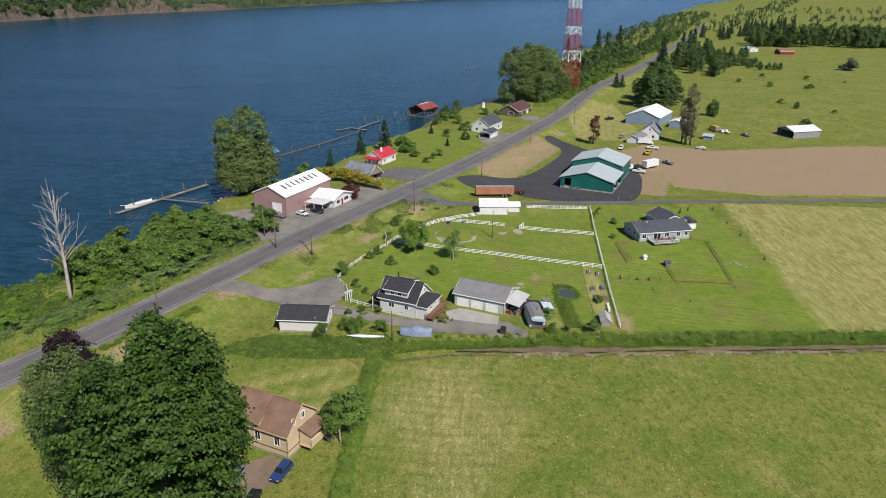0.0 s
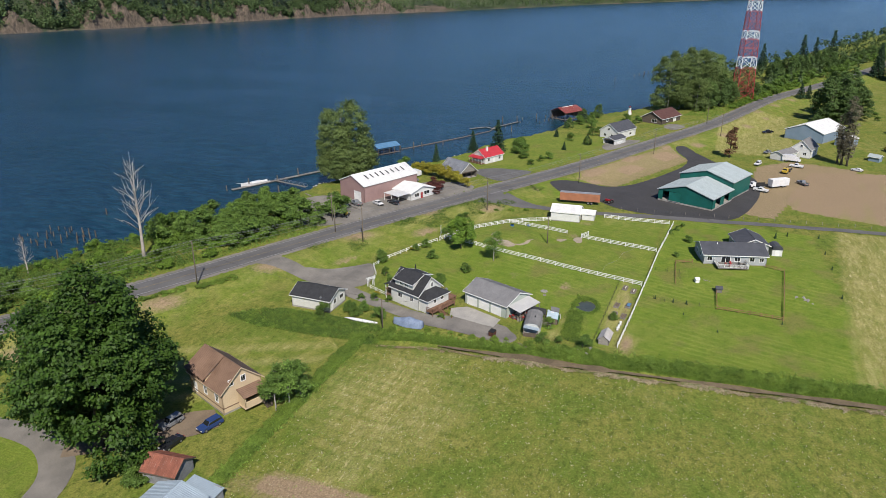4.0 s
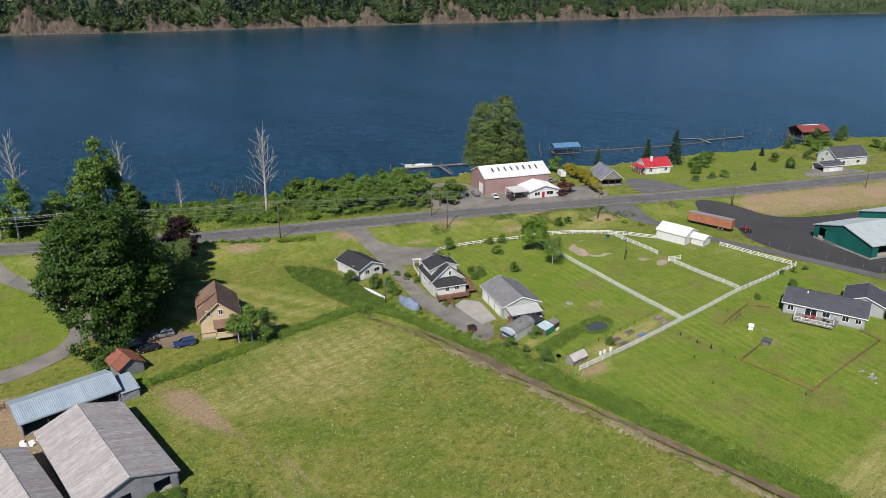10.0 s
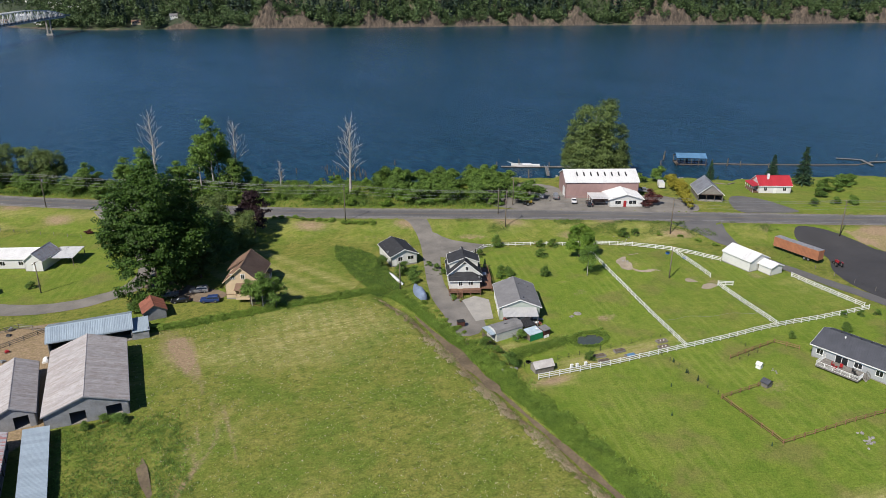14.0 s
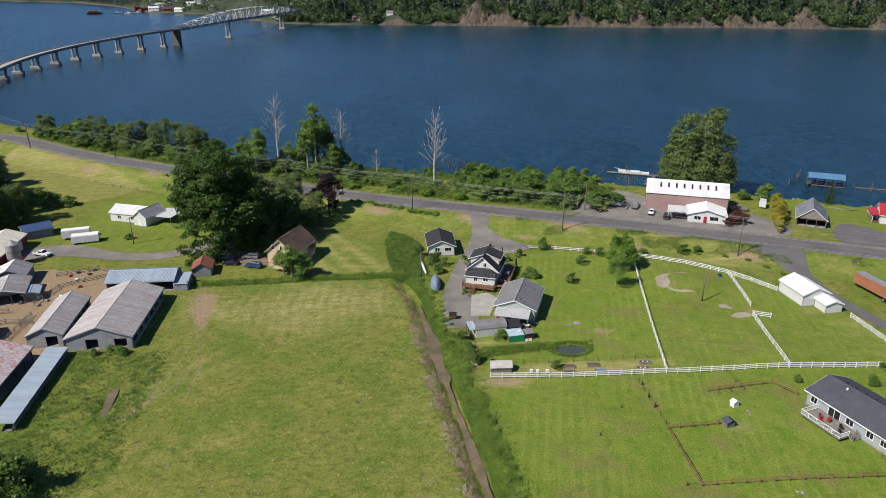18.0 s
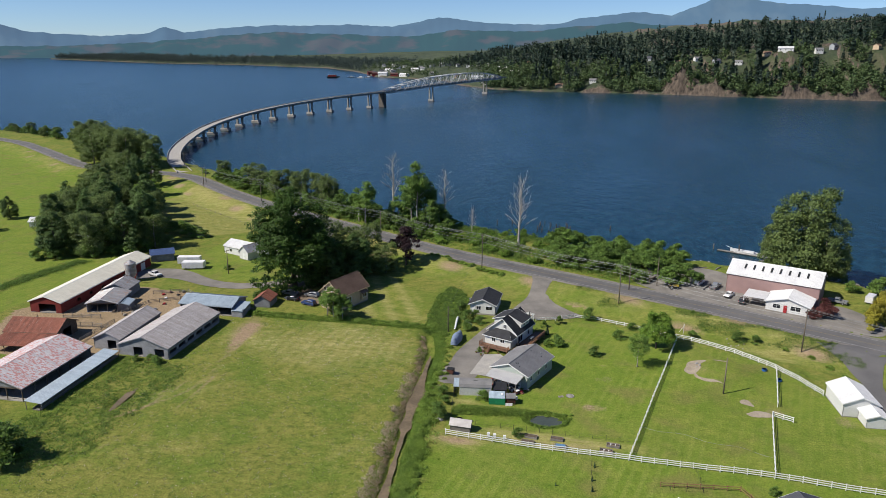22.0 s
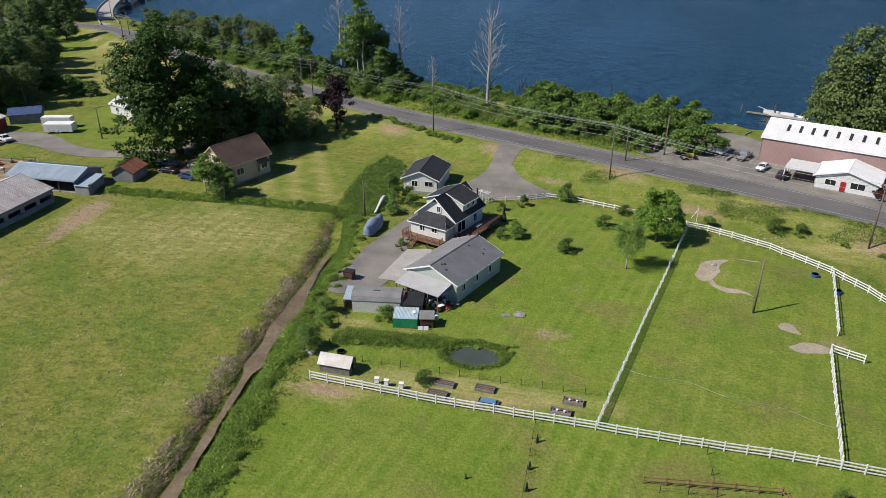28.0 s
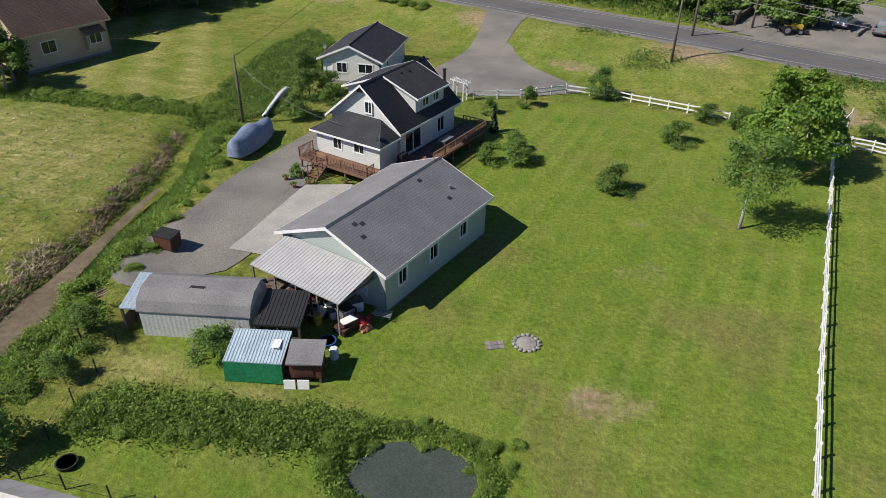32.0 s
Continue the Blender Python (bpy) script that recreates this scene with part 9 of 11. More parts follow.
R3, R2 = (0.35, 0.78, 1.2), (0.45, 0.95)
for _label, _pts, _rails, _h in (
        ("white three-rail vinyl fence along the garden front", ((149.4, -31.7), (185.5, -33.1), (211.1, -34.1), (238.8, -35.8)), R3, 1.3),
        ("white three-rail vinyl fence between yard and paddock", ((185.7, -32.4), (191.1, -8.0), (199.3, 27.4)), R3, 1.3),
        ("white three-rail vinyl fence between the two paddocks", ((221.2, 13.9), (217.5, -5.4)), R3, 1.3),
        ("white three-rail vinyl fence with an open gate end", ((215.4, -10.4), (211.3, -33.4)), R3, 1.3),
        ("short white paddock gate standing open", ((215.6, -10.2), (219.2, -11.8)), R3, 1.25),
        ("white three-rail vinyl fence along the farm lane", ((238.7, -34.6), (237.8, -13.6)), R3, 1.3),
        ("white three-rail vinyl fence at the head of the paddocks", ((228.7, 2.7), (225.2, 9.2), (221.1, 14.7), (213.0, 22.4), (203.0, 27.6), (197.4, 30.0)), R3, 1.3),
        ("white two-rail fence along the upper lawn", ((196.6, 30.5), (188.0, 35.2), (177.5, 39.6), (171.8, 39.8), (166.6, 36.4), (161.2, 34.6)), R2, 1.05),
        ("white two-rail fence beside the gravel drive", ((158.0, 33.6), (155.4, 27.8), (152.4, 19.4)), R2, 1.05)):
    fence_line(thing("vinyl_fence", _label, "fence", group="white vinyl fences"), _pts, _rails, _h, 0.065, 0.15, WHITE, cap=True)
for _label, _pts in (("brown two-rail wooden fence round the ranch garden", ((190.6, -50.8), (178.4, -51.4), (178.2, -66.4), (209.0, -67.8), (210.8, -63.0))), ("brown two-rail wooden fence beside the ranch house", ((190.8, -40.6), (204.4, -39.4), (207.0, -43.8)))):
    fence_line(thing("wooden_fence", _label, "fence", group="brown wooden fences"), _pts, (0.45, 0.9), 1.1, 0.06, 0.13, RAIL_WOOD, post_mat=RAIL_WOOD)
for _label, _pts in (("dark wire stock fence across the lawn", ((178.6, -33.4), (178.8, -50.0))), ("dark wire stock fence beside the paddock", ((197.6, -34.6), (198.0, -41.0), (192.4, -41.6))), ("black wire garden fence by the ditch", ((149.2, -26.2), (147.6, -15.6), (147.4, -11.0))), ("black wire garden fence behind the raised beds", ((149.2, -26.2), (186.6, -26.6)))):
    fence_line(thing("wire_fence", _label, "fence", group="wire fences"), _pts, (0.3, 0.65, 1.0), 1.1, 0.03, 0.014, DARK_METAL, step=2.6, post_mat=DARK_METAL)
for _pts in (((44, 6), (44, -8), (48, -14)), ((38, 8), (27, 6)), ((20, 4), (24, -2), (40, 2), (46, 2)), ((56, 30), (50, 34), (40, 30)), ((57, 30), (44, 22), (42, 12))):
    fence_line(thing("corral_fence", "weathered board corral fence in the farmyard", "fence", group="corral fences"), _pts, (0.4, 0.8, 1.2), 1.3, 0.07, 0.13, WOOD_GREY, step=3.0)
for _pts in (((248.5, -12), (251.6, -34), (256, -62), (268, -140)), ((60, 96), (28, 118), (-20, 150))):
    fence_line(thing("field_fence", "thin wire field fence on grey posts", "fence", group="wire fences"), _pts, (0.5, 0.9), 1.1, 0.05, 0.02, DARK_METAL, step=5.0, post_mat=WOOD_GREY)

# ---- poles and wires ----


def utility_pole(x, y, high, turn, label, arms=1, transformer=False, group="utility poles"):
    t = thing("utility_pole", label, "pole", pose(x, y, height(x, y), 0, 0, turn), group)
    part("pole", Shape().tube([(0, 0, -0.6), (0, 0, high * 0.5), (0, 0, high)], [0.17, 0.15, 0.11], 9), POLE_WOOD, t, smooth=True)
    for k in range(arms):
        z = high - 0.35 - 0.9 * k
        a = part("crossarm", Shape().box(-1.15, 1.15, 0.08, 0.18, z - 0.06, z + 0.06), POLE_WOOD, t)
        for px in (-1.05, 0.35, 1.05):
            part("insulator", Shape().tube([(px, 0.13, z + 0.06), (px, 0.13, z + 0.2)], [0.05, 0.035], 6), CAR_GREY, a)
    if transformer:
        part("transformer", Shape().tube([(0.28, -0.25, high - 2.6), (0.28, -0.25, high - 2.5), (0.28, -0.25, high - 1.75), (0.28, -0.25, high - 1.68)], [0.2, 0.24, 0.24, 0.12], 10), CAR_GREY, t, "grey can transformer")
    return t


_line = [(392.5, -46, 11.5), (335, -19, 11.5), (276, 3.0, 11.5), (229.4, 25.3, 11.6), (184.4, 49.8, 12.0), (138.6, 73.6, 12.0), (94, 99, 12), (48, 127, 11.5), (14, 156, 11), (-33, 182, 11), (-76, 232, 10)]
for _i, (_x, _y, _h) in enumerate(_line):
    utility_pole(_x, _y, _h, 64, "tall wooden utility pole with crossarm beside the road", 1, _i in (3, 7))
for _x, _y, _h in ((196.4, 67.3, 9.5), (187.6, 56.2 + 5, 9.0), (-40, 196, 10)):
    utility_pole(_x, _y, _h, 64, "slender wooden service pole on the river side", 0)
utility_pole(138.4, 20.4, 7.4, 10, "wooden service pole beside the drive", 0)
utility_pole(52.6, 54.6, 8.5, 70, "wooden farmyard utility pole with a crossarm", 1)
utility_pole(206.9, -1.6, 8.8, 0, "thin wooden light pole in the paddock", 0)
utility_pole(419, -38, 10, 64, "wooden utility pole with a lamp beside the road", 0)


def wire(a, b, sag, r=0.024, n=10):
    pts = [(a[0] + (b[0] - a[0]) * i / n, a[1] + (b[1] - a[1]) * i / n, a[2] + (b[2] - a[2]) * i / n - sag * 4 * (i / n) * (1 - i / n)) for i in range(n + 1)]
    return Shape().tube(pts, r, 4)


for _a, _b in zip(_line, _line[1:]):
    _t = thing("power_line", "thin sagging power lines between utility poles", "power line", group="power lines")
    _za, _zb = height(_a[0], _a[1]) + _a[2], height(_b[0], _b[1]) + _b[2]
    _px, _py = math.cos(radians(64)), math.sin(radians(64))
    for _o, _d in ((-1.05, -0.15), (0.35, -0.15), (1.05, -0.15), (0.1, -1.6), (0.15, -2.6)):
        part("wire", wire((_a[0] + _px * _o, _a[1] + _py * _o, _za + _d), (_b[0] + _px * _o, _b[1] + _py * _o, _zb + _d), 0.9), CAR_GREY, _t)
for _a, _b in (((138.6, 73.6, 12.0), (138.4, 20.4, 7.6)), ((138.4, 20.4, 7.2), (152.3, 13.4, 4.4)), ((94, 99, 13.5), (52.6, 54.6, 8.4)), ((184.4, 49.8, 13), (196.4, 67.3, 12))):
    _t = thing("service_wire", "single overhead service wire", "power line", group="power lines")
    part("wire", wire(_a, _b, 1.0), DARK_METAL, _t)

# ---- vehicles ----


def wheel(parent, x, y, r, w=0.2):
    t = part("wheel", Shape().tube([(x, y - w / 2, r), (x, y - w / 2 + 0.03, r), (x, y + w / 2 - 0.03, r), (x, y + w / 2, r)], [r * 0.9, r, r, r * 0.9], 14), BLACK, parent, "black tyre")
    part("rim", Shape().tube([(x, y - w / 2 - 0.01, r), (x, y + w / 2 + 0.01, r)], r * 0.58, 10), STEEL, t)


def bodywork(outline, half, top_half, z_split):
    """A body swept from a side outline (x, z); it leans in above z_split and its corners are rounded."""
    s, n, v = Shape(), len(outline), []
    zs = max(z for _, z in outline)
    for k in (-1, -0.93, 0.93, 1):
        for x, z in outline:
            f = max(0.0, (z - z_split) / (zs - z_split + 1e-6))
            w = half + (top_half - half) * f
            shrink = 0.0 if abs(k) < 1 else 0.05
            v.append((x * (1 - shrink * 0.35), k * w if abs(k) == 1 else k * w * 1.02, z - (0.04 if shrink and z > 0.6 else 0)))
    f = [tuple(range(n)), tuple(range(4 * n - 1, 3 * n - 1, -1))]
    for b in range(3):
        f += [(b * n + i, (b + 1) * n + i, (b + 1) * n + (i + 1) % n, b * n + (i + 1) % n) for i in range(n)]
    return s.add(v, f)


def vehicle(kind, paint, x, y, turn, label, z=None, name=None, group="parked vehicles"):
    zz = height(x, y) + 0.08 if z is None else z
    t = thing(name or {"car": "parked_car", "suv": "parked_car", "pickup": "pickup_truck"}[kind], label, "car" if kind != "pickup" else "pickup", pose(x, y, zz, 0, 0, turn), group)
    if kind == "car":
        L, r = 4.5, 0.32
        body = [(-2.2, 0.3), (2.15, 0.3), (2.25, 0.55), (2.1, 0.75), (0.95, 0.9), (-1.55, 0.95), (-2.15, 0.9), (-2.25, 0.6)]
        cab, glass = [(0.95, 0.88), (0.25, 1.38), (-0.9, 1.42), (-1.65, 0.93)], [(0.85, 0.92), (0.22, 1.32), (-0.88, 1.36), (-1.5, 0.95)]
        half = 0.88
    elif kind == "suv":
        L, r = 4.7, 0.36
        body = [(-2.3, 0.38), (2.25, 0.38), (2.35, 0.65), (2.25, 0.95), (1.05, 1.08), (-2.2, 1.1), (-2.35, 0.8)]
        cab, glass = [(1.0, 1.06), (0.4, 1.66), (-1.95, 1.72), (-2.25, 1.08)], [(0.92, 1.1), (0.36, 1.6), (-1.9, 1.64), (-2.15, 1.12)]
        half = 0.92
    else:
        L, r = 5.6, 0.39
        body = [(-2.75, 0.5), (2.7, 0.5), (2.8, 0.75), (2.7, 1.05), (1.2, 1.14), (-0.75, 1.14), (-0.76, 0.72), (-2.68, 0.72), (-2.69, 1.14), (-2.78, 1.14)]
        cab, glass = [(1.15, 1.12), (0.6, 1.76), (-0.55, 1.8), (-0.75, 1.12)], [(1.06, 1.16), (0.55, 1.68), (-0.5, 1.72), (-0.68, 1.16)]
        half = 0.96
    part("body", bodywork(body, half, half * 0.97, 0.7), paint, t)
    c = part("cabin", bodywork(cab, half * 0.9, half * 0.72, cab[0][1]), paint, t)
    part("side_glass", bodywork(glass, half * 0.915, half * 0.735, glass[0][1]), GLASS, c, "dark window glass")
    part("windscreen", Shape().add([(cab[0][0] + 0.01, -half * 0.82, cab[0][1] + 0.05), (cab[0][0] + 0.01, half * 0.82, cab[0][1] + 0.05), (cab[1][0] + 0.03, half * 0.66, cab[1][1] - 0.03), (cab[1][0] + 0.03, -half * 0.66, cab[1][1] - 0.03)], [(0, 1, 2, 3)]), GLASS, c)
    if kind == "pickup":
        for sg in (-1, 1):
            part("bed_side", Shape().box(-2.72, -0.72, sg * half - (0.06 if sg > 0 else 0), sg * half + (0.06 if sg < 0 else 0), 0.7, 1.15), paint, t)
    for sg in (-1, 1):
        part("headlight", Shape().box(L / 2 - 0.08, L / 2 + 0.04, sg * half * 0.7 - 0.16, sg * half * 0.7 + 0.16, 0.62, 0.76), LAMP_CLEAR, t)
        part("tail_light", Shape().box(-L / 2 - 0.01, -L / 2 + 0.09, sg * half * 0.8 - 0.1, sg * half * 0.8 + 0.1, 0.7, 0.92), LAMP_RED, t)
        for wx in (-L * 0.3, L * 0.31):
            wheel(t, wx, sg * (half - 0.1), r, 0.24)
    part("bumper", Shape().box(L / 2 - 0.02, L / 2 + 0.1, -half * 0.9, half * 0.9, 0.36, 0.55).box(-L / 2 - 0.1, -L / 2 + 0.02, -half * 0.9, half * 0.9, 0.36, 0.55), DARK_METAL, t)
    return t


def box_truck(x, y, turn, paint, label, L=6.5, box=True, name="box_truck", cab=None):
    t = thing(name, label, "truck", pose(x, y, height(x, y) + 0.08, 0, 0, turn), "parked vehicles")
    part("cab", bodywork([(L / 2 - 2.0, 0.6), (L / 2, 0.6), (L / 2 + 0.05, 1.25), (L / 2 - 0.5, 1.4), (L / 2 - 0.75, 2.2), (L / 2 - 2.0, 2.25)], 1.0, 0.88, 1.3), cab or paint, t)
    part("windscreen", Shape().add([(L / 2 - 0.49, -0.8, 1.45), (L / 2 - 0.49, 0.8, 1.45), (L / 2 - 0.73, 0.72, 2.12), (L / 2 - 0.73, -0.72, 2.12)], [(0, 1, 2, 3)]), GLASS, t)
    if box:
        part("box_body", Shape().prism([(-L / 2, 0.75), (L / 2 - 2.05, 0.75), (L / 2 - 2.05, 2.95), (L / 2 - 2.2, 3.05), (-L / 2 + 0.15, 3.05), (-L / 2, 2.95)], -1.15, 1.15), paint, t)
        part("rear_door", Shape().box(-L / 2 - 0.03, -L / 2, -1.0, 1.0, 0.85, 2.85), CAR_GREY, t)
    else:
        part("bed", Shape().box(-L / 2, L / 2 - 2.05, -1.1, 1.1, 0.8, 0.95).box(-L / 2, L / 2 - 2.05, -1.1, -1.0, 0.95, 1.6).box(-L / 2, L / 2 - 2.05, 1.0, 1.1, 0.95, 1.6), DARK_METAL, t)
    for sg in (-1, 1):
        for wx in (-L * 0.28, L * 0.33):
            wheel(t, wx, sg * 0.9, 0.46, 0.28)
    return t


def trailer(x, y, turn, L, W, H, z0, paint, label, name="trailer", roof=None, axles=2):
    t = thing(name, label, "trailer", pose(x, y, height(x, y) + 0.05, 0, 0, turn), "parked vehicles")
    part("body", Shape().prism([(-W / 2, z0), (W / 2, z0), (W / 2, H - 0.12), (W / 2 - 0.12, H), (-W / 2 + 0.12, H), (-W / 2, H - 0.12)], -L / 2, L / 2, pose(0, 0, 0, 0, 0, 90)), paint, t)
    if roof:
        part("roof", Shape().box(-L / 2 + 0.02, L / 2 - 0.02, -W / 2 + 0.06, W / 2 - 0.06, H, H + 0.06), roof, t)
    part("chassis", Shape().box(-L / 2 + 0.3, L / 2 - 0.2, -0.5, 0.5, z0 - 0.25, z0), DARK_METAL, t)
    part("hitch", Shape().box(L / 2, L / 2 + 0.9, -0.06, 0.06, z0 - 0.2, z0 - 0.08), DARK_METAL, t)
    for k in range(axles):
        for sg in (-1, 1):
            wheel(t, -L * 0.3 + k * 1.2 if L > 8 else -0.5 + k * 0.9, sg * (W / 2 - 0.15), min(0.5, z0 * 0.75), 0.24)
    n = int(L / 1.2)
    for k in range(1, n):
        for sg in (-1, 1):
            part("side_rib", Shape().box(-L / 2 + k * L / n - 0.03, -L / 2 + k * L / n + 0.03, sg * W / 2 - (0.03 if sg < 0 else 0), sg * W / 2 + (0.03 if sg > 0 else 0), z0 + 0.05, H - 0.15), paint, t)
    return t


vehicle("suv", CAR_WHITE, 209.6, 70.8, 60, "white estate car parked in the gravel yard")
vehicle("pickup", CAR_GREY, 214.2, 68.3, 62, "grey pickup truck parked beside the pink barn")
vehicle("car", CAR_WHITE, 217.2, 61.2, -120, "white car parked with its boot open")
vehicle("suv", CAR_BLACK, 220.6, 57.0, 65, "black car under the annex carport")
vehicle("pickup", CAR_GREY, 247.6, 62.0, 150, "dark grey pickup beside the pink barn")
vehicle("pickup", CAR_WHITE, 29.4, 46.6, -25, "white pickup parked in the dairy yard")
vehicle("pickup", CAR_GREY, 82.6, 39.2, 175, "old grey pickup under the maple")
vehicle("car", CAR_BLACK, 85.4, 35.0, 175, "dark car under the maple")
vehicle("suv", CAR_GREY, 90.2, 39.4, 170, "grey car under the trees")
vehicle("suv", CAR_BLUE, 92.2, 32.2, 165, "dark blue car beside the yellow house")
for _k, _c, _x, _y, _a, _l in (("suv", CAR_WHITE, 340, -63, 160, "white utility vehicle in the far yard"), ("car", CAR_GREY, 366, -67.5, 150, "silver car beside the white farmhouse"), ("pickup", CAR_WHITE, 385, -126, 20, "white pickup by the field"),
                                ("car", CAR_WHITE, 344, -102, 60, "white car at the edge of the ploughed field"), ("pickup", CAR_BLACK, 417, -69, 120, "black pickup beside the blue-grey barn"), ("pickup", CAR_GREY, 378, -134, 20, "dark pickup on the meadow track")):
    vehicle(_k, _c, _x, _y, _a, _l)
for _k, _c, _x, _y, _a, _l in (("pickup", CAR_WHITE, 341.5, -78.5, 75, "white work truck in the far yard"), ("pickup", CAR_WHITE, 295.5, -63.4, 70, "white flatbed truck beside the green barns"), ("pickup", CAR_GREY, 312, -79, 30, "grey truck among the machinery"), ("suv", CAR_WHITE, 386, -123.5, 20, "white car on the grass by the barn")):
    vehicle(_k, _c, _x, _y, _a, _l)
box_truck(330, -74, 160, YELLOW_PAINT, "yellow flatbed truck in the far yard", 6, False, "flatbed_truck")
box_truck(352, -77, -100, CAR_WHITE, "white lorry in the far yard", 7.5)
box_truck(301.5, -62.5, 120, DARK_METAL, "white-cabbed tipper truck beside the green barn", 7, False, "tipper_truck", CAR_WHITE)
box_truck(390, -121, 15, YELLOW_PAINT, "yellow box truck by the far meadow", 7.5)
trailer(304.5, -69.8, 130, 8.2, 2.5, 3.4, 0.7, CAR_WHITE, "long white box trailer in the far yard", "box_trailer", WHITE)
trailer(252.6, -2.2, 97, 14.2, 2.5, 3.9, 1.1, ORANGE, "faded orange semi-trailer parked beside the lane", "semi_trailer", GALV)
trailer(257.2, 64.4, 60, 4.2, 2.1, 2.4, 0.5, CAR_WHITE, "small white box trailer behind the golden hedge", "box_trailer", axles=1)
trailer(33.2, 61.8, 15, 8.0, 2.5, 3.0, 0.6, CAR_WHITE, "white caravan parked at the dairy", "caravan", WHITE)
trailer(37.6, 57.4, 15, 7.6, 3.2, 2.6, 0.5, CAR_WHITE, "white covered boat trailer at the dairy", "boat_trailer", WHITE)
part("sign_panel", Shape().box(2.0, 4.6, -1.285, -1.255, 1.7, 3.3), CREAM_METAL, [o for o in scene.objects if o.name.startswith("semi_trailer")][0], "pale rectangular patch on the trailer side")


def tractor(x, y, turn, paint, label):
    t = thing("farm_tractor", label, "tractor", pose(x, y, height(x, y) + 0.08, 0, 0, turn))
    part("bonnet", bodywork([(0.1, 0.7), (1.7, 0.75), (1.75, 1.3), (0.1, 1.4)], 0.36, 0.3, 1.0), paint, t)
    part("seat", Shape().box(-0.75, -0.3, -0.25, 0.25, 1.0, 1.15).box(-0.8, -0.7, -0.25, 0.25, 1.1, 1.55), BLACK, t)
    for sg in (-1, 1):
        part("mudguard", Shape().box(-1.2, -0.1, sg * 0.7 - 0.15, sg * 0.7 + 0.15, 1.3, 1.38), paint, t)
        wheel(t, -0.6, sg * 0.75, 0.66, 0.36)
        wheel(t, 1.35, sg * 0.65, 0.4, 0.24)
    part("exhaust", Shape().tube([(1.1, 0.2, 1.3), (1.1, 0.2, 2.0)], 0.04, 6), DARK_METAL, t)
    part("loader", Shape().box(1.9, 2.5, -0.8, 0.8, 0.2, 0.6).box(0.4, 2.0, -0.6, -0.5, 0.6, 0.75).box(0.4, 2.0, 0.5, 0.6, 0.6, 0.75), DARK_METAL, t)


tractor(201.1, 65.2, 10, YELLOW_PAINT, "small yellow tractor loader on the gravel yard")
tractor(257.5, -12.0, 60, RED_PAINT, "red tractor behind the orange trailer")

# ---- about the house ----


def arch(x, y, turn):
    t = thing("garden_arch", "white wooden garden arch at the fence end", "arch", pose(x, y, height(x, y), 0, 0, turn))
    for px in (-0.8, 0.8):
        for py in (-0.35, 0.35):
            part("post", Shape().box(px - 0.06, px + 0.06, py - 0.06, py + 0.06, -0.2, 2.3), WHITE, t)
        part("side_lattice", Shape().box(px - 0.02, px + 0.02, -0.3, 0.3, 0.5, 0.58).box(px - 0.02, px + 0.02, -0.3, 0.3, 1.1, 1.18).box(px - 0.02, px + 0.02, -0.3, 0.3, 1.7, 1.78), WHITE, t)
    for py in (-0.35, 0.35):
        part("beam", Shape().box(-1.3, 1.3, py - 0.04, py + 0.04, 2.2, 2.36), WHITE, t)
    for k in range(7):
        part("slat", Shape().box(-1.1 + 0.37 * k - 0.03, -1.1 + 0.37 * k + 0.03, -0.55, 0.55, 2.36, 2.44), WHITE, t)


arch(159.6, 34.4, -30)
_t = thing("dumpster", "brown lidded dumpster on the gravel yard", "dumpster", pose(144.5, -4.4, height(144.5, -4.4) + 0.06, 0, 0, -8))
part("bin", Shape().prism([(-0.75, 0.1), (0.75, 0.1), (0.85, 1.15), (-0.85, 1.15)], -0.6, 0.6), RUSTY, _t)
part("lid", Shape().slab([(-0.9, -0.65, 1.2), (0.9, -0.65, 1.2), (0.9, 0.65, 1.3), (-0.9, 0.65, 1.3)], 0.05), BLACK, _t, "black lid")
for _x in (-0.65, 0.65):
    part("caster", Shape().box(_x - 0.06, _x + 0.06, -0.5, -0.4, 0, 0.1).box(_x - 0.06, _x + 0.06, 0.4, 0.5, 0, 0.1), BLACK, _t)
    part("side_pocket", Shape().box(_x * 1.28 - 0.05, _x * 1.28 + 0.05, -0.5, 0.5, 0.75, 0.87), RUSTY, _t)

# the boat under its tarpaulin, with folds
_sh, _n = Shape(), 22
for i in range(_n + 1):
    f = i / _n
    w = 1.15 * max(0.12, math.sin(math.pi * min(1, 0.12 + 0.8 * f)) ** 0.6)
    top = 1.8 + 0.5 * math.exp(-((f - 0.45) / 0.2) ** 2) - 0.35 * f + 0.02 * math.sin(i * 2.3)
    for k in range(9):
        a = math.pi * k / 8
        fold = 1 + 0.018 * math.sin(i * 1.9 + k * 2.2) + 0.02 * math.sin(i * 0.7)
        _sh.v.append((7.4 * (f - 0.5), -math.cos(a) * w * 1.12 * fold * (1.05 - 0.2 * math.sin(a)), 0.25 + top * math.sin(a) ** 0.75 * fold))
_sh.f = [(i * 9 + k, i * 9 + k + 1, (i + 1) * 9 + k + 1, (i + 1) * 9 + k) for i in range(_n) for k in range(8)] + [tuple(range(9))[::-1], tuple(_n * 9 + k for k in range(9))]
_t = thing("covered_boat", "boat on a trailer wrapped in a blue-grey tarpaulin", "boat", pose(141.9, 15.4, height(141.9, 15.4), 0, 0, 88))
part("tarpaulin", _sh, TARP_BLUE, _t, smooth=True)
part("hull", boat_hull(6.0, 1.9, 0.8), CAR_WHITE, _t)
for _sg in (-1, 1):
    wheel(_t, -0.6, _sg * 0.95, 0.3)
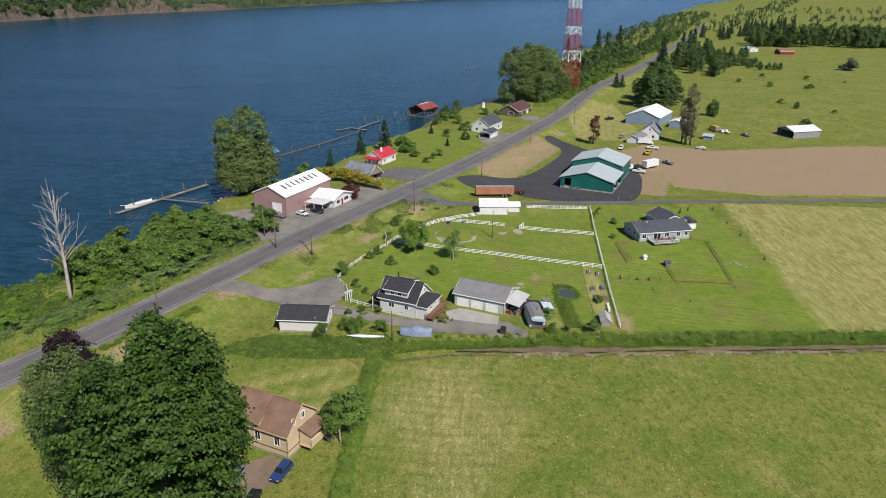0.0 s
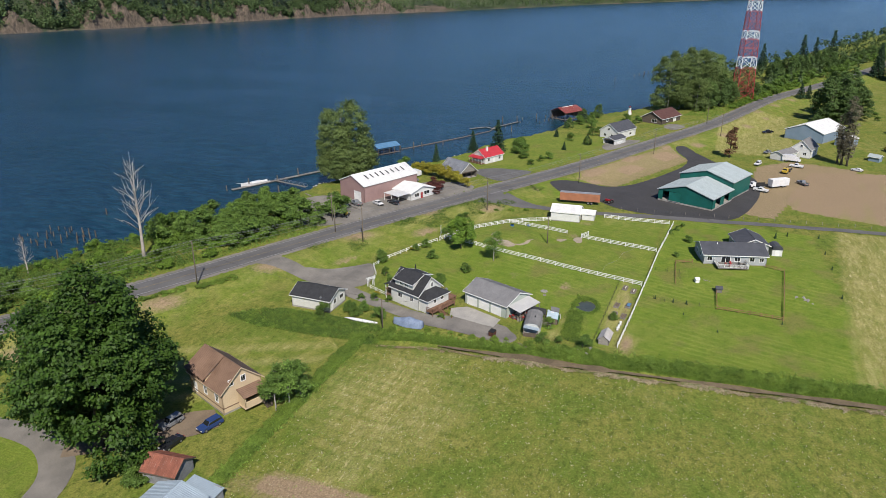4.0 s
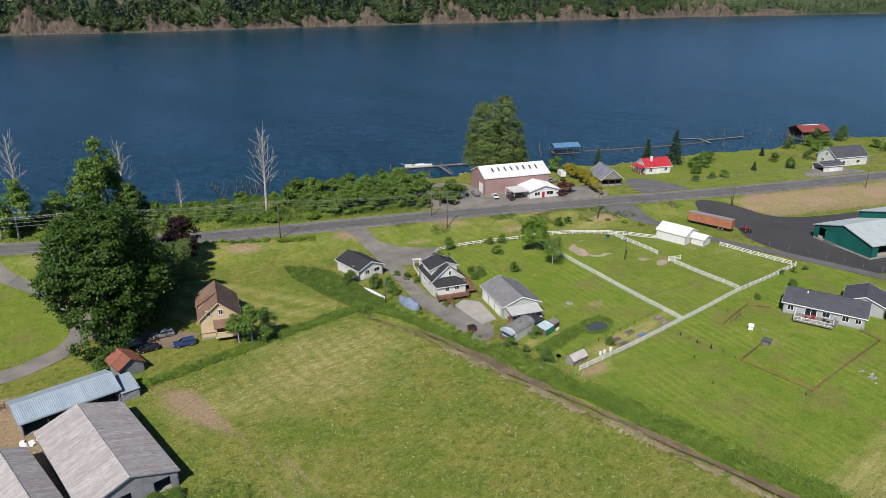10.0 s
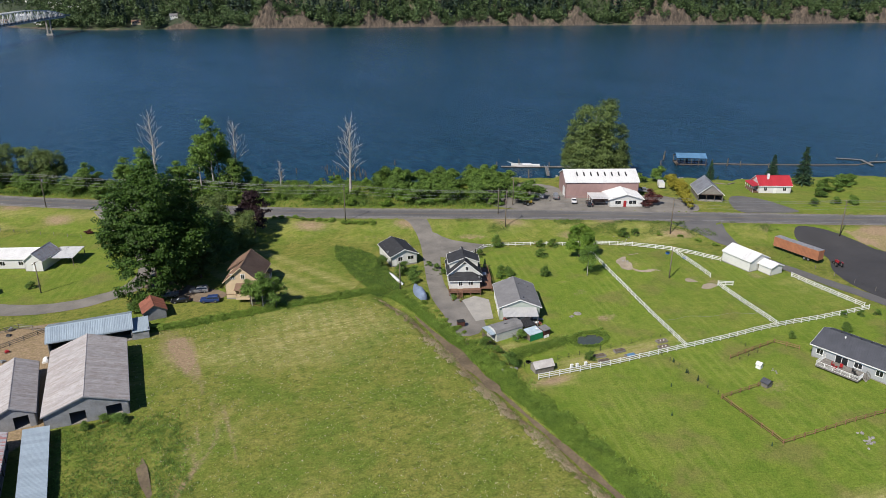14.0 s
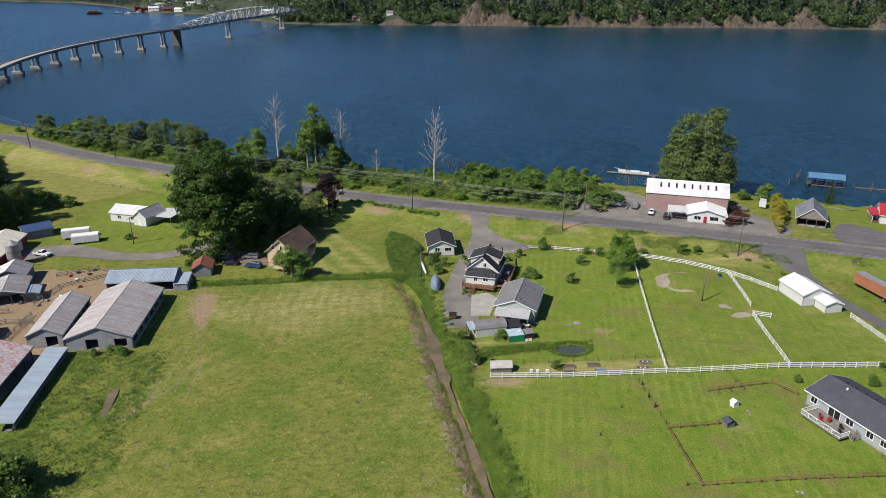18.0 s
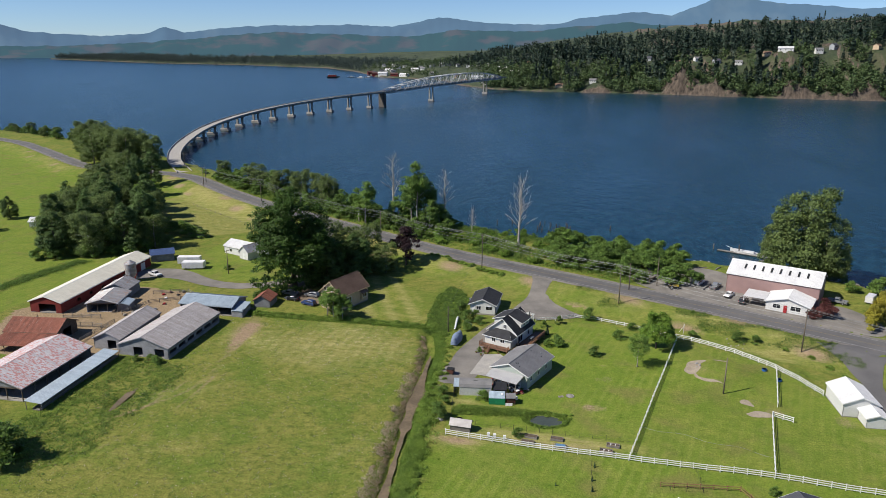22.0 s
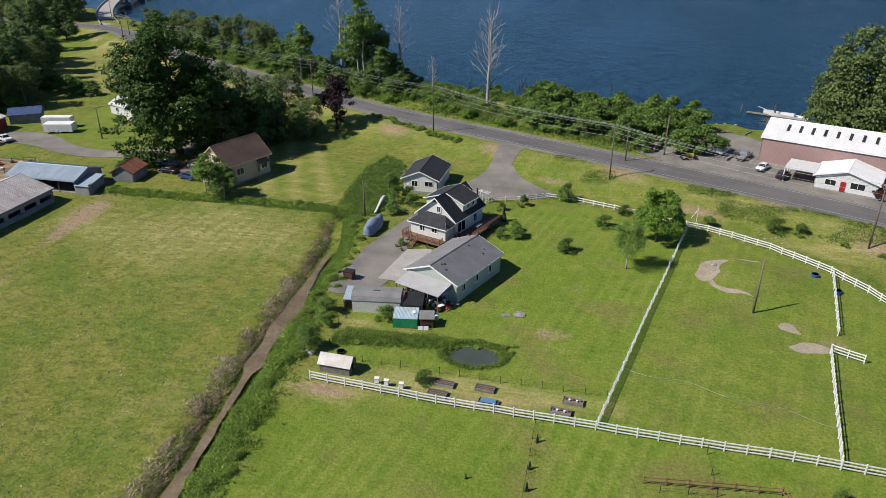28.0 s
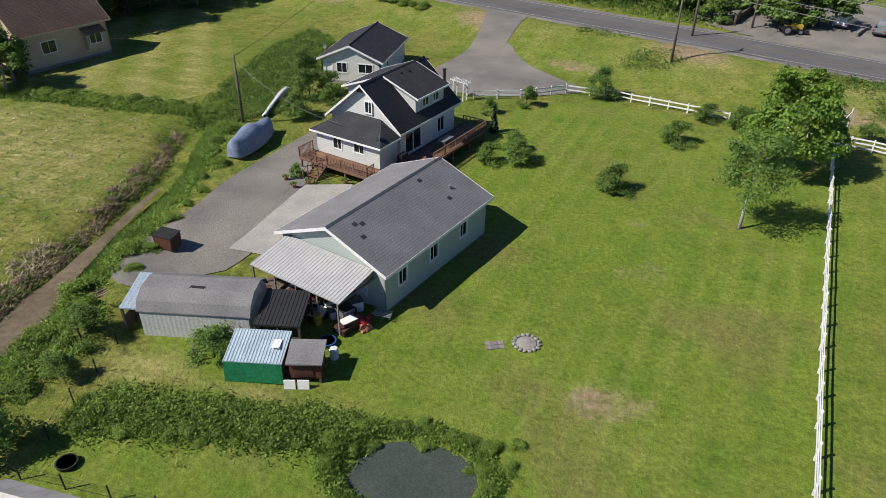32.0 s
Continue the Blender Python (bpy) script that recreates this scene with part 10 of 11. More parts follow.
part("tongue", Shape().box(2.6, 4.2, -0.05, 0.05, 0.3, 0.4), DARK_METAL, _t)
_t = thing("upturned_boat", "long white boat hull lying on its side in the brambles", "boat", pose(139.1, 26.6, height(139.1, 26.6) + 0.75, 112, -4, 97))
part("hull", boat_hull(8.4, 0.85, 0.5), CAR_WHITE, _t, smooth=True)

# sheds south of the garage
_t = thing("arched_shed", "pale shed with a rounded grey felt roof and blue lean-to", "shed", pose(152.0, -11.9, height(152, -11.9), 0, 0, 8.5))
_pf = [(-1.9, 1.95), (-1.55, 2.55), (-0.7, 3.0), (0.7, 3.0), (1.55, 2.55), (1.9, 1.95)]
part("wall", Shape().box(-3.6, 3.6, -1.9, -1.8, 0, 1.95), SHED_WALL, _t)
part("wall", Shape().box(-3.6, 3.6, 1.8, 1.9, 0, 1.95), SHED_WALL, _t)
for _x in (-3.6, 3.5):
    part("end_wall", Shape().prism([(-1.8, 0), (1.8, 0)] + [(x * 0.94, z - 0.03) for x, z in _pf[::-1]], _x, _x + 0.1, pose(0, 0, 0, 0, 0, -90) @ pose(0, 0, 0)), SHED_WALL, _t)
_sh = Shape()
for _i in range(5):
    (a, b), (c, d) = _pf[_i], _pf[_i + 1]
    _sh.add([(-3.75, a * 1.04, b), (3.75, a * 1.04, b), (3.75, c * 1.04, d), (-3.75, c * 1.04, d), (-3.75, a * 1.04, b + 0.07), (3.75, a * 1.04, b + 0.07), (3.75, c * 1.04, d + 0.07), (-3.75, c * 1.04, d + 0.07)], [(3, 2, 1, 0), (4, 5, 6, 7), (0, 1, 5, 4), (1, 2, 6, 5), (2, 3, 7, 6), (3, 0, 4, 7)])
part("arched_roof", _sh, SHED_ROOF, _t)
part("roof_tear", Shape().slab([(-0.6, -0.55, 3.085), (0.4, -0.6, 3.085), (0.5, -0.35, 3.085), (-0.5, -0.3, 3.085)], 0.012), BLACK, _t, "dark torn patch")
slab_roof("lean_roof", -5.0, -3.6, -1.7, 1.7, 2.0, 2.5, BLUE_ROOF, _t)
posts_under(_t, [(-4.9, -1.6), (-4.9, 1.6)], 2.0)
part("lean_screen", Shape().box(-4.95, -4.9, -1.6, 1.6, 0.1, 1.2), WOOD_OLD, _t)
_t = thing("dark_pen", "lean-to pen with a black sheet roof", "pen", pose(157.6, -11.8, height(157.6, -11.8), 0, 0, 8.5))
slab_roof("pen_roof", -1.5, 1.5, -1.7, 1.6, 1.95, 2.4, DARK_METAL, _t, sheets=0.75)
posts_under(_t, [(-1.4, -1.6), (1.4, -1.6), (-1.4, 1.5), (1.4, 1.5), (0, -1.6)], 1.95)
part("rail", Shape().box(-1.4, 1.4, -1.62, -1.56, 0.9, 1.0), WOOD_OLD, _t)
_t = thing("hen_coop", "low coop with a silver sheet roof and green tarpaulin front", "coop", pose(157.4, -15.2, height(157.4, -15.2), 0, 0, 9))
slab_roof("coop_roof", -1.8, 1.8, -1.35, 1.3, 1.45, 1.85, SILVER_BLUE, _t, sheets=0.6)
part("tarpaulin", Shape().slab([(-1.8, -1.52, 0.05), (1.8, -1.52, 0.05), (1.78, -1.36, 1.42), (-1.78, -1.36, 1.42)], 0.03), TARP_GREEN, _t, "green tarpaulin")
part("frame", Shape().box(-1.75, 1.75, 1.15, 1.25, 0, 1.75).box(-1.78, -1.7, -1.3, 1.2, 0, 1.4).box(1.7, 1.78, -1.3, 1.2, 0, 1.4), WOOD_OLD, _t)
part("loose_board", Shape().box(0.9, 1.4, -0.3, 0.5, 1.78, 1.82), WHITE, _t)
_t = thing("wire_run", "low timber and wire animal run", "pen", pose(154.2, -14.5, height(154.2, -14.5), 0, 0, 9))
for _x in (-1.2, -0.4, 0.4, 1.2):
    part("frame_bar", Shape().box(_x - 0.04, _x + 0.04, -1.1, 1.1, 1.1, 1.18), WOOD_GREY, _t)
posts_under(_t, [(-1.2, -1.1), (1.2, -1.1), (-1.2, 1.1), (1.2, 1.1)], 1.1, WOOD_GREY, 0.04)
_t = thing("red_hutch", "small red-brown hutch with a grey felt roof", "hutch", pose(160.5, -15.1, height(160.5, -15.1), 0, 0, 12))
part("body", Shape().box(-0.95, 0.95, -0.8, 0.8, 0.45, 1.7), mat("hutch_red", (0.16, 0.05, 0.035), (0.12, 0.038, 0.027), rough=0.8), _t)
slab_roof("hutch_roof", -1.1, 1.1, -1.0, 1.0, 1.7, 2.0, SHED_ROOF, _t)
part("door", Shape().box(-0.6, 0.5, -0.84, -0.8, 0.6, 1.5), RUSTY, _t)
posts_under(_t, [(-0.85, -0.7), (0.85, -0.7), (-0.85, 0.7), (0.85, 0.7)], 0.45)
for _x, _y in ((159.9, -16.6), (160.7, -16.4)):
    single("sheet_board", Shape().box(-0.35, 0.35, -0.05, 0.05, 0, 0.6), WHITE, "white board leaning against the hutch", "board", pose(_x, _y, height(_x, _y), -12, 0, 12))

# clutter under the carport and round it
_cols = (RUSTY, CAR_GREY, WOOD_OLD, WHITE, DARK_METAL, RED_PAINT, WOOD_GREY)
_q = random.Random(5)
for _i in range(40):
    _u, _v = _q.uniform(-9.9, -6.9), _q.uniform(-4.0, 3.8)
    _c, _s2 = math.cos(radians(69)), math.sin(radians(69))
    _x, _y = 161.25 + _u * _c - _v * _s2, -0.2 + _u * _s2 + _v * _c
    _w, _d, _h = _q.uniform(0.25, 0.8), _q.uniform(0.2, 0.5), _q.uniform(0.3, 1.0)
    _t = thing("storage_crate", "mixed storage crate under the carport", "crate", pose(_x, _y, height(_x, _y), 0, 0, _q.uniform(0, 90)), "carport clutter")
    part("box", Shape().prism([(-_w, 0), (_w, 0), (_w * 1.06, _h), (-_w * 1.06, _h)], -_d, _d), _cols[_i % 7], _t)
    part("lid", Shape().box(-_w * 1.1, _w * 1.1, -_d * 1.05, _d * 1.05, _h, _h + 0.05), _cols[(_i + 3) % 7], _t)
def heap(x, y, turn, w, d, h, material, name, label, category):
    """Crumpled cloth thrown over a pile."""
    s, n = Shape(), 13
    for i in range(n):
        for j in range(n):
            u, v = 2 * i / (n - 1) - 1, 2 * j / (n - 1) - 1
            e = max(0.0, 1 - max(abs(u), abs(v)) ** 3)
            s.v.append((u * w / 2 + 0.1 * noise.noise((u * 3 + x, v * 3, 1)), v * d / 2 + 0.1 * noise.noise((u * 3, v * 3 + y, 5)), h * e * (0.62 + 0.7 * noise.noise((u * 1.7 + x, v * 1.7 + y, 3))) + 0.03))
    s.f = [(i * n + j, (i + 1) * n + j, (i + 1) * n + j + 1, i * n + j + 1) for i in range(n - 1) for j in range(n - 1)] + [tuple(i * n for i in range(n)) + tuple((n - 1) * n + j for j in range(1, n)) + tuple(i * n + n - 1 for i in range(n - 2, -1, -1)) + tuple(range(n - 2, 0, -1))]
    single(name, s, material, label, category, pose(x, y, height(x, y) + 0.02, 0, 0, turn))


heap(161.9, -9.6, 20, 1.7, 1.2, 0.9, RED_PAINT, "cloth_heap", "crumpled red cloth thrown over garden furniture", "cloth")
heap(158.3, -8.3, 60, 1.6, 1.1, 1.2, RAIL_WOOD, "cloth_heap", "brown covers draped over stored furniture", "cloth")
heap(159.7, -8.6, -20, 1.3, 1.0, 1.0, RUSTY, "cloth_heap", "dull red-brown blanket over a chair", "cloth")
heap(162.5, -10.0, 50, 0.9, 0.7, 0.5, ORANGE, "cloth_heap", "faded orange cushions in a heap", "cloth")
for _i in range(3):
    _t = thing("folding_chair", "grey metal folding chair lying by the wall", "chair", pose(162.8 + 0.42 * _i, -8.4 - 0.12 * _i, height(163, -8.5) + 0.12 + 0.06 * _i, 12, 8, -15 + 9 * _i), "folding chairs")
    for _sx in (-0.22, 0.22):
        part("leg", Shape().tube([(_sx, -0.5, 0.3), (_sx, 0.45, 0.05)], 0.018, 6), STEEL, _t)
    for _k in range(5):
        part("slat", Shape().box(-0.22, 0.22, -0.4 + 0.17 * _k, -0.31 + 0.17 * _k, 0.3 - 0.045 * _k, 0.32 - 0.045 * _k), STEEL, _t)
for _x, _y, _m, _l in ((160.6, -12.1, BLUE_PAINT, "blue plastic paddling pool"), (150.9, -24.8, BLACK, "round black water tub")):
    single("water_tub", Shape().tube([(0, 0, 0), (0, 0, 0.3), (0, 0, 0.3), (0, 0, 0.08)], [0.5, 0.58, 0.5, 0.46], 16), _m, _l + " on the grass", "tub", pose(_x, _y, height(_x, _y)))
for _x, _y, _m in ((159.2, -10.3, YELLOW_PAINT), (161.5, -13.3, CAR_WHITE)):
    single("plastic_barrel", Shape().tube([(0, 0, 0), (0, 0, 0.1), (0, 0, 0.7), (0, 0, 0.82)], [0.26, 0.3, 0.3, 0.24], 12), _m, "plastic barrel beside the sheds", "barrel", pose(_x, _y, height(_x, _y)), "barrels by the sheds")
_t = thing("lumber_pile", "pile of old boards beside the ditch", "lumber pile", pose(142.8, -11.6, height(142.8, -11.6), 0, 0, 62))
for _i in range(11):
    part("board", Shape().box(-1.6 + 0.1 * (_i % 3), 1.5 - 0.15 * (_i % 4), -0.45 + 0.11 * (_i % 8), -0.36 + 0.11 * (_i % 8), 0.03 + 0.09 * (_i // 6), 0.1 + 0.09 * (_i // 6), pose(0, 0, 0, 0, 0, 4 * math.sin(_i * 2.0))), (WOOD_GREY, RAIL_WOOD, WOOD_OLD)[_i % 3], _t)

# front garden: greenhouse, beds, hives
_t = thing("garden_greenhouse", "small timber greenhouse with a cloudy plastic roof", "greenhouse", pose(152.0, -28.6, height(152, -28.6), 0, 0, -2))
for _y0 in (-1.15, 1.05):
    part("side_wall", Shape().box(-2.1, 2.1, _y0, _y0 + 0.1, 0, 1.35), WOOD_GREY, _t)
for _x0 in (-2.1, 2.0):
    _ew = part("end_wall", wall_shape(2.3, 1.35, 0.1, [(0.8, 1.5, 0.1, 1.3)] if _x0 > 0 else [], 0.85), WOOD_GREY, _t)
    for _v in _ew.data.vertices:
        _v.co = pose(_x0 + 0.1, -1.15, 0, 0, 0, 90) @ _v.co
for _sg in (-1, 1):
    _sp = part("roof_slope", Shape().slab([(-2.3, _sg * 1.35, 1.25), (2.3, _sg * 1.35, 1.25), (2.3, 0, 2.3), (-2.3, 0, 2.3)][:: -_sg], 0.04), MILKY_SHEET, _t)
    for _i in range(4):
        _q = [(-2.32 + 1.16 * _i, _sg * 1.37, 1.245), (-1.18 + 1.16 * _i, _sg * 1.37, 1.245), (-1.18 + 1.16 * _i, _sg * 0.02, 2.31), (-2.32 + 1.16 * _i, _sg * 0.02, 2.31)]
        part("panel", Shape().slab(_q[:: -_sg], 0.03), MILKY_SHEET, _sp)


def raised_bed(x, y, turn, filled, label):
    t = thing("raised_bed", label, "planter", pose(x, y, height(x, y), 0, 0, turn), "raised garden beds")
    for a, b, c, d in ((-1.25, 1.25, -0.6, -0.53), (-1.25, 1.25, 0.53, 0.6), (-1.25, -1.18, -0.53, 0.53), (1.18, 1.25, -0.53, 0.53)):
        for k in range(2):
            part("plank", Shape().box(a, b, c, d, 0.22 * k, 0.22 * k + 0.21), WOOD_GREY, t)
    part("soil", Shape().box(-1.17, 1.17, -0.52, 0.52, 0, 0.3), DIRT_YARD, t)
    if filled == "cover":
        part("cover", Shape().slab([(-1.0, -0.4, 0.5), (1.0, -0.4, 0.5), (0.9, 0.35, 0.62), (-0.9, 0.3, 0.6)], 0.06), STEEL_BLUE, t, "blue cover sheet")
    elif filled == "pots":
        for k in range(5):
            part("pot", Shape().tube([(-0.9 + 0.45 * k, 0.1 * (-1) ** k, 0.3), (-0.9 + 0.45 * k, 0.1 * (-1) ** k, 0.55)], [0.1, 0.14], 8), WHITE if k % 2 else WOOD_OLD, t)
    else:
        for k in range(3):
            part("lath", Shape().box(-1.2, 1.2, -0.4 + 0.35 * k, -0.36 + 0.35 * k, 0.44, 0.5), WOOD_OLD, t)


for _x, _y, _a, _f, _l in ((166.4, -28.4, -4, "", "weathered raised bed of planks and soil"), (166.0, -30.6, -4, "", "low weathered raised bed beside the fence"), (171.6, -28.2, -4, "", "raised bed with a lath cover"), (172.5, -30.9, -4, "cover", "raised bed with a blue cover sheet"),
                            (181.3, -30.9, -4, "pots", "raised bed with pots beside the white fence"), (182.6, -28.6, -4, "pots", "raised bed with pots and bare soil")):
    raised_bed(_x, _y, _a, _f, _l)
for _x, _y in ((158.0, -30.4), (159.3, -30.5), (161.3, -30.6)):
    _t = thing("beehive", "small white box beehive beside the fence", "beehive", pose(_x, _y, height(_x, _y), 0, 0, 6), "beehives")
    part("stand", Shape().box(-0.3, 0.3, -0.25, 0.25, 0, 0.25), CONCRETE_OLD, _t)
    part("box", Shape().box(-0.27, 0.27, -0.22, 0.22, 0.25, 0.55), WHITE, _t)
    part("upper_box", Shape().box(-0.26, 0.26, -0.21, 0.21, 0.555, 0.85), WHITE, _t)
    part("lid", Shape().box(-0.31, 0.31, -0.26, 0.26, 0.85, 0.93), WHITE, _t)


def stone_mesh(seed, r):
    rng = random.Random(seed)
    bm = bmesh.new()
    bmesh.ops.create_icosphere(bm, subdivisions=1, radius=r)
    for v in bm.verts:
        v.co = Vector((v.co.x * 1.15, v.co.y, v.co.z * 0.75)) * rng.uniform(0.75, 1.2)
    d = bpy.data.meshes.new("stone")
    bm.to_mesh(d)
    bm.free()
    d.materials.append(STONE)
    return d


_stones = [stone_mesh(k, 0.22) for k in range(5)]
_t = thing("fire_pit", "round stone fire pit with pale ash on the lawn", "fire pit", pose(173.2, -9.2, height(173.2, -9.2)))
for _i in range(16):
    _ob = new("stone", _stones[_i % 5])
    _ob.parent = _t
    _ob.matrix_basis = sized(0.82 * math.cos(_i * 0.393), 0.82 * math.sin(_i * 0.393), 0.06, 0.7, _i * 70)
part("ash", Shape().tube([(0, 0, 0.0), (0, 0, 0.08), (0, 0, 0.2)], [0.7, 0.66, 0.2], 14), CONCRETE_OLD, _t, "pale ash heap")
_t = thing("paving_patch", "small patch of old paving beside the fire pit", "paving", pose(171.2, -9.8, height(171.2, -9.8) + 0.02, 0, 0, 20))
for _i in range(6):
    part("slab", Shape().box(-0.6 + 0.42 * (_i % 3), -0.22 + 0.42 * (_i % 3), -0.4 + 0.42 * (_i // 3), -0.02 + 0.42 * (_i // 3), 0, 0.05), WOOD_GREY, _t)
_q = random.Random(9)
for _cx, _cy, _n, _sp, _big in ((145.6, -26.4, 16, 1.4, 1.4), (202.8, 11.6, 3, 0.4, 1.6), (191.9, -72.0, 14, 0.9, 1.3), (195.4, -47.6, 5, 0.8, 0.8), (213.5, 27.6, 9, 2.2, 1.0), (112, 96, 0, 1, 1)):
    for _i in range(_n):
        _x, _y = _cx + _q.gauss(0, _sp), _cy + _q.gauss(0, _sp)
        single("garden_stone", _stones[_i % 5], None, "loose grey stone in the grass", "stone", sized(_x, _y, height(_x, _y) + 0.05, _big * _q.uniform(0.6, 1.4), _q.uniform(0, 360)), "loose stones")
_t = thing("trellis_post", "leaning white timber swing post beside the fence", "post", pose(201.2, 31.2, height(201.2, 31.2)))
part("post", Shape().tube([(0, 0, -0.3), (0.1, 0, 3.4)], 0.07, 6), WHITE, _t)
part("brace", Shape().tube([(0.1, 0, 3.0), (-1.1, -0.6, 1.4)], 0.05, 5), WHITE, _t)
_t = thing("play_house", "small white pet house on the ranch lawn", "pet house", pose(193.6, -45.8, height(193.6, -45.8), 0, 0, 20))
part("body", Shape().box(-0.6, 0.6, -0.5, 0.5, 0, 1.0), WHITE, _t)
slab_roof("roof", -0.75, 0.0, -0.6, 0.6, 1.0, 1.45, WHITE, _t, "x")
slab_roof("roof", 0.0, 0.75, -0.6, 0.6, 1.45, 1.0, WHITE, _t, "x")
_t = thing("grey_coop", "small grey coop with a slate roof on the ranch lawn", "coop", pose(189.8, -51.4, height(189.8, -51.4), 0, 0, 10))
part("body", Shape().box(-0.8, 0.8, -0.7, 0.7, 0, 1.1), WOOD_GREY, _t)
slab_roof("roof", -1.0, 0.0, -0.9, 0.9, 1.05, 1.6, SHINGLE_SLATE, _t, "x")
slab_roof("roof", 0.0, 1.0, -0.9, 0.9, 1.6, 1.05, SHINGLE_SLATE, _t, "x")
_t = thing("barrel_roof_shed", "small white garden shed with a rounded grey roof", "shed", pose(223.0, -65.8, height(223, -65.8), 0, 0, 14))
part("body", Shape().box(-2.0, 2.0, -1.4, 1.4, 0, 2.0), SIDING_WHITE, _t)
part("rounded_roof", Shape().prism([(-1.55, 1.95), (1.55, 1.95), (1.3, 2.7), (0.6, 3.15), (0, 3.25), (-0.6, 3.15), (-1.3, 2.7)], -2.15, 2.15, pose(0, 0, 0, 0, 0, 90)), SHINGLE_SLATE, _t)
part("door", Shape().box(-2.04, -2.0, -0.6, 0.6, 0.05, 1.85), WHITE, _t)


def garden_chair(x, y, z, turn, material, label):
    t = thing("garden_chair", label, "chair", pose(x, y, z, 0, 0, turn), "deck furniture")
    part("seat", Shape().box(-0.28, 0.28, -0.28, 0.28, 0.4, 0.46), material, t)
    part("backrest", Shape().box(-0.28, 0.28, 0.24, 0.3, 0.46, 1.0), material, t)
    for a in (-0.25, 0.25):
        for b in (-0.25, 0.25):
            part("leg", Shape().box(a - 0.025, a + 0.025, b - 0.025, b + 0.025, 0, 0.4), material, t)
        part("armrest", Shape().box(a - 0.04, a + 0.04, -0.28, 0.28, 0.62, 0.66), material, t)


_rm = pose(214.5, -53.5, 1.0, 0, 0, -73.5)
for _u, _v, _a, _m in ((-3.2, -7.6, 20, RED_PAINT), (-1.8, -7.2, -60, RED_PAINT), (-2.4, -8.6, 160, RED_PAINT), (0.6, -7.0, 10, DARK_METAL), (1.4, -8.2, 90, DARK_METAL)):
    _p3 = _rm @ Vector((_u, _v, 0.55))
    garden_chair(_p3.x, _p3.y, _p3.z, _a, _m, "red garden chair on the ranch deck" if _m is RED_PAINT else "dark garden chair on the ranch deck")
_hm = pose(155.9, 19.6, 0.0, 0, 0, 70)
_p3 = _hm @ Vector((0.5, -5.8, 1.2))
_t = thing("deck_table", "white rectangular table on the side deck", "table", pose(_p3.x, _p3.y, _p3.z, 0, 0, 70))
part("tabletop", Shape().box(-0.9, 0.9, -0.45, 0.45, 0.68, 0.73), CAR_GREY, _t)
for _a in (-0.8, 0.8):
    for _b in (-0.38, 0.38):
        part("leg", Shape().box(_a - 0.03, _a + 0.03, _b - 0.03, _b + 0.03, 0, 0.68), CAR_GREY, _t)
_p3 = _hm @ Vector((-5.6, -5.0, 1.2))
_t = thing("barbecue", "black covered barbecue on the deck", "barbecue", pose(_p3.x, _p3.y, _p3.z, 0, 0, 70))
part("body", Shape().box(-0.5, 0.5, -0.3, 0.3, 0.25, 0.85), BLACK, _t)
part("hood", Shape().prism([(-0.3, 0.85), (0.3, 0.85), (0.22, 1.15), (-0.22, 1.15)], -0.5, 0.5, pose(0, 0, 0, 0, 0, 90)), BLACK, _t)
part("leg", Shape().box(-0.45, -0.4, -0.25, 0.25, 0, 0.25).box(0.4, 0.45, -0.25, 0.25, 0, 0.25), DARK_METAL, _t)
for _x, _y in ((148.4, 9.0), (150.8, 8.7), (149.8, 7.6), (154.0, 9.6)):
    _t = thing("flower_pot", "terracotta pot with a small plant by the steps", "flower pot", pose(_x, _y, height(_x, _y) + 0.05), "pots by the steps")
    part("pot", Shape().tube([(0, 0, 0), (0, 0, 0.35), (0, 0, 0.38)], [0.16, 0.24, 0.25], 10), RAIL_WOOD, _t)
    part("plant", crown_mesh("plant", 3, 4, 14, 10, 0.28, 0.22, 0.5, 0.06, LEAF_BRIGHT, 0.07), None, _t)
for _x, _y in ((187.2, 34.6), (155.2, 30.2)):
    _t = thing("flowering_bush", "small yellow flowering bush by the fence", "shrub", pose(_x, _y, height(_x, _y)))
    part("foliage", crown_mesh("foliage", 8, 6, 40, 18, 0.9, 0.55, 0.6, 0.1, LEAF_YELLOW, 0.14), None, _t)
    part("blossom", crown_mesh("blossom", 9, 6, 30, 8, 0.95, 0.6, 0.65, 0.06, FLOWER, 0.1), None, _t)
single("garden_hose", Shape().tube([(188.6 + 0.9 * i, -19.6 - 0.26 * i - 0.5 * math.sin(i * 0.55), height(188.6 + 0.9 * i, -19.6 - 0.26 * i) + 0.05) for i in range(28)], 0.022, 5), CAR_GREY, "long grey hose lying across the paddock", "hose")
for _x, _y in ((218.3, 12.9), (220.6, 8.0)):
    single("water_trough", Shape().tube([(0, 0, 0), (0, 0, 0.55), (0, 0, 0.55), (0, 0, 0.3)], [0.55, 0.6, 0.54, 0.5], 14), BLUE_PAINT, "blue round water trough by the fence", "trough", pose(_x, _y, height(_x, _y)))

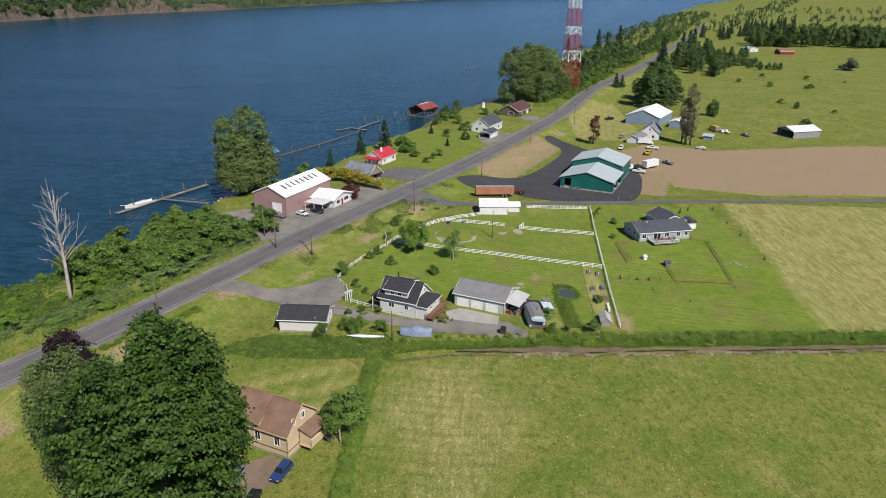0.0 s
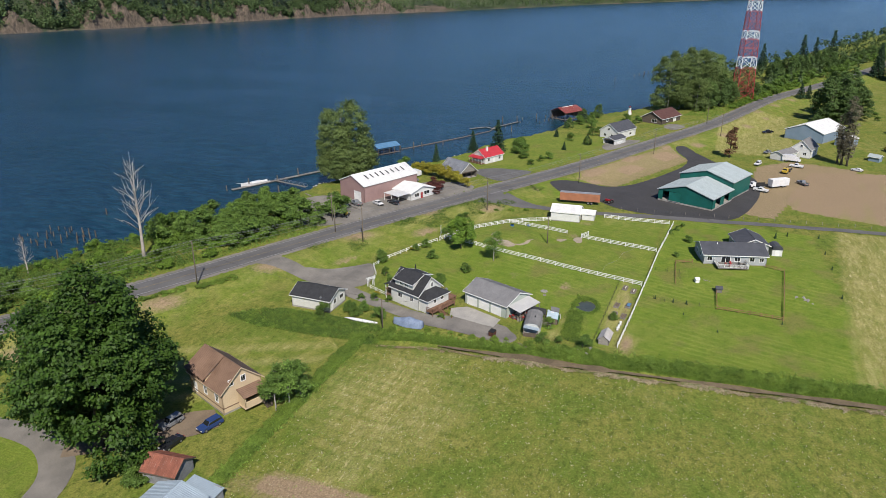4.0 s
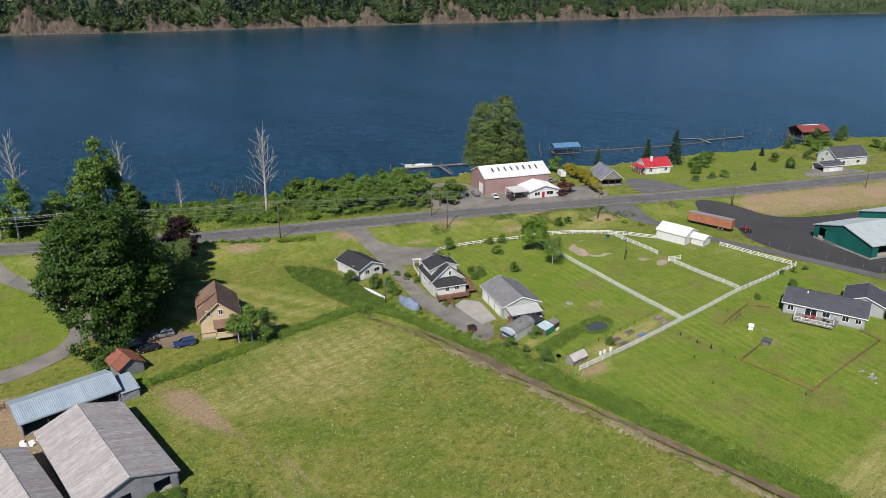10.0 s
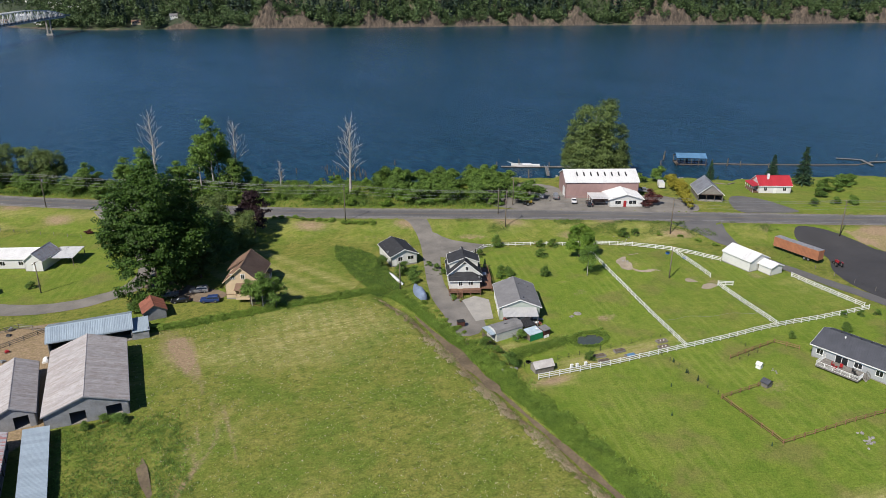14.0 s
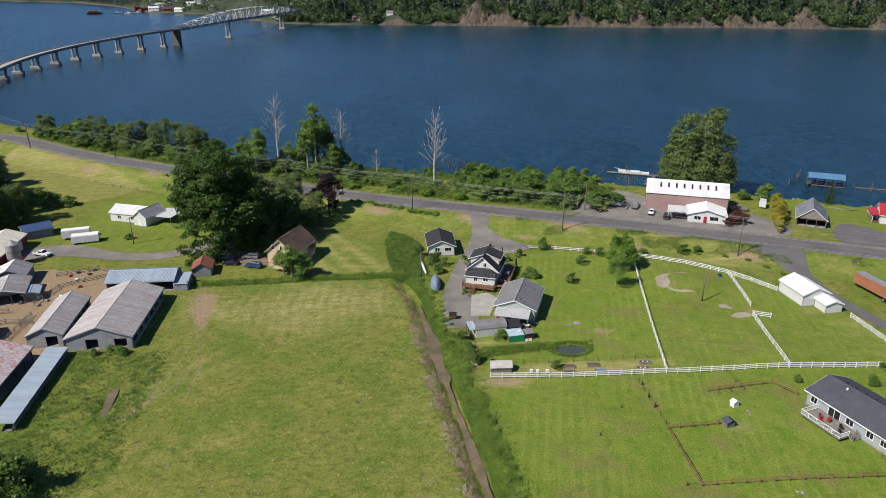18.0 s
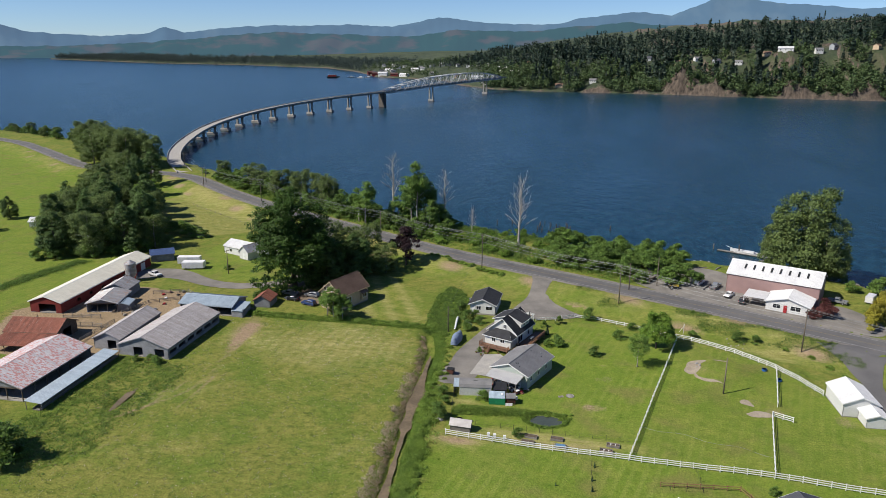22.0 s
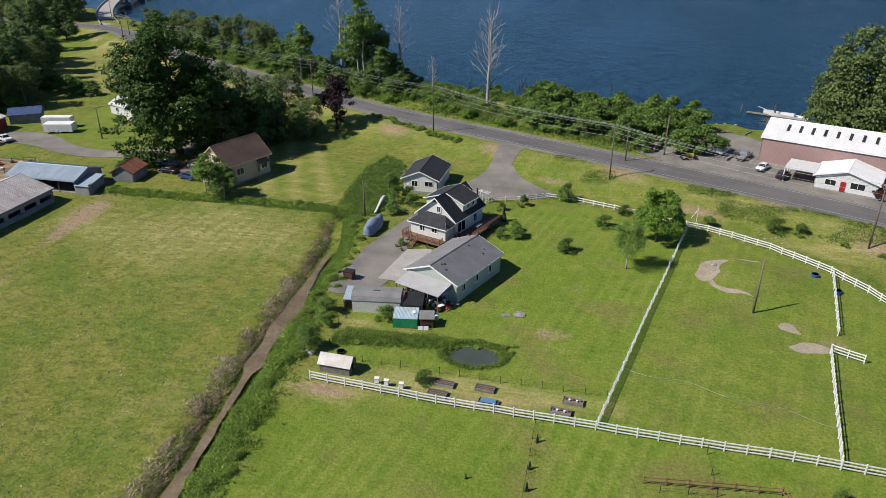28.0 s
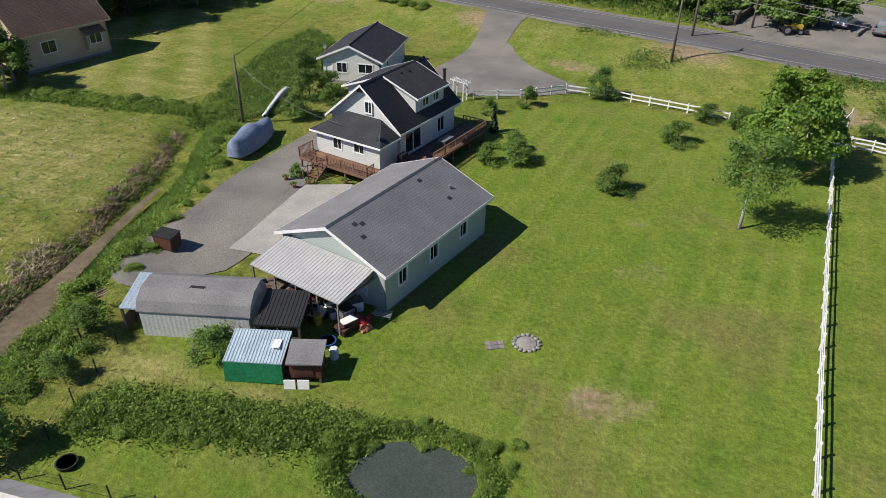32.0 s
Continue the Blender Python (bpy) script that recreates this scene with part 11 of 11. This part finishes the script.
# ---- the farmyard ----
_t = thing("grain_silo", "galvanised grain silo with a conical cap beside the red barn", "silo", pose(24.6, 40.6, height(24.6, 40.6)))
for _i in range(7):
    part("ring", Shape().tube([(0, 0, 0.2 + 0.85 * _i), (0, 0, 0.24 + 0.85 * _i), (0, 0, 1.01 + 0.85 * _i), (0, 0, 1.05 + 0.85 * _i)], [1.75, 1.8, 1.8, 1.75], 24), GALV, _t)
part("cone_cap", Shape().tube([(0, 0, 6.1), (0, 0, 6.2), (0, 0, 7.3)], [1.85, 1.85, 0.2], 24), GALV, _t)
part("auger", Shape().tube([(1.4, -0.6, 0.4), (4.2, -2.6, 3.6)], 0.14, 7), RED_PAINT, _t, "red auger tube")
_q = random.Random(15)
for _i in range(16):
    _x, _y = _q.uniform(38, 50), _q.uniform(10, 34)
    _t = thing("junk_pallet", "weathered pallet of farmyard junk", "pallet", pose(_x, _y, height(_x, _y), 0, 0, _q.uniform(0, 90)), "farmyard junk")
    for _k in range(4):
        part("slat", Shape().box(-0.6, 0.6, -0.5 + 0.28 * _k, -0.36 + 0.28 * _k, 0.1, 0.14), WOOD_GREY, _t)
    part("load", Shape().prism([(-0.45, 0.14), (0.45, 0.14), (0.35, 0.3 + 0.4 * _q.random()), (-0.3, 0.5)], -0.4, 0.4), _cols[_i % 7], _t)
for _i in range(7):
    _x, _y = 60.5 + 1.3 * (_i % 3) - 3.5, 14.5 + 0.9 * (_i // 3)
    single("feed_bag", Shape().prism([(-0.5, 0), (0.5, 0), (0.55, 0.2), (0.3, 0.38), (-0.3, 0.38), (-0.55, 0.2)], -0.35, 0.35), WHITE, "white feed bag in a heap by the barns", "bag", pose(_x, _y, height(_x, _y), 0, 0, 40 * _i), "feed bags")
single("white_tank", Shape().tube([(0, 0, 0), (0, 0, 0.1), (0, 0, 1.2), (0, 0, 1.45)], [0.55, 0.6, 0.6, 0.3], 14), CAR_WHITE, "white plastic water tank beside the blue-roofed barn", "tank", pose(71.0, 29.0, height(71, 29)))

# ---- along the water ----


def pile(x, y, top, r=0.17, lean=0.0):
    return Shape().tube([(0, 0, -5), (lean * 0.5, 0, 0), (lean, 0, top)], [r * 1.1, r, r * 0.85], 7)


_pm = [pile(0, 0, t, 0.15 + 0.04 * k, 0.12 * k).mesh("wooden_piling", WOOD_OLD) for k, t in enumerate((0.9, 1.5, 2.2, 3.4))]
_q = random.Random(23)


def pilings(spots, kinds=(0, 1, 2)):
    for x, y in spots:
        single("wooden_piling", _pm[_q.choice(kinds)], None, "old rotten wooden piling standing in the river", "piling", pose(x, y, WATER_Z, 0, 0, _q.uniform(0, 360)), "old river pilings")


pilings([(151 + 2.4 * (i % 7) + _q.uniform(-0.6, 0.6), 139 + 3.4 * (i // 7) + _q.uniform(-0.8, 0.8) - 0.4 * (i % 7)) for i in range(42) if _q.random() < 0.8], (0, 1, 1))
pilings([(132.5, 150), (139, 152), (182, 149.8), (108, 160), (146, 132), (150, 128)], (1, 2))
pilings([(298, 112), (300, 114.4), (306, 106), (312.9, 97.6), (290, 104), (316, 92), (322, 90), (330, 82)], (2, 3))
pilings([(392 + 6 * i, 76 - 4.5 * i + _q.uniform(-2, 2)) for i in range(7)] + [(405 + 4 * i, 52 - 1.5 * i) for i in range(6)] + [(374, 60), (383, 66), (399, 62)], (1, 2, 3))
pilings([(640 + 7 * i, 30 - 3 * i) for i in range(6)] + [(600 + 60 * i, 40 - 16 * i) for i in range(5)], (2, 3))
pilings([(222, 129.5), (231, 125.5), (243, 120.4), (252, 116.2), (262, 111.6), (226, 108)], (2, 3))


def dock(points, wide, label, z=WATER_Z + 0.35, mt=None):
    t = thing("floating_dock", label, "dock")
    for (x0, y0), (x1, y1) in zip(points, points[1:]):
        ln = math.hypot(x1 - x0, y1 - y0)
        m = pose(x0, y0, z, 0, 0, math.degrees(math.atan2(y1 - y0, x1 - x0)))
        part("float", Shape().box(0, ln, -wide * 0.42, wide * 0.42, -0.5, -0.08, m), DARK_METAL, t)
        n = int(ln / 0.6)
        d = Shape().box(0, 0.56, -wide / 2, wide / 2, -0.06, 0).mesh("plank", mt or WOOD_GREY)
        for i in range(n):
            ob = new("plank", d)
            ob.parent = t
            ob.matrix_basis = m @ pose(ln * i / n, 0, 0)
    return t


dock(((223.4, 128.2), (242.0, 120.0), (262.0, 111.0)), 2.0, "long weathered floating dock on the river")
_t = thing("gangway", "steel gangway sloping from the bank to the dock", "gangway")
_a, _b = Vector((228.6, 97.6, 2.3)), Vector((240.6, 119.2, WATER_Z + 0.5))
part("walkway", Shape().add([_a + Vector((-0.55, 0.3, 0)), _a + Vector((0.55, -0.3, 0)), _b + Vector((0.55, -0.3, 0)), _b + Vector((-0.55, 0.3, 0)), _a + Vector((-0.55, 0.3, -0.15)), _a + Vector((0.55, -0.3, -0.15)), _b + Vector((0.55, -0.3, -0.15)), _b + Vector((-0.55, 0.3, -0.15))],
                              [(0, 1, 2, 3), (7, 6, 5, 4), (0, 4, 5, 1), (1, 5, 6, 2), (2, 6, 7, 3), (3, 7, 4, 0)]), WOOD_GREY, _t)
for _o in (Vector((-0.55, 0.3, 0)), Vector((0.55, -0.3, 0))):
    part("handrail", Shape().tube([_a + _o + Vector((0, 0, 1)), _b + _o + Vector((0, 0, 1))], 0.05, 5), STEEL, _t)
    for _i in range(9):
        _p3 = _a.lerp(_b, _i / 8) + _o
        part("stanchion", Shape().tube([_p3, _p3 + Vector((0, 0, 1))], 0.04, 4), STEEL, _t)
_t = thing("sailing_yacht", "long white wooden boat moored at the dock", "boat", pose(233.6, 124.8, WATER_Z - 0.35, 0, 0, 156))
part("hull", boat_hull(12.5, 2.9, 1.25, 0.7), CAR_WHITE, _t)
part("deckhouse", bodywork([(-2.6, 1.2), (1.6, 1.2), (1.1, 1.8), (-2.5, 1.85)], 0.85, 0.7, 1.3), CAR_WHITE, _t)
part("bowsprit", Shape().tube([(5.6, 0, 1.95), (8.0, 0, 2.5)], 0.07, 5), WHITE, _t)
part("tiller_rail", Shape().tube([(-6, -1, 1.4), (-6, -1, 1.9), (-6, 1, 1.9), (-6, 1, 1.4)], 0.03, 4), STEEL, _t)


def boathouse(x, y, turn, L, W, roof, eave, ridge, label):
    t = thing("boathouse", label, "boathouse", pose(x, y, WATER_Z, 0, 0, turn))
    for sg in (-1, 1):
        q = [(-L / 2, sg * W / 2, eave), (L / 2, sg * W / 2, eave), (L / 2, 0, ridge), (-L / 2, 0, ridge)]
        s = part("roof_slope", Shape().slab(q if sg < 0 else q[::-1], 0.12), roof, t)
        n = int(L / 1.0)
        d = panel_mesh(math.hypot(W / 2, ridge - eave), L / n, roof)
        for i in range(n):
            ob = new("panel", d)
            ob.parent = s
            ob.matrix_basis = pose(-L / 2 + L / n * (i + 0.5), 0, ridge + 0.004, 0, 0, 0 if sg < 0 else 180) @ pose(0, 0, 0, math.degrees(math.atan2(ridge - eave, W / 2)), 0, 0)
    for i in range(5):
        for sg in (-1, 1):
            part("pile", Shape().tube([(-L / 2 + 0.3 + (L - 0.6) * i / 4, sg * (W / 2 - 0.3), -5), (-L / 2 + 0.3 + (L - 0.6) * i / 4, sg * (W / 2 - 0.3), eave)], 0.16, 7), WOOD_OLD, t)
    for a, b, c, d in ((-L / 2, L / 2, -W / 2, -W / 2 + 1.2), (-L / 2, L / 2, W / 2 - 1.2, W / 2), (-L / 2, -L / 2 + 1.4, -W / 2, W / 2)):
        part("walkway", Shape().box(a, b, c, d, 0.55, 0.7), WOOD_OLD, t)
    part("beam", Shape().box(-L / 2, L / 2, -W / 2 + 0.2, -W / 2 + 0.4, eave - 0.35, eave - 0.12).box(-L / 2, L / 2, W / 2 - 0.4, W / 2 - 0.2, eave - 0.35, eave - 0.12), WOOD_OLD, t)
    return t


RED_RUST = sheet_metal("faded_red_sheet", (0.3, 0.07, 0.06), (0.22, 0.055, 0.05), (0.42, 0.36, 0.34), 0.08, 0.15)
boathouse(303.0, 101.0, -28, 13, 7.5, STEEL_BLUE, 3.6, 5.0, "open boathouse on pilings with a steel blue roof")
_t = boathouse(425, 41, -27, 17, 12, RED_RUST, 4.6, 7.2, "boathouse on pilings with a rusty red metal roof")
part("rear_wall", Shape().box(-7.4, 7.4, 5.2, 5.35, 0.6, 4.6).box(7.3, 7.45, -5.3, 5.2, 0.6, 4.6), WOOD_OLD, _t)
part("pale_patch", Shape().slab([(-5, -0.9, 6.82), (5, -0.9, 6.82), (5, -0.1, 7.21), (-5, -0.1, 7.21)], 0.02), WHITE_METAL, _t)
dock(((419, 33), (423, 18)), 1.6, "narrow pier to the red boathouse", 0.2)
dock(((372, 83), (380, 76.5), (375, 67)), 1.4, "angled log dock in the river")
dock(((380, 72), (402, 64)), 1.2, "low dock arm by the red boathouse")
_lg = [(313, 97), (332, 87.6), (352, 78.4), (371, 71), (384, 72)]
for _i, (_a, _b) in enumerate(zip(_lg, _lg[1:])):
    single("boom_log", Shape().tube([(*_a, WATER_Z + 0.05), (*_b, WATER_Z + 0.05)], 0.3, 7), WOOD_OLD, "floating boom log on the river", "log", group="boom logs")
for _i, (_x, _y, _a) in enumerate(((200, 92, 20), (206, 90.5, -30), (212, 89.5, 10), (218, 90, 60), (246, 86, 20), (207, 87, 5), (281, 60, -40), (285, 58, 10))):
    single("drift_log", Shape().tube([(-2.2, 0, 0.15), (0, 0.1, 0.2), (2.4, 0, 0.12)], [0.2, 0.22, 0.14], 7), WOOD_GREY, "grey drift log on the river bank", "log", pose(_x, _y, height(_x, _y), 0, 0, _a), "drift logs")
single("timber_baulk", Shape().box(-3.4, 3.4, -0.25, 0.25, 0, 0.45), WOOD_GREY, "long squared timber lying in the yard", "timber", pose(211.6, 68.6, height(211.6, 68.6) + 0.06, 0, 0, 62))
_t = thing("retaining_wall", "dark timber retaining wall along the yard edge", "wall", pose(196.5, 74, height(196.5, 74), 0, 0, 66))
for _i in range(5):
    part("timber", Shape().box(-6, 6, -0.15, 0.15, 0.3 * _i - 0.3, 0.3 * _i - 0.02), WOOD_OLD, _t)
_t = thing("model_lighthouse", "small white garden lighthouse with a red cottage roof", "lighthouse", pose(428, 4.9, height(428, 4.9)) @ Matrix.Scale(0.62, 4))
part("tower", Shape().tube([(0, 0, 0), (0, 0, 6.2), (0, 0, 6.3)], [1.6, 1.1, 1.4], 14), WHITE, _t)
part("lantern", Shape().tube([(0, 0, 6.3), (0, 0, 7.5)], 0.7, 10), DARK_METAL, _t)
part("cap", Shape().tube([(0, 0, 7.5), (0, 0, 8.3)], [0.9, 0.05], 10), RED_PAINT, _t)
part("cottage", Shape().box(1.0, 4.0, -1.5, 1.5, 0, 2.4), WHITE, _t)
part("cottage_roof", Shape().prism([(-1.8, 2.4), (1.8, 2.4), (0, 3.8)], 0.8, 4.2, pose(0, 0, 0, 0, 0, -90)), RED_PAINT, _t)
_q = random.Random(31)
for _i in range(60):
    _x = _q.uniform(196, 300)
    _y = float(rounded(SHORE, np.float64(_x), 8.0)) - _q.uniform(0.5, 4.0)
    single("bank_boulder", _stones[_i % 5], None, "grey boulder on the river bank", "stone", sized(_x, _y, height(_x, _y) + 0.1, _q.uniform(1.2, 3.0), _q.uniform(0, 360)), "bank boulders")
